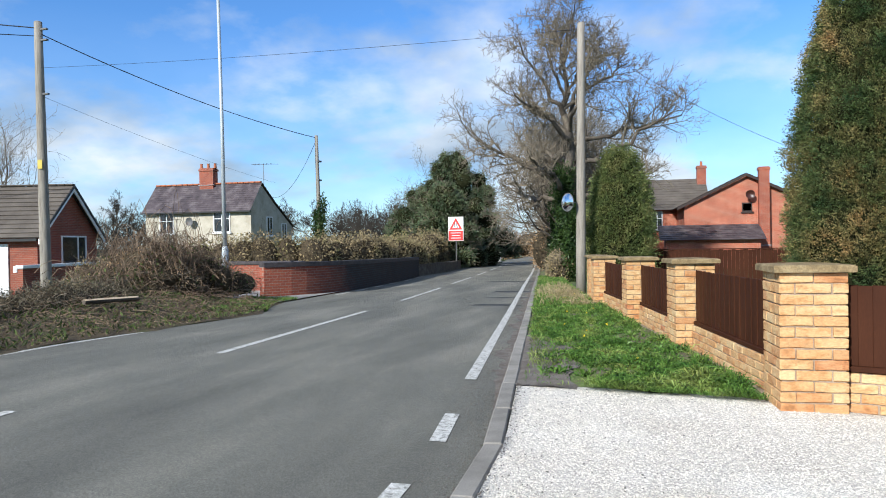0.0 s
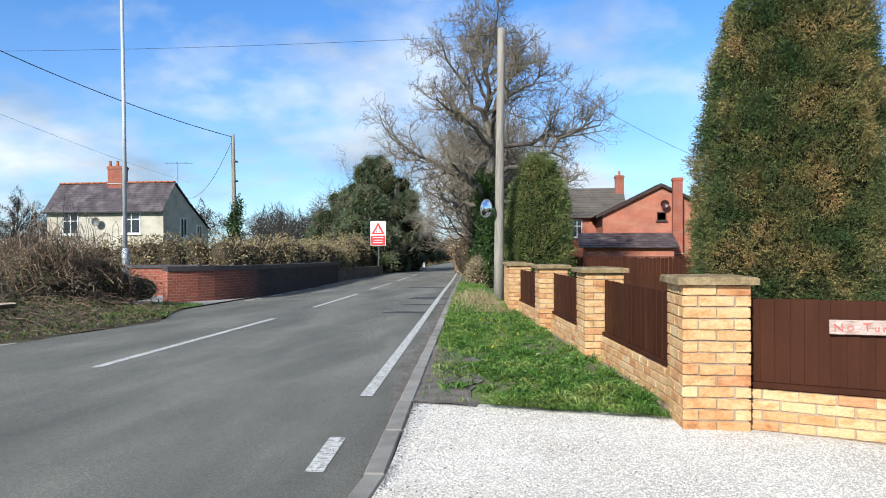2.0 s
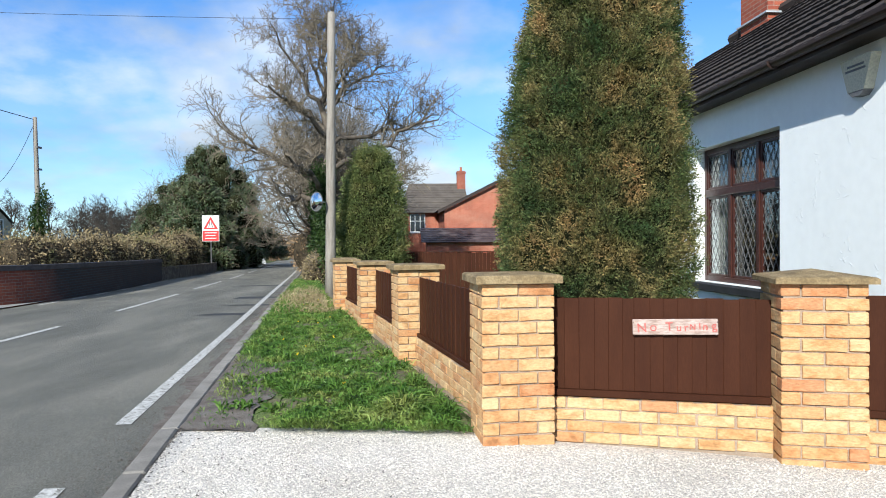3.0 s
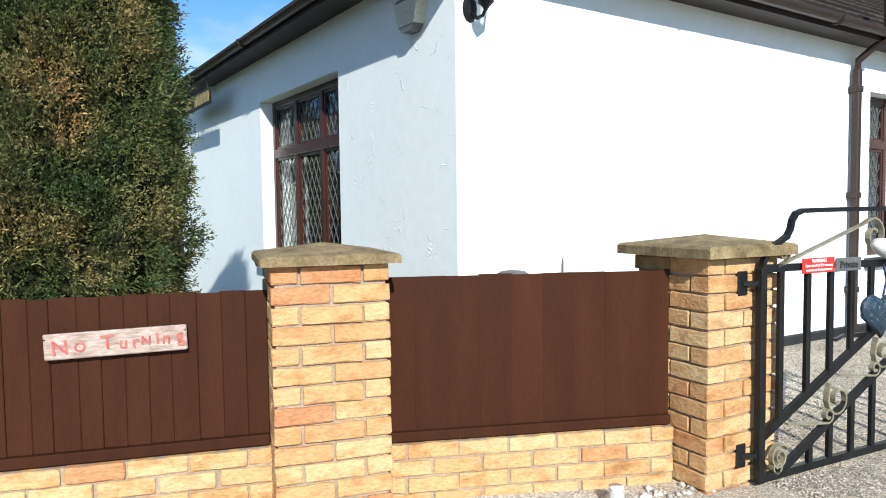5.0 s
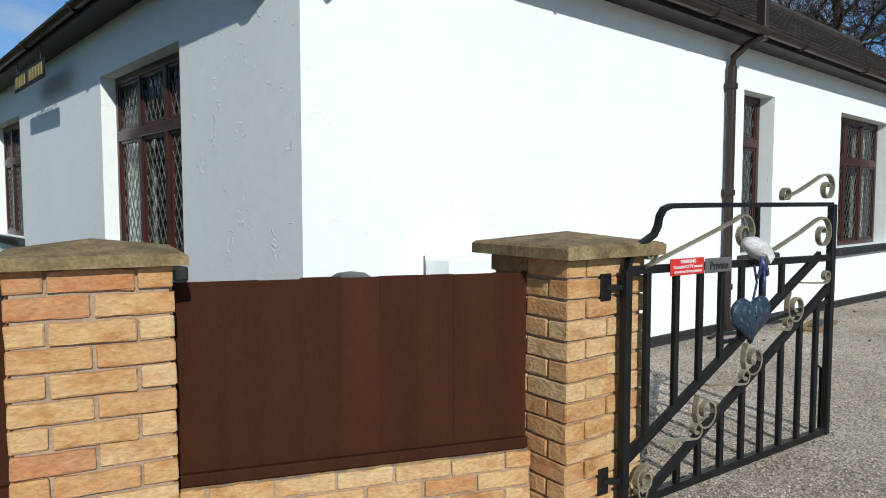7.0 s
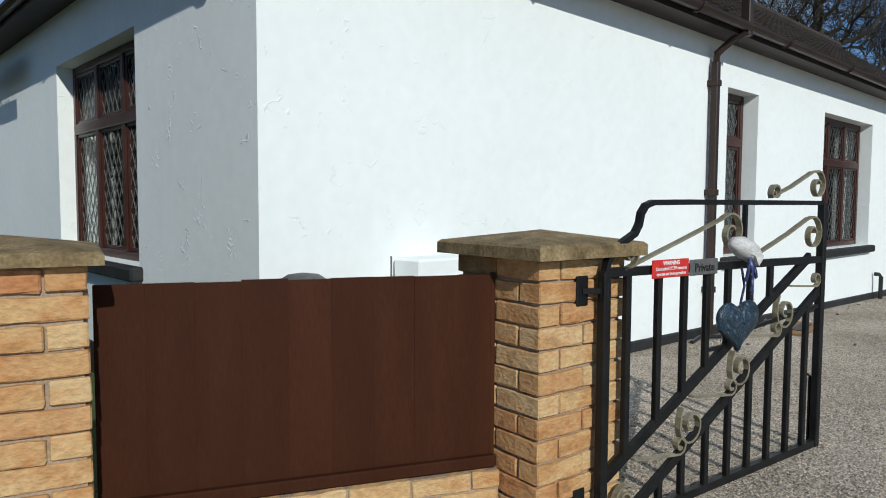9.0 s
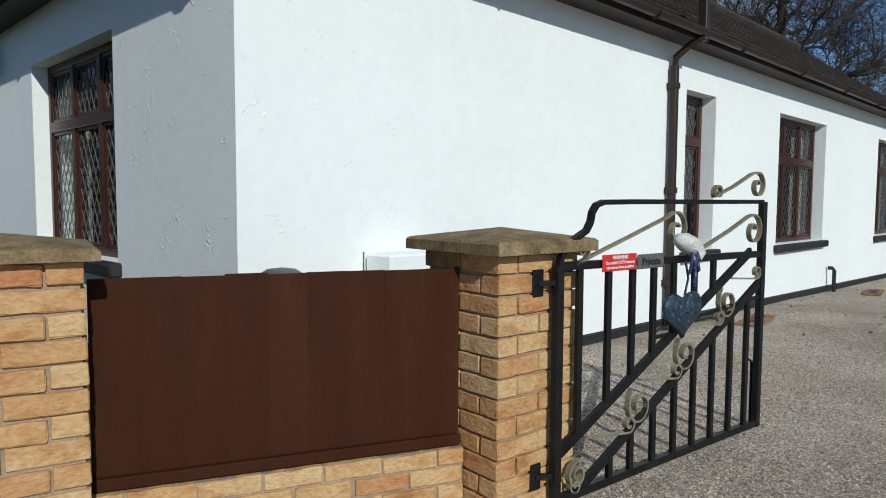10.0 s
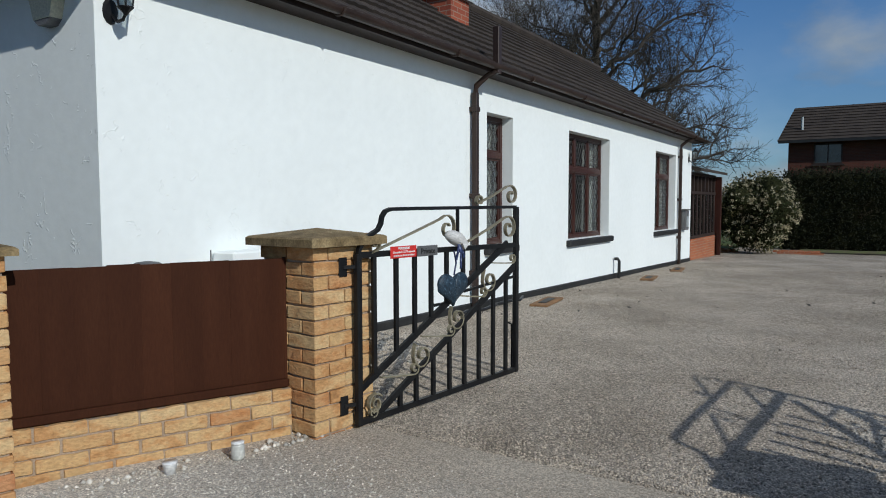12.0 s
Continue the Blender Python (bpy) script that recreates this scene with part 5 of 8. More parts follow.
wall_lantern(pose(0.11, 0, 2.50), "black coach lantern at the corner of the white wall")
wall_lantern(pose(16.25, 0, 2.40), "black coach lantern at the far end of the wall")
M_brass = mat("gilded_letters", [(0.3, (0.35, 0.25, 0.09)), (0.7, (0.55, 0.42, 0.18))], 10, 0.4, 0, 60, metal=0.5)
plate = thing("house_name_sign", pose(-0.27, 5.95, 2.50, 0, 0, -90), "black house sign with gilded bars hung from the eave", "sign")
Build().box(0, -0.006, 0, 1.45, 0.006, 0.20, 0.004).ob("plate", M_iron, plate)
for k in range(10):
    if k != 4:
        Build().box(0.06 + k * 0.135, -0.012, 0.04, 0.06 + k * 0.135 + 0.095, -0.0065, 0.16).ob("writing_bar", M_brass, plate)
for u in (0.15, 1.3):
    Build().tube([(u, 0, 0.2), (u, 0, 0.37)], 0.006, 5).ob("hanger", M_iron, plate)
for k in range(5):
    Build().tube([(0.4 + k * 0.16, 0, 0.205), (0.43 + k * 0.16, 0, 0.24), (0.47 + k * 0.16, 0, 0.205)], 0.007, 5).ob("finial", M_iron, plate)

box = thing("meter_cabinet", pose(1.02, -0.02, 0), "white plastic meter cabinet against the wall", "cabinet")
Build().box(-0.16, -0.24, -0.05, 0.26, 0.0, 0.90, 0.014).ob("body", M_render, box)
Build().box(-0.13, -0.246, 0.2, 0.23, -0.2405, 0.80, 0.002).ob("door", M_render, box)
bin_ = thing("round_bin", pose(-0.30, -0.91, -0.025), "dark grey round bin behind the fence", "bin")
Build().tube([(0, 0, 0), (0, 0, 0.03), (0, 0, 0.82), (0, 0, 0.86)], [0.08, 0.09, 0.095, 0.095], 20).ob("body", M_grey, bin_, smooth=True)
Build().tube([(0, 0, 0.862), (0, 0, 0.92), (0, 0, 0.945), (0, 0, 0.965), (0, 0, 0.972)], [0.10, 0.10, 0.092, 0.06, 0.01], 20).ob("lid", M_grey, bin_, smooth=True)
jar = thing("glass_jar", pose(-0.26, -1.55, float(gz(-0.26, -1.55)) + 0.018), "cloudy glass candle jar standing at the wall's foot", "jar")
Build().tube([(0, 0, 0), (0, 0, 0.012), (0, 0, 0.07), (0, 0, 0.08)], [0.030, 0.034, 0.034, 0.031], 18).ob("body", mat("cloudy_glass", [(0.3, (0.42, 0.43, 0.40)), (0.7, (0.6, 0.6, 0.56))], 20, 0.25, 0.1, 60), jar, smooth=True)
Build().tube([(0, 0, 0.0805), (0, 0, 0.09)], 0.033, 18).ob("rim", M_white, jar, smooth=True)
pot = thing("white_pot", pose(-0.57, -1.43, float(gz(-0.57, -1.43)) + 0.016), "small white plastic pot at the wall's foot", "pot")
Build().tube([(0, 0, 0), (0, 0, 0.05), (0, 0, 0.055)], [0.026, 0.033, 0.036], 14).ob("body", M_white, pot, smooth=True)
Build().tube([(0, 0, 0.0552), (0, 0, 0.062)], 0.036, 14).ob("rim", M_white, pot, smooth=True)
rod = thing("cable_rod", pose(0.66, -0.25, 0), "thin grey rod standing behind the fence", "rod")
Build().tube([(0, 0, -0.03), (0, 0, 0.93)], 0.005, 6).ob("rod", M_grey, rod)
M_slab = mat("weathered_clay_slab", [(0.3, (0.16, 0.085, 0.04)), (0.7, (0.30, 0.17, 0.08))], 6, 0.9, 0.4, 60)
for x, y, w in ((6.0, -0.50, 0.42), (10.5, -0.62, 0.36), (13.0, -0.55, 0.4)):
    t = thing("drain_tray", pose(x, y, float(gz(x, y)) + 0.025, 0, 0, 8), "terracotta drain slab lying on the gravel", "drain")
    Build().box(-w, -0.12, 0, w, 0.12, 0.035, 0.008).ob("slab", M_slab, t)
    Build().box(-w * 0.6, -0.05, 0.0355, w * 0.6, 0.05, 0.042).ob("grate", M_plinth, t)
pipe = thing("waste_pipe", pose(10.25, -0.09, float(gz(10.25, 0))), "short black waste pipe at the wall's foot", "pipe")
Build().tube([(0, 0.06, 0.40), (0, 0.0, 0.40), (0, -0.03, 0.36), (0, -0.03, 0.03)], 0.03, 8).ob("pipe", M_black, pipe)
pipe = thing("hose_pipe", pose(4.9, -0.12, float(gz(4.9, 0))), "black hose lying along the foot of the wall", "hose")
Build().tube([(-0.6 + 0.25 * k, -0.03 + 0.05 * math.sin(k * 1.9), 0.05 + 0.012 * (k % 2)) for k in range(8)], 0.02, 6).ob("hose", M_black, pipe)
post = thing("post_box", pose(15.75, -0.0, 0.85), "grey letter box on the white wall", "letter box")
Build().box(-0.16, -0.12, -0.28, 0.16, -0.001, 0.22, 0.015).ob("case", M_grey, post)
Build().box(-0.19, -0.15, 0.222, 0.19, -0.001, 0.26, 0.01).ob("lid", M_grey, post)
Build().box(-0.11, -0.126, -0.2, 0.11, -0.1205, 0.08, 0.002).ob("door", M_steel, post)

# brown glazed porch at the far end
porch = thing("glazed_porch", pose(16.75, 0.02, -0.35), "brown timber glazed porch on an orange brick base", "porch")
Build().box(0, 0, -0.1, 3.5, 0.22, 0.62).box(3.3, -0.0, -0.1, 3.5, 2.4, 0.62).ob("brick_base", M_orangebrick, porch)
for k in range(8):
    x = 0.04 + k * 0.475
    Build().box(x - 0.04, 0.04, 0.625, x + 0.04, 0.13, 2.40, 0.005).ob("post", M_fascia, porch)
for z in (0.66, 1.9, 2.42):
    Build().box(0.0, 0.03, z - 0.04, 3.45, 0.14, z + 0.04, 0.005).ob("rail", M_fascia, porch)
for k in range(7):
    x = 0.09 + k * 0.475
    p = Build().box(x, 0.075, 0.71, x + 0.375, 0.081, 1.85).ob("pane", M_glass, porch)
    g = lattice(0.375, 1.14, 0.125, 0.2).ob("lead_lattice", M_lead, p)
    g.matrix_world = porch.matrix_world @ pose(x, 0.07, 0.71)
Build().add([(-0.05, -0.25, 2.47), (3.75, -0.25, 2.47), (3.75, 2.5, 3.05), (-0.05, 2.5, 3.05), (-0.05, -0.25, 2.55), (3.75, -0.25, 2.55), (3.75, 2.5, 3.13), (-0.05, 2.5, 3.13)], [(3, 2, 1, 0), (4, 5, 6, 7), (0, 1, 5, 4), (1, 2, 6, 5), (2, 3, 7, 6), (3, 0, 4, 7)]).ob("roof", M_tile, porch)
# unseen dark backing added behind the porch glazing
Build().box(0.0, 2.0, 0, 3.4, 2.05, 2.4).ob("inner_wall", M_room, porch)
Build().box(3.52, -0.12, -0.1, 3.64, 0.1, 2.42, 0.006).ob("corner_post", M_frame, porch)

# ---- utility poles, lamp column, mirror, wires ----
def utility_pole(x, y, base, top, r, label, lean=(0, 0)):
    p = thing("utility_pole", pose(x, y, base), label, "utility pole", "timber utility poles")
    h = top - base
    Build().tube([(lean[0] * k / 6, lean[1] * k / 6, -0.3 if k == 0 else h * k / 6) for k in range(7)], [r * (1 - 0.3 * k / 6) for k in range(7)], 14).ob("shaft", M_pole, p, smooth=True)
    Build().tube([(lean[0], lean[1], h), (lean[0], lean[1], h + 0.03)], [r * 0.72, r * 0.6], 14).ob("top", M_pole, p)
    return p


pr = utility_pole(-5.50, 13.8, -0.22, 7.40, 0.145, "weathered grey timber utility pole on the verge", (0.1, 0))
for z in (2.2, 3.4, 4.6):
    Build().tube([(0.11, -0.02, z), (0.15, -0.02, z)], 0.012, 6).ob("step_bolt", M_steel, pr)
pl_ = utility_pole(-25.08, 15.05, -1.2, 9.7, 0.20, "tall grey timber utility pole carrying cables", (-0.15, 0))
Build().box(-0.10, -0.205, 5.45, 0.10, -0.19, 5.78).ob("notice", mat("yellow_notice", [(0.3, (0.42, 0.32, 0.04)), (0.7, (0.55, 0.43, 0.09))], 4, 0.5, 0, 60), pl_)
for z in (8.2, 10.2, 10.6):
    Build().box(-0.26, -0.05, z, 0.26, 0.05, z + 0.06).ob("bracket", M_grey, pl_)
pm = utility_pole(-19.95, 28.0, -0.9, 7.1, 0.13, "timber utility pole with ivy round its foot", (-0.15, 0))
for z in (6.6, 5.6):
    Build().box(-0.05, -0.2, z, 0.05, 0.2, z + 0.08).ob("bracket", M_grey, pm)

lamp = thing("lamp_column", pose(-15.5, 11.7, -0.18), "pale galvanised steel lamp column on the verge", "lamp column")
Build().tube([(0, 0, -0.05), (0, 0, 0.13)], 0.105, 16).ob("root_collar", M_iron, lamp, smooth=False)
Build().tube([(0, 0, 0.132), (0, 0, 1.35), (0, 0, 1.48)], [0.10, 0.10, 0.062], 18).ob("base_section", M_steel, lamp, smooth=True)
Build().tube([(0, 0, 1.481), (-0.02, 0, 5), (-0.10, 0, 10.2)], [0.060, 0.052, 0.042], 16).ob("shaft", M_steel, lamp, smooth=True)
Build().box(-0.045, -0.106, 0.45, 0.045, -0.095, 1.05, 0.003).ob("door", M_steel, lamp)

mir = thing("traffic_mirror", pose(-5.79, 13.62, 2.37, 0, 0, -46), "round convex traffic mirror fixed to the timber pole", "mirror")
rows = []
for s in (0.02, 0.3, 0.55, 0.8, 1.0):
    rows.append([(0.245 * s * math.cos(a), -0.05 - 0.06 * (1 - s * s), 0.245 * s * math.sin(a)) for a in np.linspace(0, 2 * math.pi, 25)])
Build().grid(rows).ob("face", M_mirror, mir, smooth=True, mend=True)
Build().tube([(0.25 * math.cos(a), -0.045, 0.25 * math.sin(a)) for a in np.linspace(0, 2 * math.pi, 25)], 0.014, 6, False).ob("rim", M_grey, mir, smooth=True)
Build().tube([(0, -0.03, 0), (0, -0.0, 0), (0, 0.0, 0.001)], [0.24, 0.2, 0.05], 20).ob("back", M_grey, mir)
Build().tube([(0, 0.0, 0), (0.0, 0.12, 0), (-0.05, 0.27, 0.0)], 0.018, 6).ob("bracket", M_steel, mir)


def wire(p, q, sag, r, label):
    p, q = Vector(p), Vector(q)
    n = 18
    pts = [p.lerp(q, k / n) - Vector((0, 0, sag * 4 * (k / n) * (1 - k / n))) for k in range(n + 1)]
    e = thing("cable", Matrix(), label, "cable", "overhead cables")
    Build().tube(pts, r, 5).ob("strand", M_wire, e)


wire((-25.3, 15, 9.35), (-20.1, 28, 7.0), 0.35, 0.019, "thick black overhead cable between poles")
wire((-25.35, 15, 9.5), (-46, 2, 11.5), 0.4, 0.022, "black overhead cable leaving the pole")
wire((-25.35, 15, 9.2), (-40, -4, 8.0), 0.4, 0.016, "thin overhead cable leaving the pole")
wire((-25.2, 15, 8.0), (-5.40, 13.8, 7.25), 0.12, 0.006, "thin overhead wire crossing the road")
wire((-25.2, 15, 7.0), (-29.5, 41, 6.0), 0.2, 0.006, "thin overhead wire towards the cream house")
wire((-20.1, 28, 6.9), (-29.8, 41, 4.9), 0.9, 0.012, "sagging overhead wire to the cream house")
wire((-5.40, 13.8, 7.1), (-0.35, 10.9, 3.15), 0.25, 0.005, "thin overhead wire to the bungalow")

# ---- brick wall across the road ----
def swept_wall(name, pts, h, thick, material, cope_mat, label, base=-0.25, cope=0.09):
    w = thing(name, Matrix(), label, "wall", kind="structure")
    lv, rv = [], []
    for k, p in enumerate(pts):
        a = Vector(pts[min(k + 1, len(pts) - 1)]) - Vector(pts[max(k - 1, 0)])
        n = Vector((a.y, -a.x)).normalized()
        lv.append(Vector(p))
        rv.append(Vector(p) - n * thick)
    for nm, za, zb, out, m_ in (("body", base, h, 0.0, material), ("coping", h + 0.002, h + cope, 0.03, cope_mat)):
        rows = []
        for a, c in zip(lv, rv):
            g = float(gz(a.x, a.y))
            d = (a - c).normalized() * out
            rows.append([(*(a + d), g + za), (*(a + d), g + zb), (*(c - d), g + zb), (*(c - d), g + za), (*(a + d), g + za)])
        b = Build().grid(rows)
        b.add([r for r in rows[0][:4]], [(0, 1, 2, 3)])
        b.add([r for r in rows[-1][:4]], [(3, 2, 1, 0)])
        b.ob(nm, m_, w, mend=True)
    return w


curve = [(-13.95, 11.15), (-13.7, 11.45), (-13.45, 11.8), (-13.2, 12.25), (-13.0, 12.7), (-12.85, 13.2), (-12.8, 13.9), (-12.85, 15), (-12.95, 17), (-13.2, 20), (-13.65, 23.5), (-14.2, 27)]
# the wall's stretch beyond the bend is darkened: shade put into the brick colour
M_shadebrick = brick_mat("shade_darkened_brickwork", (0.36, 0.095, 0.05), (0.27, 0.065, 0.038), (0.30, 0.22, 0.17))
nt = M_shadebrick.node_tree
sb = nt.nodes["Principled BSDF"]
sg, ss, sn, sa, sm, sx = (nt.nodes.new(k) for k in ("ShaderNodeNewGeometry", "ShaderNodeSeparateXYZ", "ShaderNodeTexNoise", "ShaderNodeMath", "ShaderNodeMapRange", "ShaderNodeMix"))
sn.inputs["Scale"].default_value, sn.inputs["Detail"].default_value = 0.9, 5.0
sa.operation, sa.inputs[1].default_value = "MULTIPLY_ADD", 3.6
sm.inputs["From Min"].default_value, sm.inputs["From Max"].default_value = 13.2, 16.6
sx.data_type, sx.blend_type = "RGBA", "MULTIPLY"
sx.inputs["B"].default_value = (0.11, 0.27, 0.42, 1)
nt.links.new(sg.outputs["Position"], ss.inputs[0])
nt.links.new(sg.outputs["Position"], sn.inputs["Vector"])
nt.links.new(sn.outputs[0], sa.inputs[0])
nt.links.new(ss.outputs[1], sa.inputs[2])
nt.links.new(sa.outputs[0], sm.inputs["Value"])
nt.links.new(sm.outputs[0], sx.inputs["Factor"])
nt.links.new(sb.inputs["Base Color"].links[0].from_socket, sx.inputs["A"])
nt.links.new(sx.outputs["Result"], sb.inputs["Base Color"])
swept_wall("wall_bridge", curve, 0.84, 0.34, M_shadebrick, M_coping, "curved red brick wall with shade painted dark along its length", cope=0.13)
pier = thing("garden_wall", pose(-15.6, 14.2, float(gz(-15.6, 14.2))), "brick garden wall with a dark coping behind the bramble", "wall")
Build().box(-1.6, -0.12, -0.2, 1.3, 0.12, 0.86).ob("body", M_redbrick, pier)
Build().box(-1.63, -0.16, 0.861, 1.33, 0.16, 0.98, 0.02).ob("coping", M_coping, pier)
M_rubble = mat("rubble_stone", [(0.3, (0.06, 0.055, 0.045)), (0.5, (0.14, 0.12, 0.095)), (0.7, (0.2, 0.18, 0.15))], 4, 0.95, 1.0, 9, 0.08, fine=0.3)
swept_wall("wall_rubble", [(-14.25, 27.1), (-14.5, 31), (-14.8, 36), (-15.3, 41)], 0.55, 0.3, M_rubble, M_rubble, "low rough stone wall", cope=0.05)


# ---- houses beyond ----
def tile_rows(b, p0, p1, q0, q1, rows_, thick=0.03):
    """A roof plane between eave p0-p1 and ridge q0-q1, in stepped rows of tiles."""
    p0, p1, q0, q1 = (Vector(v) for v in (p0, p1, q0, q1))
    n = (p1 - p0).cross(q0 - p0).normalized()
    if n.z < 0:
        n = -n
    rows = []
    for k in range(rows_):
        a, c = k / rows_, (k + 1) / rows_
        for s, out in ((a, 0.004), (a, thick), (c, 0.004)):
            rows.append([p0.lerp(q0, s) + n * out, p1.lerp(q1, s) + n * out])
    return b.grid(rows)


def far_window(parent, m, w, h, cols=2, frame_mat=None, sill_mat=None, transom=0.0, split=0.0):
    fm = frame_mat or M_white
    win = new("window")
    win.parent, win.matrix_world = parent, m
    b = Build().box(0, -0.02, 0, 0.07, 0.05, h).box(w - 0.07, -0.02, 0, w, 0.05, h).box(0.07, -0.02, 0, w - 0.07, 0.05, 0.07).box(0.07, -0.02, h - 0.07, w - 0.07, 0.05, h)
    for k in range(1, cols):
        b.box(w * k / cols - 0.03, -0.015, 0.07, w * k / cols + 0.03, 0.05, h - 0.07)
    if split:
        b.box(w * split - 0.035, -0.015, 0.07, w * split + 0.035, 0.05, h - 0.07)
    if transom:
        b.box(0.07, -0.012, h * transom - 0.025, w - 0.07, 0.05, h * transom + 0.025)
    b.ob("frame", fm, win)
    Build().box(0.05, 0.02, 0.05, w - 0.05, 0.03, h - 0.05).ob("pane", M_darkglass, win)
    Build().box(-0.08, -0.1, -0.09, w + 0.08, 0.02, -0.005).ob("sill", sill_mat or fm, win)
    return win


M_darkglass = mat("dark_window_glass", [(0.3, (0.012, 0.014, 0.016)), (0.7, (0.03, 0.034, 0.038))], 1.0, 0.06, 0, 40, spec=0.8)

# red brick bungalow: a long roof with its gable end towards the road
AT = pose(-28.85, 20.2, 0, 0, 0, 102)
M_deepbrick = brick_mat("deep_red_brickwork", (0.30, 0.078, 0.043), (0.225, 0.056, 0.033), (0.25, 0.18, 0.14))
h1 = thing("brick_bungalow", AT, "red brick bungalow with white bargeboards and grey tiled roof", "house")
GW, GA, GE, g0 = 2.62, 4.16, 1.76, -1.45  # half width over the eaves, heights of ridge and eaves, ground
Build().prism([(-2.3, g0), (2.3, g0), (2.3, GE + 0.22), (0, GA - 0.12), (-2.3, GE + 0.22)], 0.0, 15.0).ob("wall", M_deepbrick, h1, mend=True)
for s_ in (-1, 1):
    tile_rows(Build(), (s_ * GW, -0.32, GE), (s_ * GW, 15.3, GE), (0, -0.32, GA), (0, 15.3, GA), 12, 0.05).ob("roof", M_greytile, h1)
    for nm, m_, lo, hi, y_ in (("bargeboard", M_white, -0.27, -0.09, -0.30), ("verge_edge", M_black, -0.085, 0.05, -0.34)):
        Build().add([(x_, y_ + k_, z_ + o_) for k_ in (0, 0.05) for x_, z_, o_ in ((0, GA, hi), (0, GA, lo), (s_ * GW, GE, lo), (s_ * GW, GE, hi))],
                             [(0, 1, 2, 3), (7, 6, 5, 4), (0, 3, 7, 4), (1, 5, 6, 2), (3, 2, 6, 7)]).ob(nm, m_, h1)
    Build().box(s_ * GW - 0.06, -0.2, GE - 0.14, s_ * GW + 0.06, 15.2, GE - 0.02).ob("gutter", M_black, h1)
for k in range(40):
    Build().box(-0.12, -0.3 + k * 0.39, GA + 0.01, 0.12, 0.07 + k * 0.39, GA + 0.09, 0.03).ob("ridge_tile", M_greytile, h1)
far_window(h1, AT @ pose(-0.62, -0.03, 0.1), 1.98, 1.78, 1, split=0.66)
far_window(h1, AT @ pose(-1.95, -0.03, 0.1), 0.5, 1.78, 1)
Build().box(-2.36, 1.25, -1.4, -2.302, 2.2, 1.52).ob("door", M_white, h1)
far_window(h1, AT @ pose(-2.33, 8.5, 0.0, 0, 0, -90), 1.8, 1.5, 2)
lan = Build().tube([(-2.30, 0.80, 0.55), (-2.50, 0.80, 0.62)], 0.02, 6).box(-2.60, 0.71, 0.30, -2.42, 0.89, 0.58, 0.02)
lan.ob("porch_lantern", M_white, h1)
gw = thing("garden_wall", AT @ pose(0, -1.5, -1.3), "white coped garden wall in front of the bungalow", "wall")
for nm, m_, b_ in (("body", M_deepbrick, Build().box(-5.5, 0, 0, 3.2, 0.2, 1.86)), ("coping", M_white, Build().box(-5.55, -0.05, 1.861, 3.25, 0.25, 1.98, 0.01))):
    b_.ob(nm, m_, gw)

# cream two-storey house
h2 = thing("cream_house", Matrix(), "cream stuccoed two-storey house with a slate roof", "house")
cx0, cx1, cz = -38.55, -29.85, -1.6
v = [(38.0, cz), (44.3, cz), (44.3, 2.75), (41.4, 4.45), (39.45, 5.75), (38.0, 3.9)]
wl_ = Build().add([(x, y, z) for x in (cx0, cx1) for y, z in v], [(0, 1, 2, 3, 4, 5), (11, 10, 9, 8, 7, 6)] + [(k, (k + 1) % 6, (k + 1) % 6 + 6, k + 6) for k in range(6)])
wl_.ob("wall", M_cream, h2, mend=True)
b = Build()
tile_rows(b, (cx0 - 0.15, 37.7, 3.78), (cx1 + 0.12, 37.7, 3.78), (cx0 - 0.15, 39.45, 5.9), (cx1 + 0.12, 39.45, 5.9), 13, 0.02)
b.ob("roof", M_slate, h2)
b = Build()
tile_rows(b, (cx0 - 0.15, 44.55, 2.72), (cx1 + 0.12, 44.55, 2.72), (cx0 - 0.15, 41.4, 4.58), (cx1 + 0.12, 41.4, 4.58), 8, 0.02)
tile_rows(b, (cx0 - 0.15, 41.4, 4.58), (cx1 + 0.12, 41.4, 4.58), (cx0 - 0.15, 39.45, 5.9), (cx1 + 0.12, 39.45, 5.9), 6, 0.02)
b.ob("roof", M_slate, h2)
rt = Build()
for k in range(19):
    x = cx0 - 0.1 + k * 0.467
    rt.box(x, 39.32, 5.88, x + 0.44, 39.58, 6.0, 0.03)
tagged(rt.ob("ridge_tile", M_terracotta, h2, "red ridge tiles"), kind="stuff")
Build().box(cx0 - 0.15, 37.62, 3.70, cx1 + 0.12, 37.70, 3.80).ob("gutter", M_black, h2)
ch = chimney(-34.15, 39.45, 5.4, 7.1, 1.15, 0.62, h2, 3, M_redbrick)
far_window(h2, pose(-37.35, 37.97, 2.25), 1.2, 1.55, 2, transom=0.6)
far_window(h2, pose(-32.85, 37.97, 2.28), 1.35, 1.5, 2, transom=0.66)
far_window(h2, pose(-37.35, 37.97, -0.6), 1.3, 1.5, 2)
far_window(h2, pose(-32.85, 37.97, -0.6), 1.35, 1.5, 2)
far_window(h2, pose(cx1 + 0.03, 40.2, 2.0, 0, 0, 90), 0.9, 1.45, 2)
far_window(h2, pose(cx1 + 0.03, 42.5, 1.7, 0, 0, 90), 0.8, 1.3, 2)
dish = Build()
rows = []
for s in (0.05, 0.4, 0.75, 1.0):
    rows.append([(-34.6 + 0.31 * s * math.cos(a), 37.7 - 0.1 * s * s, 3.1 + 0.31 * s * math.sin(a)) for a in np.linspace(0, 2 * math.pi, 17)])
dish.grid(rows).ob("satellite_dish", M_grey, h2, smooth=True)
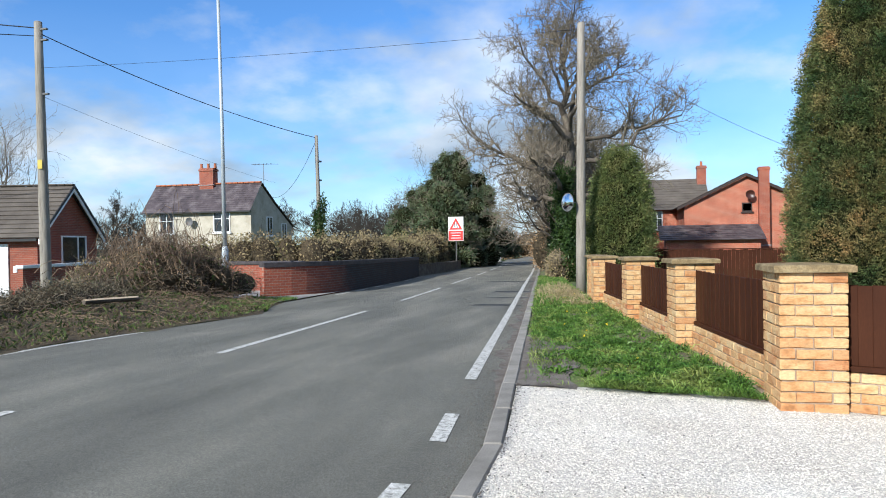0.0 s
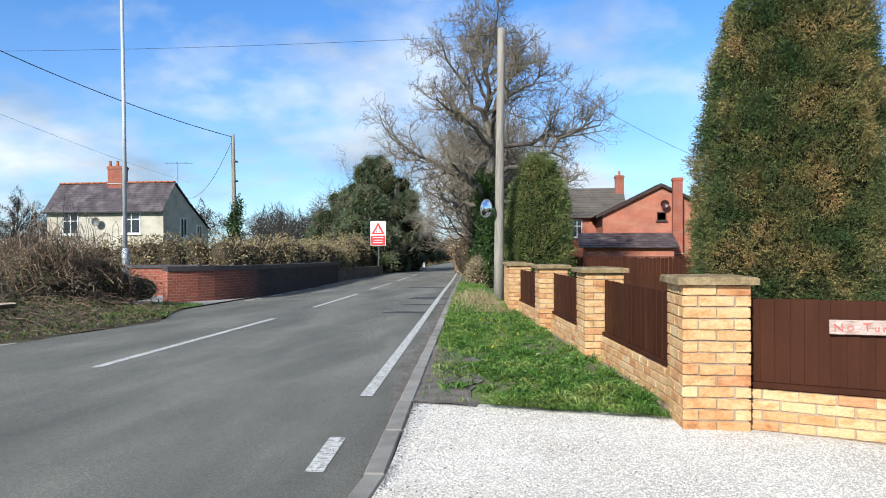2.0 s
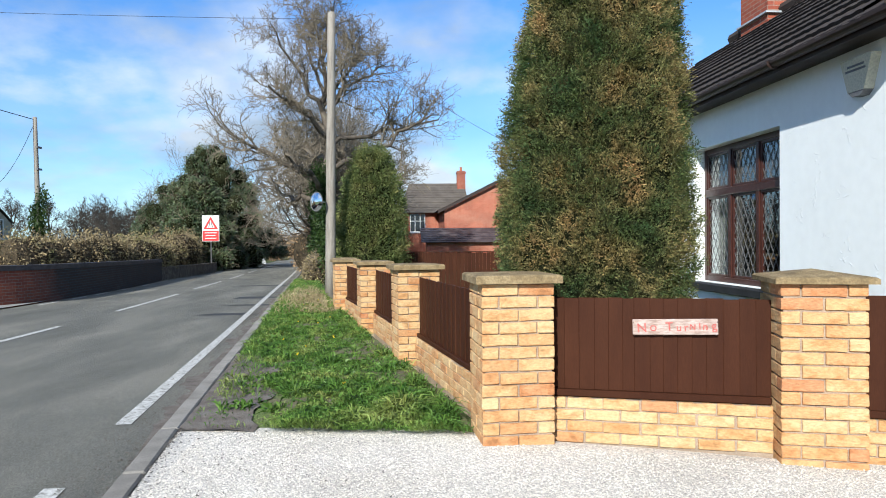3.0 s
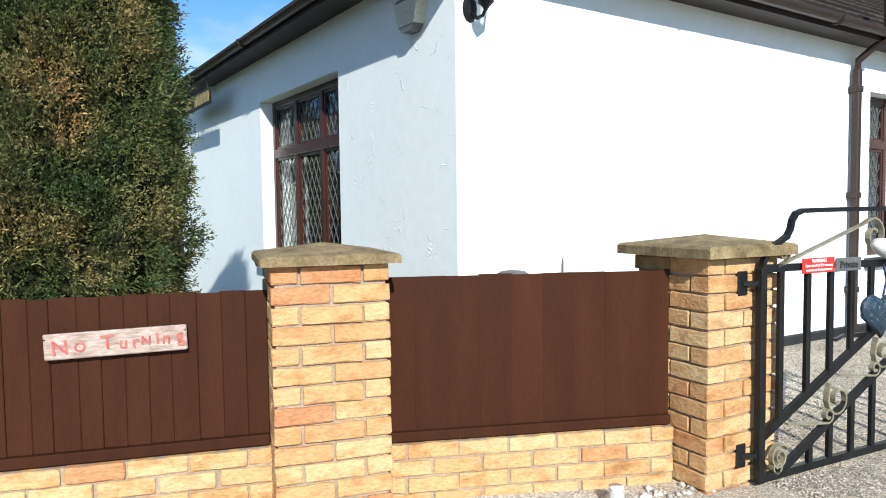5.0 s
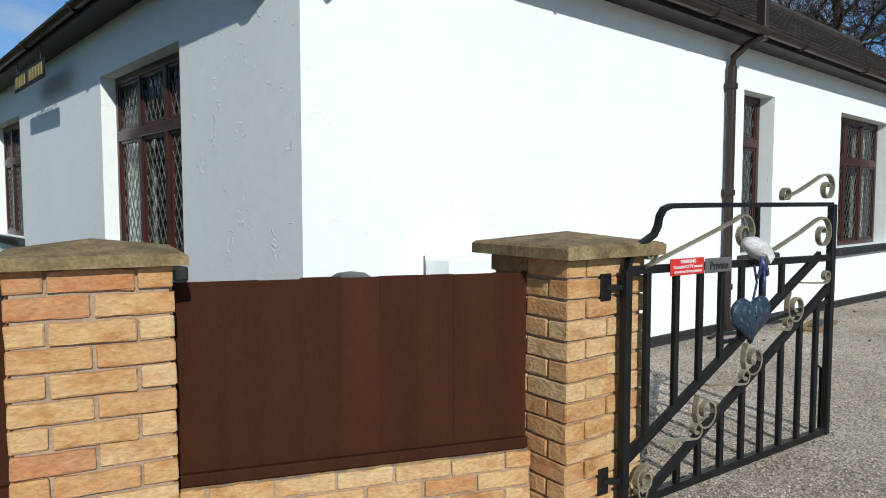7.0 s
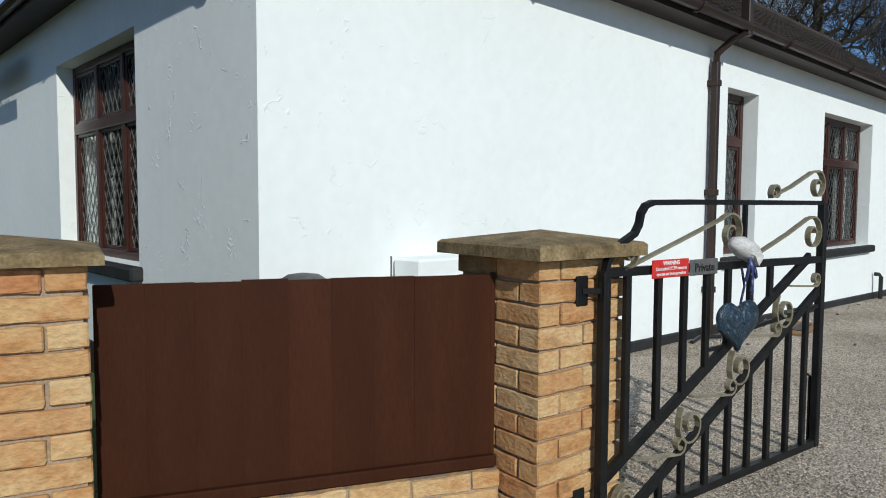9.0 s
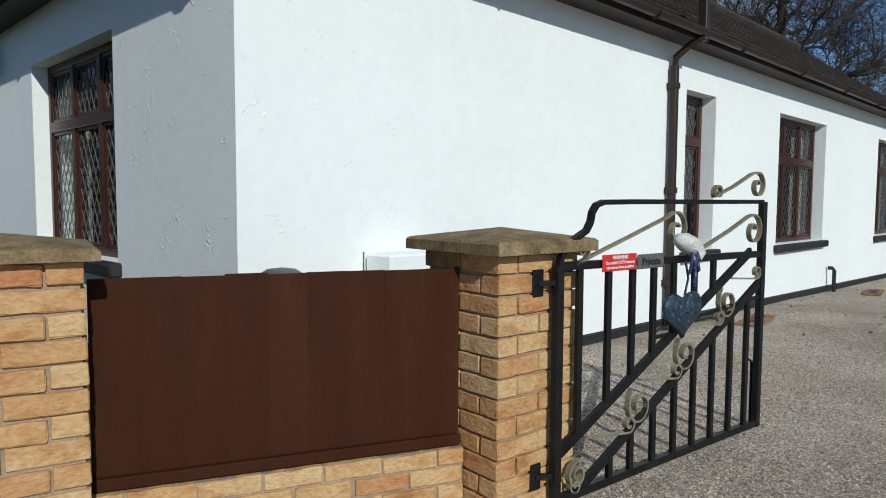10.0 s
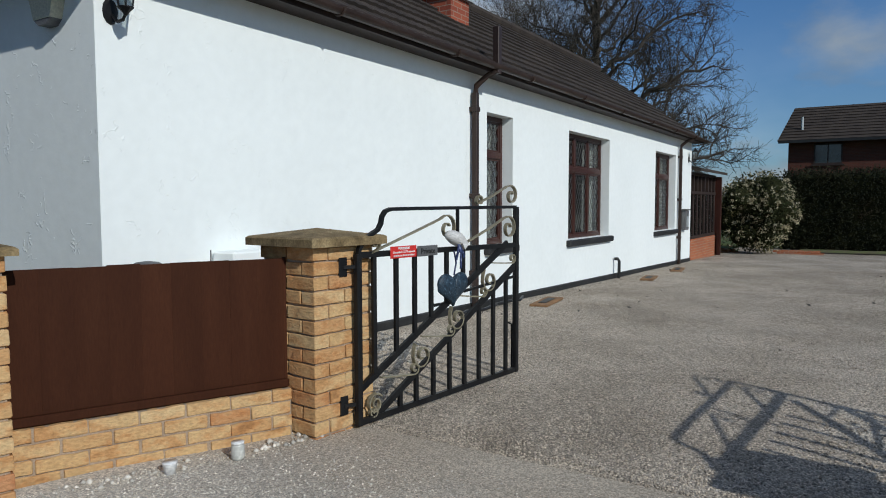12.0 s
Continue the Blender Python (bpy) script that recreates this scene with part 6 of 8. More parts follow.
an = Build().tube([(-29.68, 39.6, 5.7), (-29.68, 39.6, 7.3)], 0.02, 5).tube([(-30.6, 39.6, 7.27), (-28.5, 39.6, 7.2)], 0.014, 5)
for k in range(6):
    an.tube([(-30.5 + k * 0.3, 39.3, 7.25), (-30.5 + k * 0.3, 39.9, 7.25)], 0.008, 4)
an.ob("aerial", M_grey, h2)

# red brick house behind the fence
M_warmbrick = brick_mat("warm_red_brickwork", (0.44, 0.135, 0.078), (0.34, 0.095, 0.055), (0.42, 0.30, 0.22))
h3 = thing("brick_house", Matrix(), "red brick gabled house with an external chimney", "house")
Build().prism([(-0.1, -1.2), (7.9, -1.2), (7.9, 3.6), (3.9, 5.58), (-0.1, 3.6)], 45, 55).ob("wall", M_warmbrick, h3, mend=True)
for s in (-1, 1):
    tile_rows(Build(), (3.9 + s * 4.5, 44.7, 3.5), (3.9 + s * 4.5, 55, 3.5), (3.9, 44.7, 5.74), (3.9, 55, 5.74), 11).ob("roof", M_tile, h3)
for s in (-1, 1):
    Build().add([(3.9, 44.66, 5.72), (3.9, 44.66, 5.54), (3.9 + s * 4.5, 44.66, 3.3), (3.9 + s * 4.5, 44.66, 3.5), (3.9, 44.72, 5.72), (3.9, 44.72, 5.54), (3.9 + s * 4.5, 44.72, 3.3), (3.9 + s * 4.5, 44.72, 3.5)],
                [(0, 1, 2, 3), (7, 6, 5, 4), (0, 3, 7, 4), (1, 5, 6, 2)]).ob("bargeboard", M_fascia, h3)
chimney(5.0, 44.75, -1.0, 6.1, 0.66, 0.5, h3, 0)
far_window(h3, pose(3.65, 44.98, 3.1), 0.65, 0.62, 1, M_fascia)
rows = []
for s in (0.05, 0.4, 0.75, 1.0):
    rows.append([(4.12 + 0.30 * s * math.cos(a), 44.6 - 0.1 * s * s, 4.25 + 0.30 * s * math.sin(a)) for a in np.linspace(0, 2 * math.pi, 17)])
Build().grid(rows).ob("satellite_dish", M_frame, h3, smooth=True)
Build().box(-1.5, 42.6, -1.2, 4.4, 44.98, 1.25).ob("outhouse_wall", M_warmbrick, h3)
b = tile_rows(Build(), (-1.9, 42.2, 1.2), (4.7, 42.2, 1.2), (-1.9, 44.98, 2.25), (4.7, 44.98, 2.25), 8, 0.04)
b.ob("outhouse_roof", M_slate, h3)
h4 = thing("brick_house", Matrix(), "red brick house with a weathered grey roof and tall chimney", "house")
Build().prism([(-3.0, -1.2), (4.0, -1.2), (4.0, 3.8), (-3.0, 3.8)], 51.5, 58).ob("wall", M_warmbrick, h4, mend=True)
b = tile_rows(Build(), (-3.4, 51.0, 3.6), (2.4, 51.0, 3.6), (-2.4, 55, 6.3), (2.4, 55, 6.3), 12)
b.ob("roof", M_greytile, h4)
chimney(2.05, 54.5, 3.6, 7.3, 0.7, 0.7, h4, 1)
far_window(h4, pose(-2.45, 51.47, 2.05), 1.25, 1.5, 3, transom=0.6)
bf = thing("far_fence", pose(-3.5, 15.6, -0.22, 0, 0, -1), "brown stained board fence at the garden's end", "fence")
for k in range(92):
    o = Build().box(0, 0, 0, 0.108, 0.018, 1.17 + 0.006 * (k % 3), 0.003).ob("board", M_wood, bf)
    o.matrix_local = pose(k * 0.112, 0.002 * (k % 2), 0)
Build().box(0, -0.03, 1.185, 10.3, 0.05, 1.215).ob("capping_rail", M_wood, bf)

# brown roofed house beyond the drive
h5 = thing("brown_house", Matrix(), "dark brick house with a brown tiled roof behind the hedge", "house")
M_darkbrick = brick_mat("dark_brown_brickwork", (0.10, 0.03, 0.018), (0.075, 0.022, 0.014), (0.08, 0.055, 0.045))
Build().box(40.0, -15, -1.0, 48, 0.05, 4.72).ob("wall", M_darkbrick, h5)
b = tile_rows(Build(), (39.4, 0.55, 4.62), (39.4, -15.5, 4.62), (43.4, 0.1, 6.85), (43.4, -15.5, 6.85), 12, 0.05)
b.ob("roof", M_tile, h5)
b = Build()
tile_rows(b, (48.4, 0.55, 4.62), (48.4, -15.5, 4.62), (43.4, 0.1, 6.85), (43.4, -15.5, 6.85), 10)
b.ob("roof", M_tile, h5)
Build().add([(40, 0.06, 4.6), (48, 0.06, 4.6), (43.4, 0.06, 6.8), (40, 0.0, 4.6), (48, 0.0, 4.6), (43.4, 0.0, 6.8)], [(0, 1, 2), (5, 4, 3)]).ob("gable", M_darkbrick, h5)
Build().box(39.3, -15.5, 4.5, 39.42, 0.5, 4.64).ob("gutter", M_black, h5)
far_window(h5, pose(39.97, -1.2, 3.35, 0, 0, -90), 1.35, 1.1, 2, M_fascia)
Build().tube([(40.6, -0.55, 5.1), (40.6, -0.55, 6.0)], 0.07, 8).ob("flue", M_steel, h5)

# road sign on the far verge
rs = thing("road_sign", pose(-15.13, 39.0, float(gz(-15, 39)) + 0.2), "red and white road narrows sign on a post", "road sign")
Build().tube([(0, 0.06, -0.3), (0, 0.06, 3.2)], 0.04, 8).ob("post", M_grey, rs)
Build().box(-0.52, -0.02, 1.75, 0.52, 0.02, 3.36, 0.01).ob("board", M_white, rs)
Build().box(-0.49, -0.027, 1.78, 0.49, -0.0205, 2.42).ob("panel", M_redsign, rs)
for k, w in enumerate((0.36, 0.30, 0.34)):
    Build().box(-w, -0.032, 2.28 - k * 0.17 - 0.02, w, -0.0275, 2.28 - k * 0.17 + 0.02).ob("writing_bar", M_white, rs)
tr = [(-0.46, 2.5), (0.46, 2.5), (0.0, 3.3)]
Build().prism(tr, -0.027, -0.0205).ob("triangle", M_redsign, rs, mend=True)
Build().prism([(-0.25, 2.605), (0.25, 2.605), (0.0, 3.05)], -0.032, -0.0275).ob("triangle_field", M_white, rs, mend=True)
for s in (-1, 1):
    Build().prism([(s * 0.16, 2.62), (s * 0.11, 2.62), (s * 0.04, 2.78), (s * 0.04, 2.95), (s * 0.09, 2.95), (s * 0.09, 2.80)], -0.037, -0.0325).ob("symbol", M_black, rs, mend=True)
mp = thing("marker_post", pose(-17.6, 70, float(gz(-17, 70))), "white marker post by the road", "post")
Build().box(-0.2, -0.1, 0, 0.2, 0.1, 1.1, 0.02).ob("post", M_white, mp)

# ---- trees without leaves ----
def branches(seed, height, trunk_r, fork, spread, kids=(6, 5, 5, 4), wander=0.28, droop=0.0, clear=0.3, limb=0.62):
    """Limbs and twigs of a bare tree: lists of (p0, p1, r0, r1) for thick and thin wood."""
    rng = random.Random(seed)
    thick, thin = [], []

    def rv(s):
        return Vector((rng.gauss(0, s), rng.gauss(0, s), rng.gauss(0, s)))

    def grow(p, d, length, r, lvl):
        n = 6 if lvl < 3 else 4 if lvl < 4 else 3
        pts, ds = [p], [d]
        for k in range(n):
            d = (d + rv(wander if lvl else 0.06) + Vector((0, 0, 0.07 - droop * lvl))).normalized()
            p = p + d * length / n
            pts.append(p)
            ds.append(d)
        out = thick if lvl < 3 else thin
        for k in range(n):
            out.append((pts[k], pts[k + 1], r * (1 - 0.62 * k / n), r * (1 - 0.62 * (k + 1) / n)))
        if lvl >= len(kids):
            return
        m = kids[lvl]
        for k in range(m):
            u = (clear + (1 - clear) * (k + rng.random()) / m) if lvl else fork + (1 - fork) * (k + rng.random() * 0.8) / m
            i = min(int(u * n), n - 1)
            q = pts[i].lerp(pts[i + 1], u * n - i)
            a = rng.uniform(0.5, 1.15) if lvl else rng.uniform(0.55, 1.1)
            axis = ds[i].cross(rv(1)).normalized()
            c = (Matrix.Rotation(a, 3, axis) @ ds[i]).normalized()
            if lvl == 0:
                az = 2 * math.pi * (k / m) * 2.4 + rng.uniform(-0.5, 0.5)
                tilt = spread * (1 - 0.55 * k / m) + rng.uniform(-0.12, 0.12)
                c = Vector((math.cos(az) * math.sin(tilt), math.sin(az) * math.sin(tilt), math.cos(tilt)))
            grow(q, c, length * ((limb if lvl == 0 else 0.55) * rng.uniform(0.75, 1.15)), r * (1 - 0.6 * u) * (0.72 if lvl == 0 else 0.62), lvl + 1)
        grow(pts[-1], ds[-1], length * 0.6, r * 0.40, lvl + 1)

    grow(Vector((0, 0, -0.1)), Vector((0, 0, 1)), height * 0.58, trunk_r, 0)
    return thick, thin


def oak_branches(seed, top, trunk_r, prof, limbs, low, lean=(0, 0), kids=(9, 7, 5), gnarl=0.2, sag=0.25):
    """A spreading old oak: limbs leave the trunk and reach out to the outline prof, a list of (height, radius)."""
    rng = random.Random(seed)
    thick, thin = [], []
    hz, hr = zip(*prof)

    def rv(s):
        return Vector((rng.gauss(0, s), rng.gauss(0, s), rng.gauss(0, s)))

    def chain(pts, r0, r1, lvl):
        n = len(pts) - 1
        for k in range(n):
            (thick if lvl < 2 else thin).append((pts[k], pts[k + 1], r0 + (r1 - r0) * k / n, r0 + (r1 - r0) * (k + 1) / n))

    def shoot(p, d, length, r, lvl):
        n = 5 if lvl < 3 else 3
        pts, ds = [p], [d]
        for k in range(n):
            d = (d + rv(gnarl * (1.5 if lvl > 1 else 1.2)) + Vector((0, 0, 0.05))).normalized()
            p = p + d * length / n
            pts.append(p)
            ds.append(d)
        chain(pts, r, r * 0.35, lvl)
        if lvl < 1 + len(kids):
            sprout(pts, ds, length, r, lvl)

    def sprout(pts, ds, length, r, lvl):
        m, n = kids[lvl - 1], len(pts) - 1
        for k in range(m):
            u = (0.34 if lvl == 1 else 0.15) + (0.66 if lvl == 1 else 0.85) * (k + rng.random()) / m
            i = min(int(u * n), n - 1)
            q = pts[i].lerp(pts[i + 1], u * n - i)
            c = (Matrix.Rotation(rng.uniform(0.5, 1.2), 3, ds[i].cross(rv(1)).normalized()) @ ds[i]).normalized()
            c = (c + Vector((0, 0, 0.22))).normalized()
            shoot(q, c, length * (0.58 - 0.2 * u if lvl == 1 else 0.5) * rng.uniform(0.6, 1.15), r * (0.62 - 0.35 * u), lvl + 1)

    n = 12
    stem = [Vector((lean[0] * (k / n) ** 1.5, lean[1] * (k / n) ** 1.5, top * 0.93 * k / n)) + (rv(0.16) if k > 3 else Vector()) for k in range(n + 1)]
    rad = [trunk_r * (1 - 0.93 * (k / n) ** 0.8) for k in range(n + 1)]
    for k in range(n):
        thick.append((stem[k], stem[k + 1], rad[k], rad[k + 1]))
    sprout(stem[8:], [Vector((0, 0, 1))] * 5, top * 0.35, rad[8] * 0.9, 1)
    for k in range(limbs):
        f = (k + 0.5 * rng.random()) / limbs
        h0 = low + (0.80 * top - low) * f ** 1.15
        i = min(int(h0 / (top * 0.93) * n), n - 1)
        p = stem[i].lerp(stem[i + 1], h0 / (top * 0.93) * n - i)
        az = 2.39996 * k + rng.uniform(-0.35, 0.35)
        zt = h0 + (0.10 + 0.20 * f) * top * rng.uniform(0.6, 1.2)
        rt_ = float(np.interp(zt, hz, hr)) * rng.uniform(0.80, 1.04)
        e = Vector((lean[0] * 0.5 + rt_ * math.cos(az), lean[1] * 0.5 + rt_ * math.sin(az), zt))
        ln_ = (e - p).length
        bow = Vector((0, 0, (1 - f) * -sag * ln_ * 0.35 + f * 0.1 * ln_))
        pts = []
        m = 9
        off = Vector()
        for j in range(m + 1):
            u = j / m
            if 0 < j < m:
                off = off * 0.6 + rv(gnarl * ln_ * 0.11)
            pts.append(p.lerp(e, u) + bow * (4 * u * (1 - u)) + off * (1.0 if 0 < j else 0.0))
        ds = [(pts[min(j + 1, m)] - pts[max(j - 1, 0)]).normalized() for j in range(m + 1)]
        r = trunk_r * (0.40 - 0.26 * f) * rng.uniform(0.85, 1.15)
        chain(pts, r, r * 0.25, 1)
        sprout(pts, ds, ln_, r, 1)
    return thick, thin


def wood(segs, n):
    b = Build()
    v, f = b.v, b.f
    for p, q, r0, r1 in segs:
        d = (q - p).normalized()
        a = d.orthogonal().normalized()
        c = d.cross(a)
        o = len(v)
        for e, r in ((p - d * r0 * 0.3, r0), (q, r1)):
            for k in range(n):
                t = 2 * math.pi * k / n
                v.append(e + a * (r * math.cos(t)) + c * (r * math.sin(t)))
        f += [(o + k, o + (k + 1) % n, o + n + (k + 1) % n, o + n + k) for k in range(n)]
    return b


def bare_tree(m, seed, height, trunk_r, label, group="", twig_r=0.010, dark=False, **kw):
    t = thing("bare_tree", m, label, "tree", group)
    thick, thin = oak_branches(seed, height, trunk_r, **kw) if "prof" in kw else branches(seed, height, trunk_r, **kw)
    slim = 1.0 if "prof" in kw else 0.7
    wood([(p, q, max(a * slim, 0.014), max(c * slim, 0.011)) for p, q, a, c in thick], 6).ob("trunk", M_darkbark if dark else M_bark, t, smooth=True)
    wood([(p, q, max(a * 0.8, twig_r), max(c * 0.8, twig_r * 0.8)) for p, q, a, c in thin], 3).ob("crown", M_oaktwig if dark else M_twig, t)
    return t


oak = bare_tree(pose(-6.7, 26.0, -0.45), 7, 12.5, 0.42, "large bare oak tree beside the road", twig_r=0.0075, prof=[(3, 2.2), (4.5, 3.9), (6, 4.9), (7.2, 4.8), (9, 3.5), (11, 2.3), (12.5, 1.1), (13.4, 0.4)], limbs=19, low=3.4, kids=(10, 9, 9), sag=0.14, gnarl=0.25)
big = bare_tree(pose(40.5, 11.2, -0.6), 12, 17.5, 0.66, "large bare oak tree behind the bungalow", twig_r=0.009, prof=[(2, 6.0), (5, 8.0), (9, 8.4), (13, 7.2), (16, 4.2), (18, 0.8)], limbs=34, low=2.2, kids=(10, 10, 10), dark=True, sag=0.06, gnarl=0.22)
thin_a = bare_tree(pose(-9.2, 44, -0.7), 21, 11, 0.2, "slender bare tree by the road", "roadside trees", twig_r=0.008, fork=0.2, spread=0.75, kids=(9, 5, 4, 3), wander=0.2)
thin_b = bare_tree(pose(-8.4, 36, -0.6), 22, 9, 0.16, "slender bare tree by the road", "roadside trees", twig_r=0.008, fork=0.12, spread=0.85, kids=(10, 5, 4, 3), wander=0.22)
rng = random.Random(8)
for k in range(26):
    y = 40 + k * 4.2 + rng.uniform(-1, 1)
    side = -1 if k % 2 else 1
    x = float(centre_x(min(y, 130))) + (4.2 + rng.uniform(0.2, 2.6)) * side - (0.8 if side < 0 else 0)
    if side < 0 and y < 52:
        continue
    copy_thing((thin_a, thin_b)[rng.randrange(2)], pose(x, y, float(gz(x, y)) - 0.05, 0, 0, rng.uniform(0, 360)) @ Matrix.Scale(1.0, 4))
for k in range(9):
    y, x = 30 + 2.1 * k, -7.2 - 0.12 * k + rng.uniform(-0.2, 1.8)
    copy_thing(thin_b, pose(x, y, float(gz(x, y)) - 0.05, 0, 0, rng.uniform(0, 360)))
far_tree = bare_tree(pose(-95, 118, -2.0), 31, 10.5, 0.3, "distant bare field tree", "distant field trees", twig_r=0.024, dark=True, fork=0.22, spread=1.2, kids=(9, 5, 5, 3), wander=0.26)
for k in range(30):
    x = -150 + k * 4.0 + rng.uniform(-2, 2)
    y = 105 + rng.uniform(-12, 30)
    c = copy_thing(far_tree, pose(x, y, float(gz(x, y)) - 0.3, 0, 0, rng.uniform(0, 360)))
    c.scale = [rng.uniform(0.62, 1.0)] * 3
round_tree = bare_tree(pose(-65.0, 66.9, -2.0), 35, 9.2, 0.32, "distant bare field tree with a rounded crown", "distant field trees", twig_r=0.012, dark=True, prof=[(1.2, 2.6), (3, 3.7), (5.5, 3.7), (7.5, 2.6), (8.8, 1.2), (9.2, 0.3)], limbs=20, low=1.3, kids=(7, 6, 5), sag=0.05, gnarl=0.25)
for x, y, k in ((-68.5, 70.5, 0.86), (-47.8, 78.3, 0.95), (-44.6, 80.0, 0.92), (-41.4, 81.4, 0.88), (-39.0, 82.3, 0.92), (-36.4, 83.2, 0.84), (-52, 76, 0.7)):
    c = copy_thing(round_tree, pose(x, y, float(gz(x, y)) - 0.2, 0, 0, x * 37))
    c.scale = [k] * 3
for x, y, k in ((-24.5, 60, 0.6), (-29, 62, 0.7), (-33, 70, 0.7), (60, -6, 0.75), (64, -11, 0.7), (70, -2, 0.65), (47, 20, 1.05)):
    c = copy_thing(far_tree, pose(x, y, float(gz(x, y)) - 0.2, 0, 0, x * 37))
    c.scale = [k] * 3
for x, y, k in ((-41.0, 27.8, 0.95), (-46, 30.5, 0.9)):
    c = copy_thing(thin_a, pose(x, y, float(gz(x, y)) - 0.1, 0, 0, x * 37))
    c.scale = [k] * 3


# ---- foliage ----
def clusters(rng, centres, ways, per, length, width, spread, jitter):
    """Sprays of blades: per blades round each centre, fanned about its way."""
    p = np.repeat(centres, per, 0) + rng.normal(size=(len(centres) * per, 3)) * jitter
    d = unit(np.repeat(unit(ways), per, 0) + rng.normal(size=(len(centres) * per, 3)) * spread)
    n = len(p)
    return p, d, length * rng.uniform(0.6, 1.25, n), width * rng.uniform(0.7, 1.2, n)


def column_conifer(x, y, base, prof, label, seed, count, per, leaf, ry=1.0, turn=0.0, square=0.0, lean=0.0, leaves=M_thuja):
    """A clipped conifer: prof is a list of (height, radius)."""
    t = thing("conifer", pose(x, y, base, 0, 0, turn), label, "conifer", "clipped garden conifers")
    rng = np.random.default_rng(seed)
    hz, hr = zip(*prof)

    def radius(z, a):
        r = np.interp(z, hz, hr)
        r = r * (1 + square * (np.maximum(np.abs(np.cos(a)), np.abs(np.sin(a))) ** -1 - 1))
        lump = np.sin(3 * a + z * 2.1) * 0.03 + np.sin(7 * a - z * 4.3) * 0.025 + np.sin(11 * a + 9 * z) * 0.02
        return r * (1 + lump)

    # core sheet within the sprays, coloured dark in place of inner shade
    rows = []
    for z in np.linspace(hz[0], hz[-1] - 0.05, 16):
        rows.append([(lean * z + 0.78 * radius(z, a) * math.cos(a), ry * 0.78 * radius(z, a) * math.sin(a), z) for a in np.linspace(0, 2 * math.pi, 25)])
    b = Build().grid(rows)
    b.ob("dark_core", M_thuja_in, t)
    Build().tube([(0, 0, -0.1), (0, 0, hz[0] + 0.5)], 0.09, 8).ob("trunk", M_bark, t)
    w = np.array(hr[:-1]) * np.diff(hz)
    z = np.interp(rng.random(count), np.r_[0, np.cumsum(w) / w.sum()], hz)
    a = rng.uniform(0, 2 * np.pi, count)
    dip = np.array([noise.noise((math.cos(q) * 4.5, math.sin(q) * 4.5, h * 5.0 + seed)) for q, h in zip(a, z)])
    r = radius(z, a) * (0.925 + 0.20 * dip - 0.15 * rng.random(count) ** 1.5)
    c = np.stack([lean * z + r * np.cos(a), ry * r * np.sin(a), z], 1)
    low = np.clip((hz[0] + 0.55 - z) / 0.4, 0, 1)
    axis = unit(np.stack([np.cos(a), ry * np.sin(a), 0.75 - 1.5 * low], 1) + rng.normal(size=(count, 3)) * 0.42)
    flat_ = unit(np.cross(axis, rng.normal(size=(count, 3))))
    # each spray is a flat fan of scale leaves along its axis
    u, q = rng.random((count, per)), rng.normal(size=(count, per)) * 0.5
    size = leaf * 3.6 * rng.uniform(0.7, 1.35, count)
    p = c[:, None] + axis[:, None] * (u * size[:, None])[..., None] + flat_[:, None] * (q * (0.25 + 0.75 * u) * size[:, None] * 0.55)[..., None]
    d = unit(axis[:, None] + flat_[:, None] * (q * 1.3)[..., None] + rng.normal(size=(count, per, 3)) * 0.22).reshape(-1, 3)
    p = p.reshape(-1, 3)
    ln, wd = leaf * rng.uniform(0.6, 1.25, len(p)), leaf * 0.36 * rng.uniform(0.7, 1.2, len(p))
    blades("foliage", p, d, ln, wd, leaves, t, rng, 0.12)
    return t


column_conifer(-2.32, 0.36, 0.0, [(0.60, 0.56), (0.85, 0.72), (1.4, 0.71), (2.2, 0.65), (2.9, 0.58), (3.25, 0.49), (3.42, 0.15)], "tall clipped conifer browning in patches behind the fence", 3, 26000, 16, 0.021, 0.94, -12, 0.38, 0.035)
column_conifer(-4.40, 15.0, -0.2, [(0.3, 0.8), (1.2, 0.90), (2.2, 0.86), (3.2, 0.66), (3.9, 0.35), (4.15, 0.05)], "smaller clipped conifer behind the brick wall", 4, 5200, 12, 0.07, leaves=M_thuja_green)


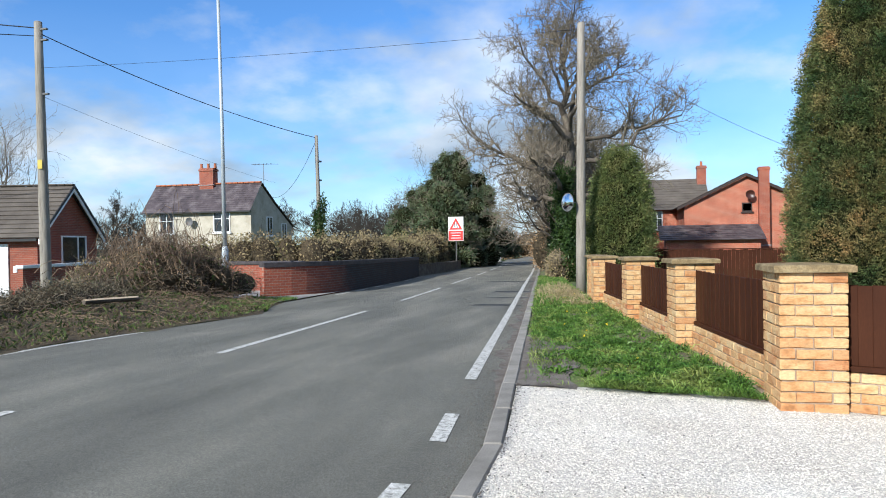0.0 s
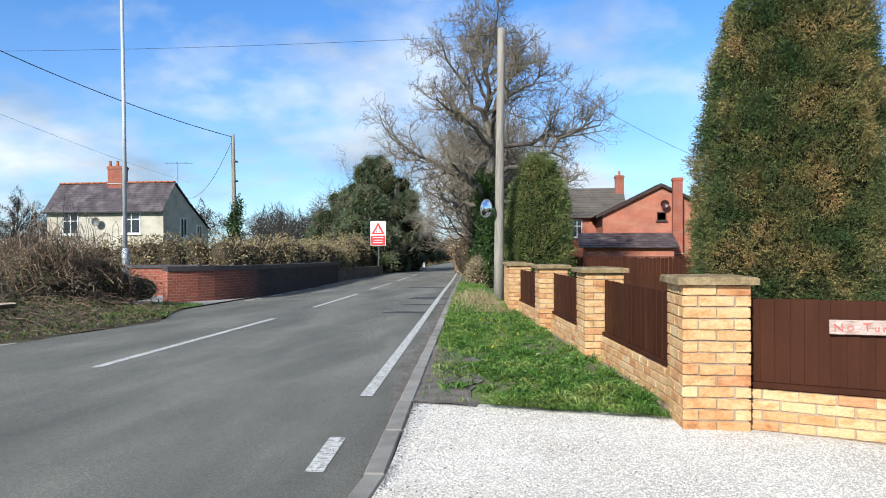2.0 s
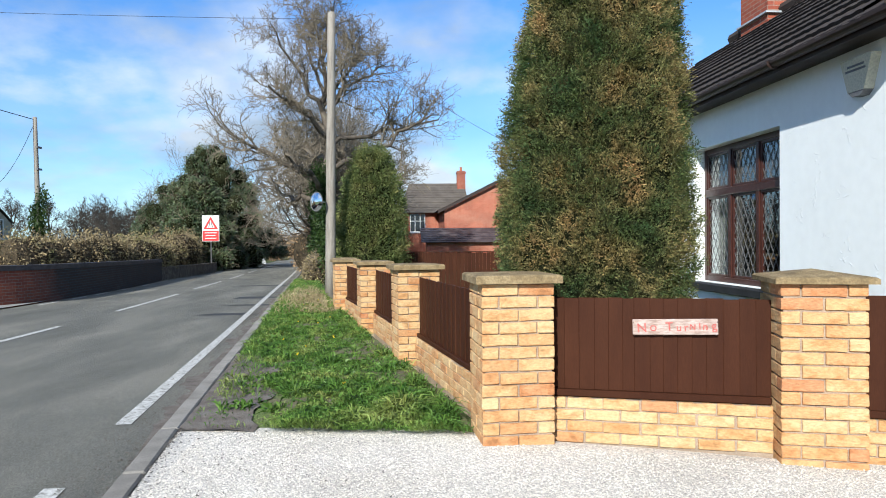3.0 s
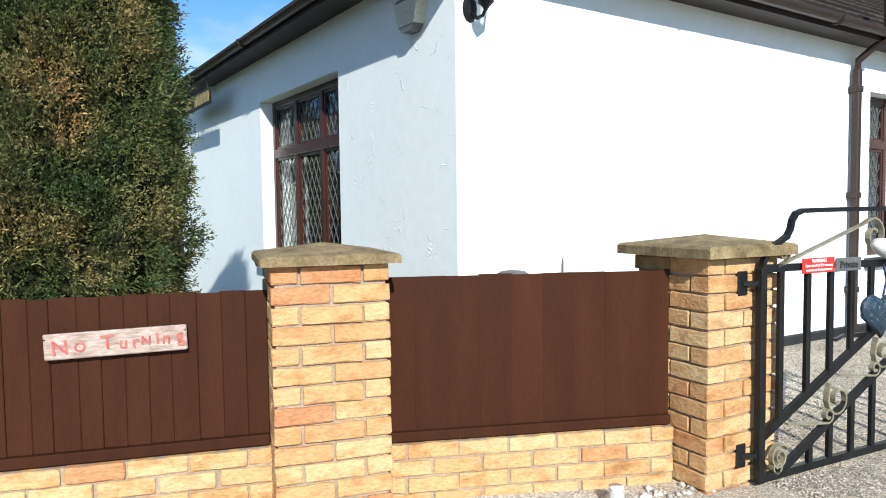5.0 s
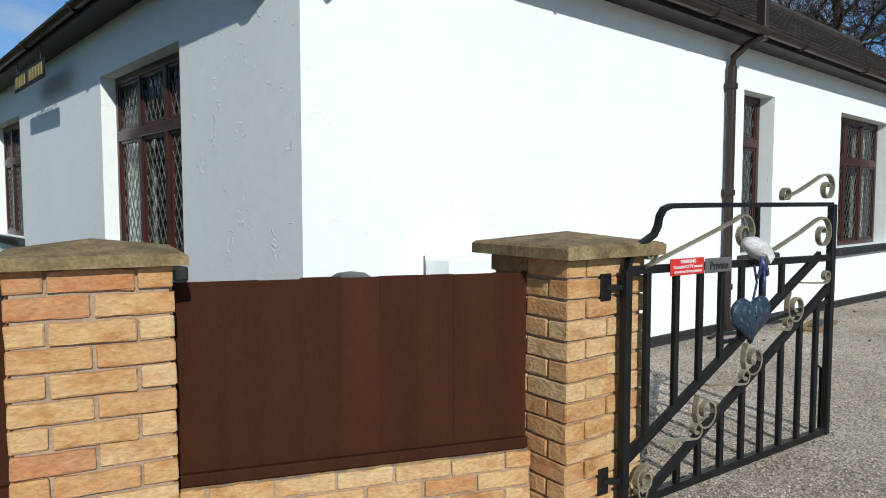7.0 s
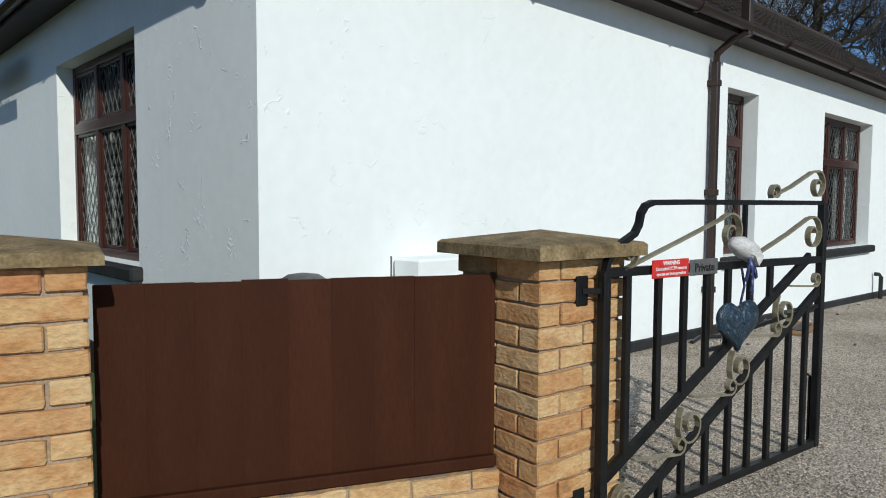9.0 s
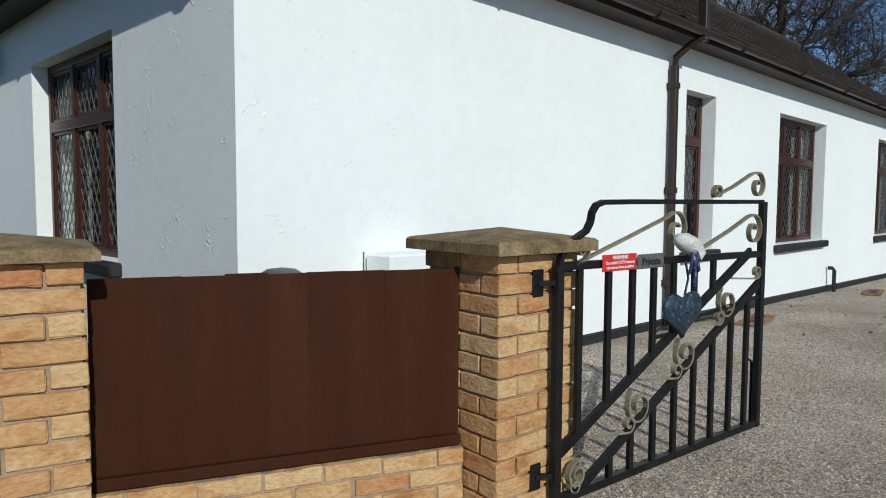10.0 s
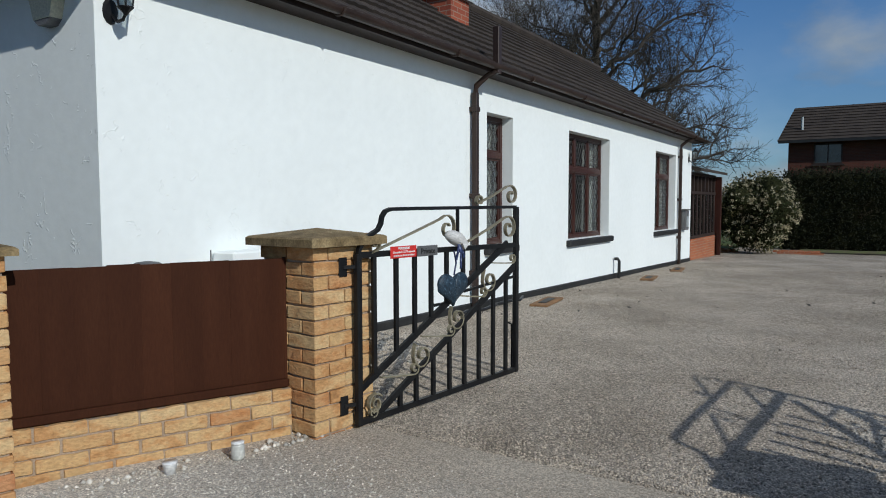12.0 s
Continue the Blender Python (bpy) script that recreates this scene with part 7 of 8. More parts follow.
def leafy_mass(name, label, category, m, balls, material, count, leaf, seed, core=None, group="", twigs=0, flat=0.8, extra=None, kind=""):
    """A crown or hedge made of overlapping lumps (x, y, z, rx, ry, rz), leaves set on and just under their surfaces."""
    t = thing(name, m, label, category, group, kind)
    rng = np.random.default_rng(seed)
    balls = np.array(balls, float)
    area = (balls[:, 3] * balls[:, 4] + balls[:, 4] * balls[:, 5] + balls[:, 3] * balls[:, 5])
    which = rng.choice(len(balls), count, p=area / area.sum())
    u = unit(rng.normal(size=(count, 3)))
    s = 1 - 0.35 * rng.random(count) ** 1.5 + 0.08 * np.sin(7 * u[:, 0] + 5 * u[:, 2] + which)
    bl = balls[which]
    c = bl[:, :3] + u * bl[:, 3:] * s[:, None]
    keep = c[:, 2] > 0.02
    c, u = c[keep], u[keep]
    p, d, ln, wd = clusters(rng, c, u + np.array([0, 0, 0.15]), 3, leaf, leaf * 0.55, flat, leaf * 0.7)
    p[:, 2] = np.maximum(p[:, 2], 0.02)
    blades("leaves", p, d, ln, wd, material, t, rng, 0.15)
    if twigs:
        k = rng.integers(0, len(c), twigs)
        tw = unit(u[k] + rng.normal(size=(twigs, 3)) * 0.7 + np.array([0, 0, 0.4]))
        blades("twig", c[k] - tw * leaf * 2, tw, leaf * 7 * rng.uniform(0.5, 1.3, twigs), np.full(twigs, leaf * 0.16), M_twig, t, rng, 0.1, "stuff")
    if core:
        # added filler core; its dark colour stands in for shade inside the leaves
        b = Build()
        for x, y, z, rx, ry, rz in balls:
            rows = []
            for th in np.linspace(0.02, math.pi - 0.02, 9):
                rows.append([(x + 0.78 * rx * math.sin(th) * math.cos(a), y + 0.78 * ry * math.sin(th) * math.sin(a), max(0.0, z + 0.78 * rz * math.cos(th))) for a in np.linspace(0, 2 * math.pi, 13)])
            b.grid(rows)
        tagged(b.ob("dark_core", core, t), kind="stuff")
    return t


def lumps(rng, n, x, y, z, size):
    return [(rng.uniform(*x), rng.uniform(*y), rng.uniform(*z), *(rng.uniform(*size) for _ in range(3))) for _ in range(n)]


rng = random.Random(15)
# dark evergreens across the road
for x, y, n, w, h, seed in ((-17.9, 50, 60, 3.6, 8.6, 1), (-21.6, 52, 34, 3.0, 6.6, 2), (-17.4, 60, 24, 2.6, 6.6, 3), (-24.6, 55, 18, 2.4, 4.0, 9), (-17.4, 45, 30, 2.0, 5.4, 5)):
    bl = [(rng.uniform(-1, 1) * w * (1 - q * q * 0.8), rng.uniform(-1, 1) * w * 0.7 * (1 - q * 0.7), 0.6 + q * h, *(rng.uniform(0.55, 1.25) * (1.15 - 0.5 * q) for _ in range(3))) for q in (rng.random() ** 0.8 for _ in range(n))]
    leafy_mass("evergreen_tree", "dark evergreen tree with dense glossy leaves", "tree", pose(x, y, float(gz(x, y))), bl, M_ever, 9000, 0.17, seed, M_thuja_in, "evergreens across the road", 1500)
# ivy: round the oak's trunk, the pole's foot and on trunks along the verge
for x, y, h, w, seed, n in ((-6.8, 25.6, 4.8, 0.5, 11, 3200), (-7.6, 31, 4.2, 0.5, 12, 2600), (-6.3, 22.5, 2.8, 0.4, 14, 1600), (-19.95, 27.9, 4.3, 0.30, 13, 1600)):
    bl = [(rng.uniform(-0.5, 0.5) * w, rng.uniform(-0.5, 0.5) * w, h * k / 12 + 0.2, w * rng.uniform(0.55, 1.0), w * rng.uniform(0.5, 1.0), h / 12 * 1.5) for k in range(12)]
    leafy_mass("ivy", "dark green ivy climbing a trunk", "ivy", pose(x, y, float(gz(x, y)) - 0.05), bl, M_ivy, n, 0.13, seed, None, "climbing ivy")
# winter hedges
def hedge(pts, h, w, seed, n, label, material=None, core=None, leaf=0.09, twigs=900, name="hedge", rough=0.35):
    rng = random.Random(seed)
    o = Vector(pts[0])
    bl = []
    for a, c in zip(pts, pts[1:]):
        a, c = Vector(a), Vector(c)
        m = max(2, int((c - a).length / (w * 0.55)))
        for k in range(m):
            q = a.lerp(c, k / m) - o
            g = float(gz(q.x + o.x, q.y + o.y)) - float(gz(o.x, o.y))
            hh = h * rng.uniform(1 - rough * 0.5, 1 + rough * 0.3)
            bl.append((q.x + rng.uniform(-0.15, 0.15) * w, q.y + rng.uniform(-0.15, 0.15) * w, g + hh * 0.45, w * rng.uniform(0.5, 0.7), w * rng.uniform(0.5, 0.7), hh * 0.55))
    return leafy_mass(name, label, "hedge", pose(o.x, o.y, float(gz(o.x, o.y))), bl, material or M_hedge, n, leaf, seed, core, "", twigs)


# dark brown for hedge cores, with the inner shade taken into the colour
M_hedge_in = mat("hedge_core_shade", [(0.3, (0.05, 0.04, 0.026)), (0.7, (0.11, 0.085, 0.055))], 3, 1.0, 0.8, 20, 0.1, spec=0.0)
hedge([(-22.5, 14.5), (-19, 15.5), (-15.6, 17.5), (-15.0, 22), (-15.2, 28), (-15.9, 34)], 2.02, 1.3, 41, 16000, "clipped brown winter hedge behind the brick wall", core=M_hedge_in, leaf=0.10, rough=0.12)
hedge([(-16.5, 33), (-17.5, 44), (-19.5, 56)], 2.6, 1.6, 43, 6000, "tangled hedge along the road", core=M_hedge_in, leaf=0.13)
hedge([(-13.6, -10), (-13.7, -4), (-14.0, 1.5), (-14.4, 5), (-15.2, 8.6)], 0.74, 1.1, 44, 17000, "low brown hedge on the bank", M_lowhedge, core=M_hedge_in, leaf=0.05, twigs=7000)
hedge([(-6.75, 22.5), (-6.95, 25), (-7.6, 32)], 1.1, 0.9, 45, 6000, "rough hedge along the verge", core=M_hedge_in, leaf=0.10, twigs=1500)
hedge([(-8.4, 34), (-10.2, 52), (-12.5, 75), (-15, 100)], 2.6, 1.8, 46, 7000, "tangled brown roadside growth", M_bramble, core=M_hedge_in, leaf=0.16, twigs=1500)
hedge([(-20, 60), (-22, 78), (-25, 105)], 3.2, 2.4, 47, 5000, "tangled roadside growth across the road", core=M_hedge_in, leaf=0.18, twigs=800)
hedge([(-26, 130), (-16, 134), (-8, 130)], 6, 5.0, 48, 4000, "woodland closing the end of the road", M_bramble, core=M_hedge_in, leaf=0.35, twigs=1500, name="woodland")
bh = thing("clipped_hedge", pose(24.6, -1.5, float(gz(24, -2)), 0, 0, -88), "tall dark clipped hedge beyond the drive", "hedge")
# box behind the leaves, its near-black colour standing for shade within
Build().box(0.05, 0.05, 0.0, 17.9, 1.3, 2.68, 0.15).ob("dark_core", M_thuja_in, bh)
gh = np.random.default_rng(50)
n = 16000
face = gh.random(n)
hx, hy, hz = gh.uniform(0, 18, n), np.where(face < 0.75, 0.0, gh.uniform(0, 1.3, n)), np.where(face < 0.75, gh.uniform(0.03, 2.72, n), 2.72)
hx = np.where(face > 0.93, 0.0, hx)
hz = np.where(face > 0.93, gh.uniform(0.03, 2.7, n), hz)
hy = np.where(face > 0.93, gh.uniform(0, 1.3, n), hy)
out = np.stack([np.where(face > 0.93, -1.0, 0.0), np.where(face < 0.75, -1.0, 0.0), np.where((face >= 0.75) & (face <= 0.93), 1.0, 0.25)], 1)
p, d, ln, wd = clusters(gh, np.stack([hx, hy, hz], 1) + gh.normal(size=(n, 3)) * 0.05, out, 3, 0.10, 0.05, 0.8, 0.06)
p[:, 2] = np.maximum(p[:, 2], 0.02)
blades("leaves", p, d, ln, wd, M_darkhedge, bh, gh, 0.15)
hedge([(21.5, 2.5), (25, 2.0), (30, 2.5)], 2.2, 1.4, 51, 4000, "dark shrubs behind the porch", M_ever, M_thuja_in, 0.11, 0)

# bramble thicket round the lamp column
bl = []
for k in range(28):
    q = rng.uniform(-1.15, 2.5)
    bl.append((q, rng.uniform(-0.8, 0.8), rng.uniform(0.2, max(0.3, 1.12 - 0.55 * abs(q - 0.15))), rng.uniform(0.35, 0.6), rng.uniform(0.4, 0.7), rng.uniform(0.22, 0.38)))
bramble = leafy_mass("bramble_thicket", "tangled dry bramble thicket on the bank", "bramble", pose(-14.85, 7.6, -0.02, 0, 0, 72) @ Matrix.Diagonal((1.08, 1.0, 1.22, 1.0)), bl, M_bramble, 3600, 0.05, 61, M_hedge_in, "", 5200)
gr = np.random.default_rng(9)
n = 1500
c = np.stack([gr.uniform(-1.4, 2.2, n), gr.uniform(-1.1, 1.1, n), gr.uniform(0.1, 0.95, n)], 1)
c[:, 2] *= np.clip(1.25 - 0.4 * np.abs(c[:, 0] - 0.15), 0.3, 1.2)
blades("green_leaves", c, unit(gr.normal(size=(n, 3))), gr.uniform(0.05, 0.10, n), gr.uniform(0.03, 0.05, n), M_bramble_green, bramble, gr)
arch = Build()
for k in range(1500):
    a = gr.uniform(0, 2 * math.pi)
    x = gr.normal() * 0.75 + 0.25
    h = max(0.12, 1.28 - 0.55 * abs(x - 0.15))
    p = np.array([x, gr.uniform(-0.95, 0.95), gr.uniform(0.05, 0.85) * h])
    d = np.array([math.cos(a), math.sin(a), 0]) * gr.uniform(0.2, 0.75)
    up_ = gr.uniform(0.05, 0.42) if k % 14 else gr.uniform(0.45, 1.0)
    bow = gr.normal(size=3) * 0.05
    arch.tube([p + d * u + np.array([0, 0, up_ * 4 * u * (1 - u * 0.8)]) + bow * math.sin(5 * u) for u in np.linspace(0, 1, 6)], 0.0055, 3, False)
tagged(arch.ob("stem", M_stem, bramble), kind="stuff")

# flowering shrub by the porch, with its brick edging
bl = [(rng.uniform(-0.75, 0.75), rng.uniform(-0.8, 0.8), rng.uniform(0.5, 2.1), rng.uniform(0.5, 0.75), rng.uniform(0.5, 0.75), rng.uniform(0.45, 0.7)) for _ in range(20)]
shrub = leafy_mass("flowering_shrub", "evergreen shrub covered in cream flower heads", "shrub", pose(22.4, -0.75, float(gz(22, 0))), bl, M_viburnum, 5200, 0.10, 71, M_thuja_in)
n = 1050
bb = np.array(bl)
u = unit(gr.normal(size=(n, 3)))
w_ = gr.integers(0, len(bb), n)
c = bb[w_, :3] + u * bb[w_, 3:] * 1.04
p, d, ln, wd = clusters(gr, c[c[:, 2] > 0.1], u[c[:, 2] > 0.1], 11, 0.06, 0.048, 0.9, 0.035)
blades("flower_head", p, d, ln, wd, M_flower, shrub, gr, 0.0, "stuff")
ed = thing("brick_edging", pose(22.2, -1.5, float(gz(22, -2)), 0, 0, -86), "low orange brick edging round a bed", "edging")
for k in list(range(-9, -5)) + list(range(0, 6)):
    for j in range(2):
        Build().box(k * 0.228 - 0.11 * j, 0, j * 0.078, k * 0.228 - 0.11 * j + 0.218, 0.1, j * 0.078 + 0.07, 0.005).ob("brick", M_orangebrick, ed)
strip("lawn", M_verge, list(np.arange(-14, -1.6, 0.6)), lambda y: np.linspace(23.0, 24.6, 4), 0.06, "strip of lawn before the hedge", "lawn", 0.015)

# cut log and dead stems on the bank
log = thing("cut_log", pose(-13.15, 4.30, 0.33, 0, 0, 60), "cut log lying on the bank", "log")
Build().prism([(0.10 * math.cos(a), 0.055 + 0.075 * math.sin(a)) for a in np.linspace(math.pi, 2 * math.pi, 9)], -0.46, 0.46).ob("bark", M_bark, log, mend=True).matrix_local = pose(0, 0, 0, 0, 0, 90)
Build().prism([(-0.094, 0.056), (0.094, 0.056), (0.07, 0.072), (-0.06, 0.075)], -0.44, 0.44).ob("sawn_face", M_cutwood, log, mend=True).matrix_local = pose(0, 0, 0, 0, 0, 90)
debris = thing("cut_bramble", Matrix(), "cut bramble stems and litter lying on the bank", "debris", kind="stuff")
st = Build()
for k in range(1300):
    y = gr.uniform(-6, 9.0)
    x = float(left_x(y)) - gr.uniform(0.1, 2.6)
    z = float(gz(x, y)) + 0.06 + 0.33 * min(1, (float(left_x(y)) - x) / 2.2)
    a, ln_ = gr.uniform(0, 6.28), gr.uniform(0.15, 0.6)
    d = Vector((math.cos(a), math.sin(a), gr.uniform(-0.1, 0.35))) * ln_
    p = Vector((x, y, z))
    st.tube([p, p + d * 0.5 + Vector((0, 0, 0.05)), p + d], 0.004, 3, False)
st.ob("stem", M_stem, debris)
n = 9000
y = gr.uniform(-8, 9.4, n)
x = left_x(y) - 0.0 - 2.8 * gr.random(n) ** 1.2
z = gz(x, y) + 0.03 + 0.33 * np.minimum(1, (left_x(y) - x) / 2.2) * np.clip((9.8 - y) / 3, 0.15, 1)
d = unit(np.stack([gr.normal(size=n), gr.normal(size=n), np.abs(gr.normal(size=n)) * 0.6], 1))
blades("litter", np.stack([x, y, z], 1), d, gr.uniform(0.03, 0.075, n), gr.uniform(0.015, 0.032, n), M_litterleaf, debris, gr)
k = gr.random(n) < 0.55
blades("weeds", np.stack([x, y, z], 1)[k], unit(d[k] + np.array([0, 0, 0.5])), gr.uniform(0.06, 0.14, k.sum()), gr.uniform(0.015, 0.04, k.sum()), M_bramble_green, debris, gr)

n = 7000
y = 10.4 - 6.4 * gr.random(n) ** 1.25
x = left_x(y) + 0.02 - (0.15 + 1.3 * np.clip((y - 4) / 5, 0, 1)) * gr.random(n)
k = np.array([noise.noise((float(p) * 2.1, float(q) * 2.1, 3.0)) for p, q in zip(x, y)]) + 0.22 * (y - 8.2) > gr.normal(size=n) * 0.25
x, y = x[k], y[k]
n = len(x)
z = gz(x, y) + 0.02 + 0.33 * np.minimum(1, (left_x(y) - x) / 2.2).clip(0) * np.clip((9.8 - y) / 3, 0.15, 1)
d = unit(np.stack([gr.normal(size=n) * 0.6, gr.normal(size=n) * 0.6, np.ones(n)], 1))
blades("grass_blades", np.stack([x, y, z], 1), d, gr.uniform(0.05, 0.16, n), np.full(n, 0.012), M_grass, debris, gr, 0.3)

# grass on the verge
grass = thing("verge_grass", Matrix(), "lush green grass blades on the verge", "grass", kind="stuff")
n = 115000
y = -0.05 + 16 * gr.random(n) ** 1.5
a, c = kerb_x(y) + 0.20, wall_x(y) - 0.02
u = gr.random(n)
x = a + (c - a) * u
bare = np.array([noise.noise((float(p) * 1.1, float(q) * 1.1, 7.0)) for p, q in zip(x, y)])
worn = (u < 0.30 + 0.10 * np.sin(y * 3.1)) & (y < 2.9 + 0.4 * np.sin(x * 9))
keep = (gr.random(n) < np.clip(1.3 + 2.2 * bare, 0.25, 1)) & (~worn | (gr.random(n) < 0.13)) & ~((y < 0.12 + 0.12 * np.sin(x * 5)) & (gr.random(n) < 0.6))
x, y = x[keep], y[keep]
n = len(x)
y = y - 0.36 * np.clip((x + 5.2) / 2, 0, 1) * np.clip(1 - y / 2, 0, 1)
z = gz(x, y) + 0.05
d = unit(np.stack([gr.normal(size=n) * 0.6, gr.normal(size=n) * 0.6, np.ones(n)], 1))
tuft = np.array([noise.noise((float(p_) * 5.5, float(q_) * 4.0, 2.0)) for p_, q_ in zip(x, y)])
tall = (0.055 + 0.10 * np.clip(bare[keep] + 0.45, 0, 1) + 0.05 * np.clip(u[keep] - 0.8, 0, 1) * 5) * np.clip(1.1 + 1.6 * tuft, 0.35, 2.4)
blades("blades", np.stack([x, y, z], 1), d, tall * gr.uniform(0.6, 1.3, n), np.full(n, 0.010), M_grass, grass, gr, 0.5)
n = 320
y = 0.3 + 11 * gr.random(n) ** 1.3
x = kerb_x(y) + 0.35 + (wall_x(y) - kerb_x(y) - 0.5) * gr.random(n)
p, d, ln, wd = clusters(gr, np.stack([x, y, gz(x, y) + 0.055], 1), np.tile([0.0, 0.0, 0.55], (n, 1)), 10, 0.10, 0.022, 0.75, 0.02)
blades("weed_leaves", p, unit(d * np.array([1, 1, 0.6]) + np.array([0, 0, 0.35])), ln, wd, M_weed, grass, gr, 0.35)
n = 14
y = 0.8 + 10 * gr.random(n)
x = kerb_x(y) + 0.5 + (wall_x(y) - kerb_x(y) - 0.6) * gr.random(n)
p, d, ln, wd = clusters(gr, np.stack([x, y, gz(x, y) + 0.13 + 0.04 * gr.random(n)], 1), np.tile([0.0, 0.0, 0.2], (n, 1)), 8, 0.022, 0.014, 0.9, 0.003)
blades("dandelion_heads", p, d, ln, wd, M_dandelion, grass, gr)
n = 3000
y = 11.6 + 2.0 * gr.normal(size=n)
y = np.clip(y, 8.0, 17.0)
x = wall_x(y) - 0.12 - 0.42 * np.abs(gr.normal(size=n))
x = np.maximum(x, kerb_x(y) + 0.25)
d = unit(np.stack([gr.normal(size=n) * 0.6, gr.normal(size=n) * 0.6, np.ones(n)], 1))
blades("dry_blades", np.stack([x, y, gz(x, y) + 0.05], 1), d, gr.uniform(0.12, 0.40, n), np.full(n, 0.012), M_dry, grass, gr, 0.35)
n = 26000
y = gr.uniform(6.5, 24.0, n)
x = kerb_x(y) + 0.16 + (wall_x(y) - kerb_x(y) - 0.1) * gr.random(n)
d = unit(np.stack([gr.normal(size=n) * 0.5, gr.normal(size=n) * 0.5, np.ones(n)], 1))
blades("far_blades", np.stack([x, y, gz(x, y) + 0.05], 1), d, gr.uniform(0.08, 0.22, n), np.full(n, 0.014), M_grass, grass, gr, 0.4)

# gravel stones
def stones(name, label, n, xs_of, seed, size, material, bed=0.022):
    g = np.random.default_rng(seed)
    x, y = xs_of(g, n)
    n = len(x)
    s = size * g.uniform(0.5, 1.4, n)
    octa = np.array([(1, 0, 0), (0, 1, 0), (-1, 0, 0), (0, -1, 0), (0, 0, 0.75), (0, 0, -0.75)])
    v = octa[None] * (1 + g.uniform(-0.3, 0.3, (n, 6, 3))) * s[:, None, None]
    a = g.uniform(0, 6.28, n)
    rx, ry = v[..., 0] * np.cos(a)[:, None] - v[..., 1] * np.sin(a)[:, None], v[..., 0] * np.sin(a)[:, None] + v[..., 1] * np.cos(a)[:, None]
    lift = np.array([noise.noise((float(p) * 1.3, float(q) * 1.3, 2)) for p, q in zip(x, y)]) * 0.012
    v = np.stack([rx + x[:, None], ry + y[:, None], v[..., 2] + (gz(x, y) + bed + lift * (bed > 0.01))[:, None] + s[:, None] * 0.3], 2).reshape(-1, 3)
    f = np.array([(0, 1, 4), (1, 2, 4), (2, 3, 4), (3, 0, 4), (1, 0, 5), (2, 1, 5), (3, 2, 5), (0, 3, 5)])
    f = (f[None] + 6 * np.arange(n)[:, None, None]).reshape(-1, 3)
    me = bpy.data.meshes.new(name)
    me.vertices.add(len(v))
    me.vertices.foreach_set("co", v.astype(np.float32).ravel())
    me.loops.add(3 * len(f))
    me.loops.foreach_set("vertex_index", f.astype(np.int32).ravel())
    me.polygons.add(len(f))
    me.polygons.foreach_set("loop_start", (3 * np.arange(len(f))).astype(np.int32))
    me.update(calc_edges=True)
    me.materials.append(material)
    tagged(new(name, me), label, "gravel", kind="stuff")


def mouth(g, n):
    x, y = g.uniform(-5.1, 0.3, n), g.uniform(-6.0, 0.0, n)
    top = np.where(x < -3.2, -0.36 * np.clip((x + 5.2) / 2, 0, 1) - 0.02, splay_y(x) - 0.02)
    k = (y < top) & (x > kerb_x(y) + 0.16) & (g.random(n) > np.clip((x + 1.1) / 1.3, 0, 0.95))
    return x[k], y[k]


def yard(g, n):
    x = 0.5 + 15 * g.random(n) ** 1.8
    y = g.uniform(-6.5, -0.1, n)
    return x, y


stones("entrance_gravel", "loose pale stones over the entrance", 110000, mouth, 3, 0.0052, M_stone)
stones("drive_gravel", "loose pale stones over the drive", 90000, yard, 4, 0.0062, M_yardstone)
g = np.random.default_rng(6)


def foot(g, n):
    u = g.random(n)
    return -0.95 + 1.2 * u, -1.13 - 0.42 * u - 0.05 - 0.13 * g.random(n)


def crumbs(g, n):
    y = -4.5 + 18 * g.random(n)
    return kerb_x(y) - 0.005 - 0.34 * g.random(n) ** 2.2, y


stones("gutter_crumbs", "earth crumbs and grit along the kerb", 3000, crumbs, 12, 0.005, M_mud, 0.003)
stones("white_stones", "row of whitish stones along the foot of the wall", 60, foot, 9, 0.017, M_stone)
leafx, leafy = g.uniform(4, 14, 60), -0.15 - 4.5 * g.random(60) ** 2
fl = thing("fallen_leaves", Matrix(), "brown leaves scattered on the gravel", "leaves", kind="stuff")
blades("leaves", np.stack([leafx, leafy, gz(leafx, leafy) + 0.04], 1), unit(np.stack([g.normal(size=60), g.normal(size=60), np.full(60, 0.2)], 1)), g.uniform(0.025, 0.08, 60), g.uniform(0.015, 0.035, 60), M_dirt, fl, g)
n = 1300
y = -0.02 - 5.0 * g.random(n) ** 1.6
x = kerb_x(y) + 0.14 + 1.7 * g.random(n) ** 3.6
blades("specks", np.stack([x, y, gz(x, y) + 0.034], 1), unit(np.stack([g.normal(size=n), g.normal(size=n), np.full(n, 0.15)], 1)), g.uniform(0.008, 0.022, n), g.uniform(0.006, 0.012, n), M_dirt, fl, g)

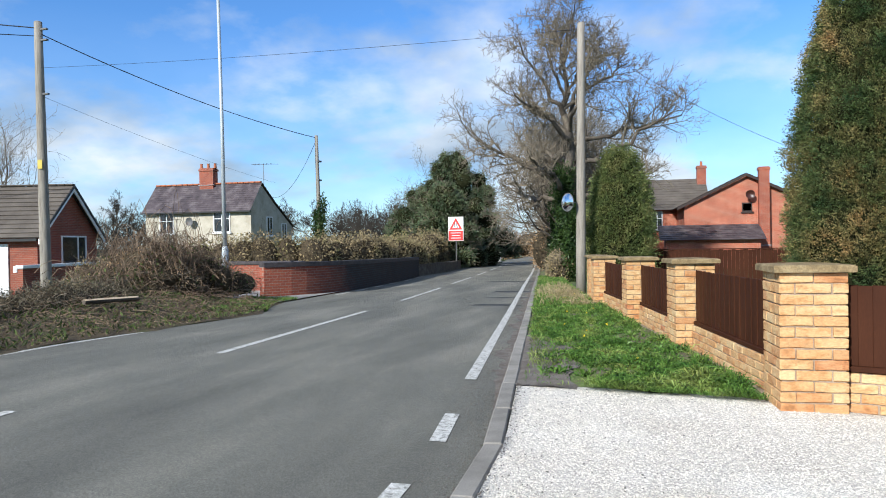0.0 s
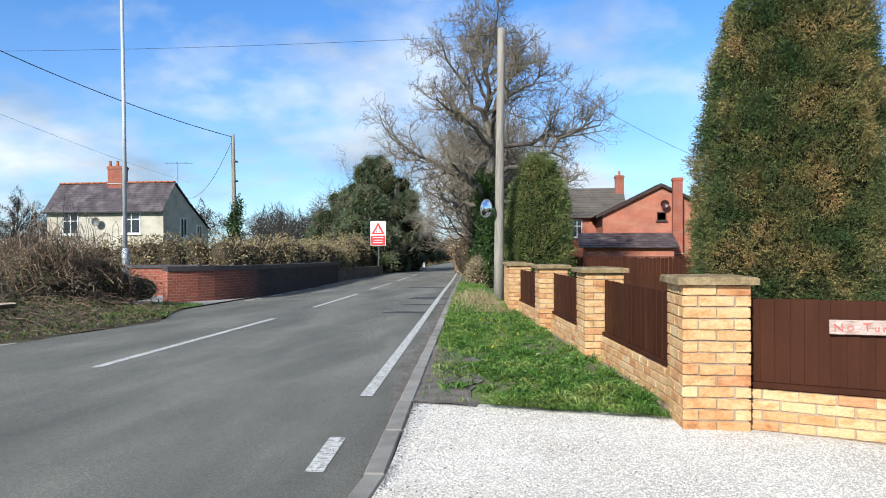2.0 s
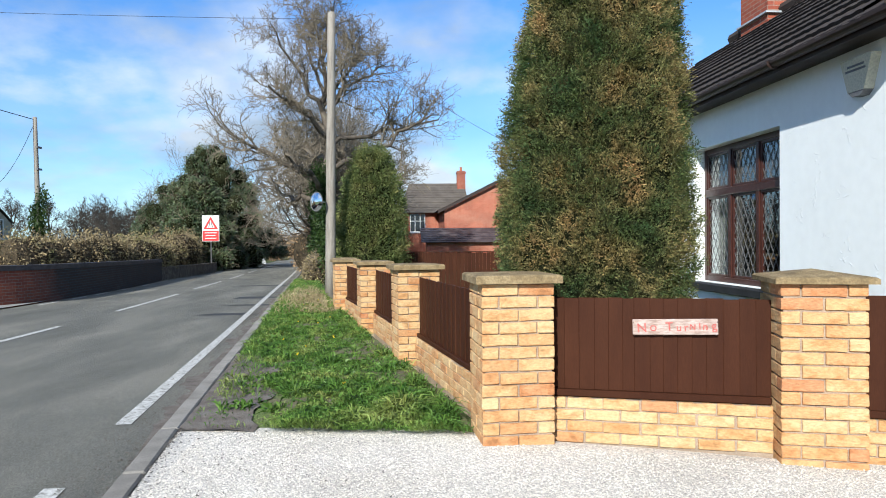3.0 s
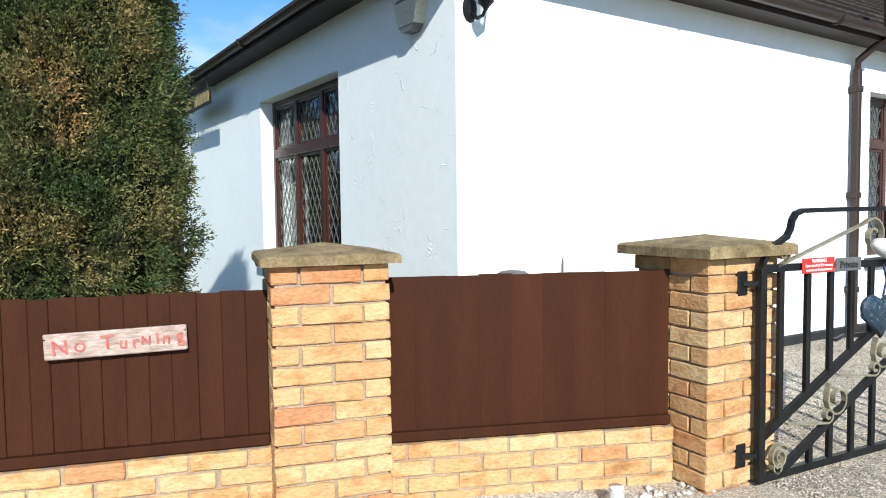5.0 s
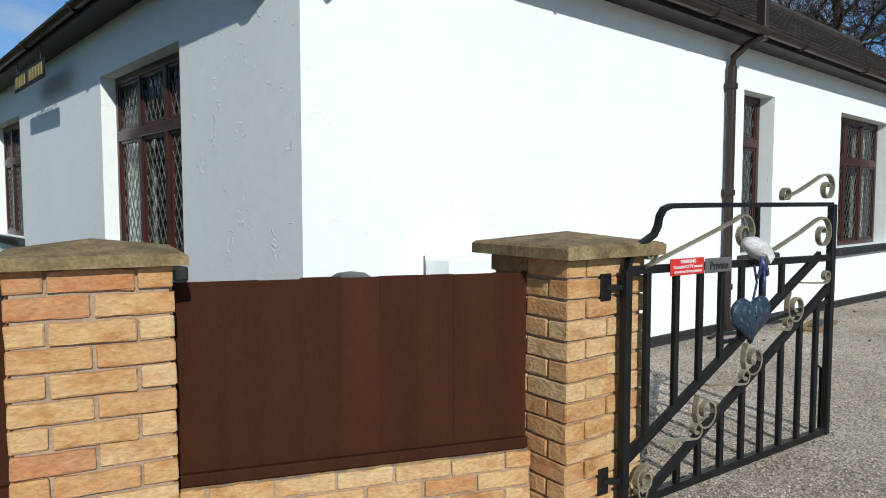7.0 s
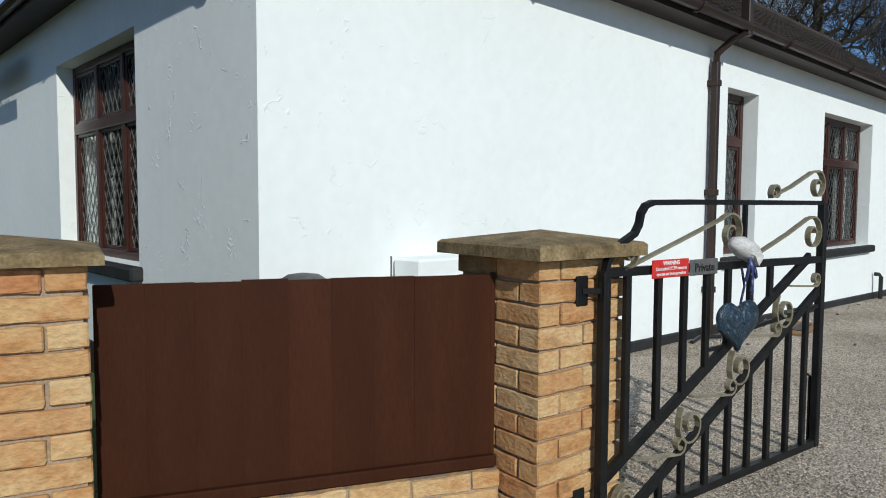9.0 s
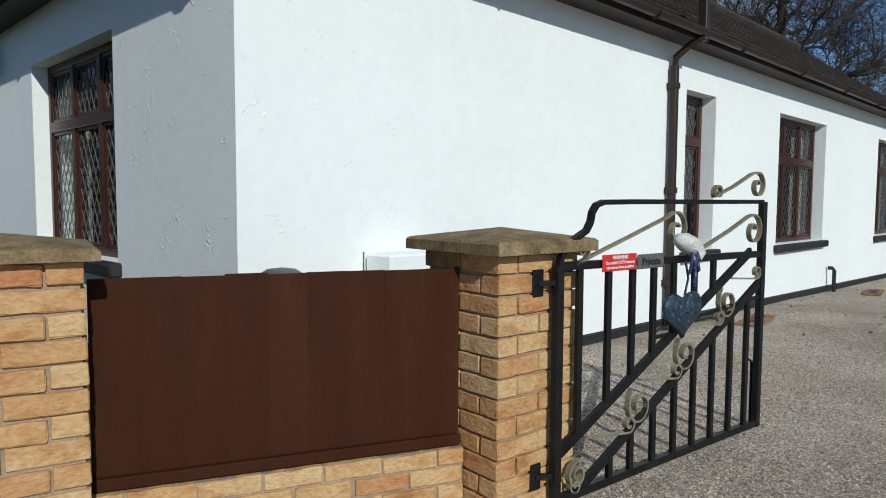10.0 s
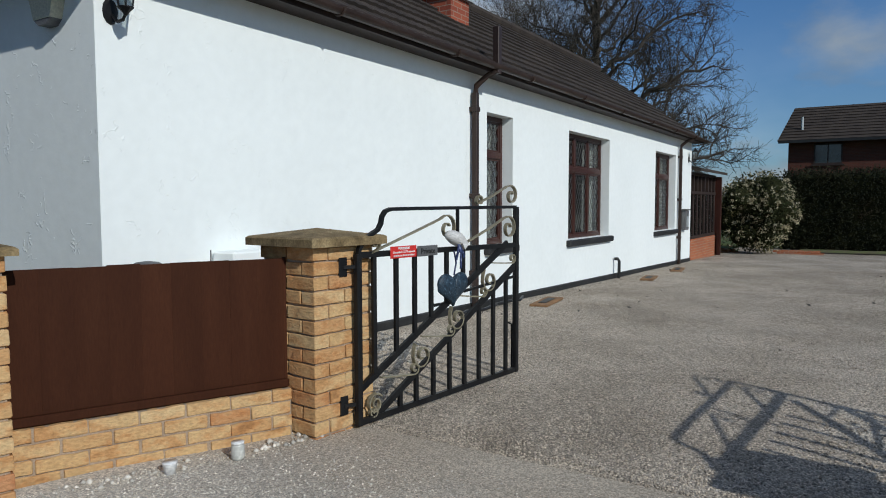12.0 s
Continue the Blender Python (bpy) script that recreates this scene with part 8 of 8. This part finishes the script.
# ---- roof tiles of the bungalow ----
def tile_mesh(w, ln):
    prof = [(0, 0), (0.06, 0.0), (0.09, 0.006), (0.13, 0.006), (0.16, 0.0), (0.22, 0.0), (0.25, 0.006), (0.29, 0.006), (0.32, 0.0), (0.335, 0.0)]
    prof = [(x * w / 0.335, z) for x, z in prof]
    n = len(prof)
    v = [(x, 0, z + 0.040) for x, z in prof] + [(x, ln, z + 0.002) for x, z in prof] + [(x, 0, z) for x, z in prof]
    f = [(k, k + 1, n + k + 1, n + k) for k in range(n - 1)] + [(2 * n + k, 2 * n + k + 1, k + 1, k) for k in range(n - 1)]
    return v, f


TW, TL, SLOPE = 0.335, 0.40, math.atan(RISE)
GAUGE = 0.325
tv, tf = tile_mesh(TW, TL)
tile_me = bpy.data.meshes.new("tile")
tile_me.from_pydata(tv, [], tf)
tile_me.materials.append(M_tile)
span = (HALF + OV) / math.cos(SLOPE)
rest = Build()
rr = random.Random(2)
made = 0
for plane, length in (("side", HL + 2 * OV), ("front", HW + 2 * OV)):
    base = Matrix.Translation((-OV, -OV, z0 + 0.005)) if plane == "side" else Matrix.Translation((-OV, HW + OV, z0 + 0.005)) @ Matrix.Rotation(radians(-90), 4, "Z")
    base = base @ Matrix.Rotation(SLOPE, 4, "X")
    for j in range(int(span / GAUGE)):
        s = j * GAUGE - 0.04
        inset = max(0.0, (s + 0.15) * math.cos(SLOPE))
        k = 0
        while k * TW < length - TW * 0.5:
            u = k * TW
            k += 1
            hip = u < inset if plane == "side" else u > length - inset - TW
            if hip or (plane == "front" and u < inset - 0.6):
                continue
            m = base @ Matrix.Translation((u, s, rr.uniform(-0.002, 0.004)))
            if plane == "side" and j < 6 and made < 300:
                o = new("tile", tile_me)
                o.parent, o.matrix_local = roof_part, m
                made += 1
            else:
                rest.add([m @ Vector(p) for p in tv], tf)
tagged(rest.ob("tile_field", M_tile, roof_part), kind="stuff")
rt = Build()
hip_a, hip_b = Vector(c0), Vector(ridge_c)
for k in range(12):
    p, q = hip_a.lerp(hip_b, k / 12), hip_a.lerp(hip_b, (k + 1.08) / 12)
    rt.tube([p + Vector((0, 0, 0.045)), q + Vector((0, 0, 0.03))], [0.10, 0.09], 8)
for k in range(32):
    rt.tube([(HALF + k * 0.45, HALF, RZ + 0.03), (HALF + k * 0.45 + 0.44, HALF, RZ + 0.03)], 0.11, 8)
for k in range(12):
    rt.tube([(HALF, HALF + k * 0.45, RZ + 0.03), (HALF, HALF + k * 0.45 + 0.44, RZ + 0.03)], 0.11, 8)
tagged(rt.ob("ridge_tile", M_tile, roof_part), kind="stuff")
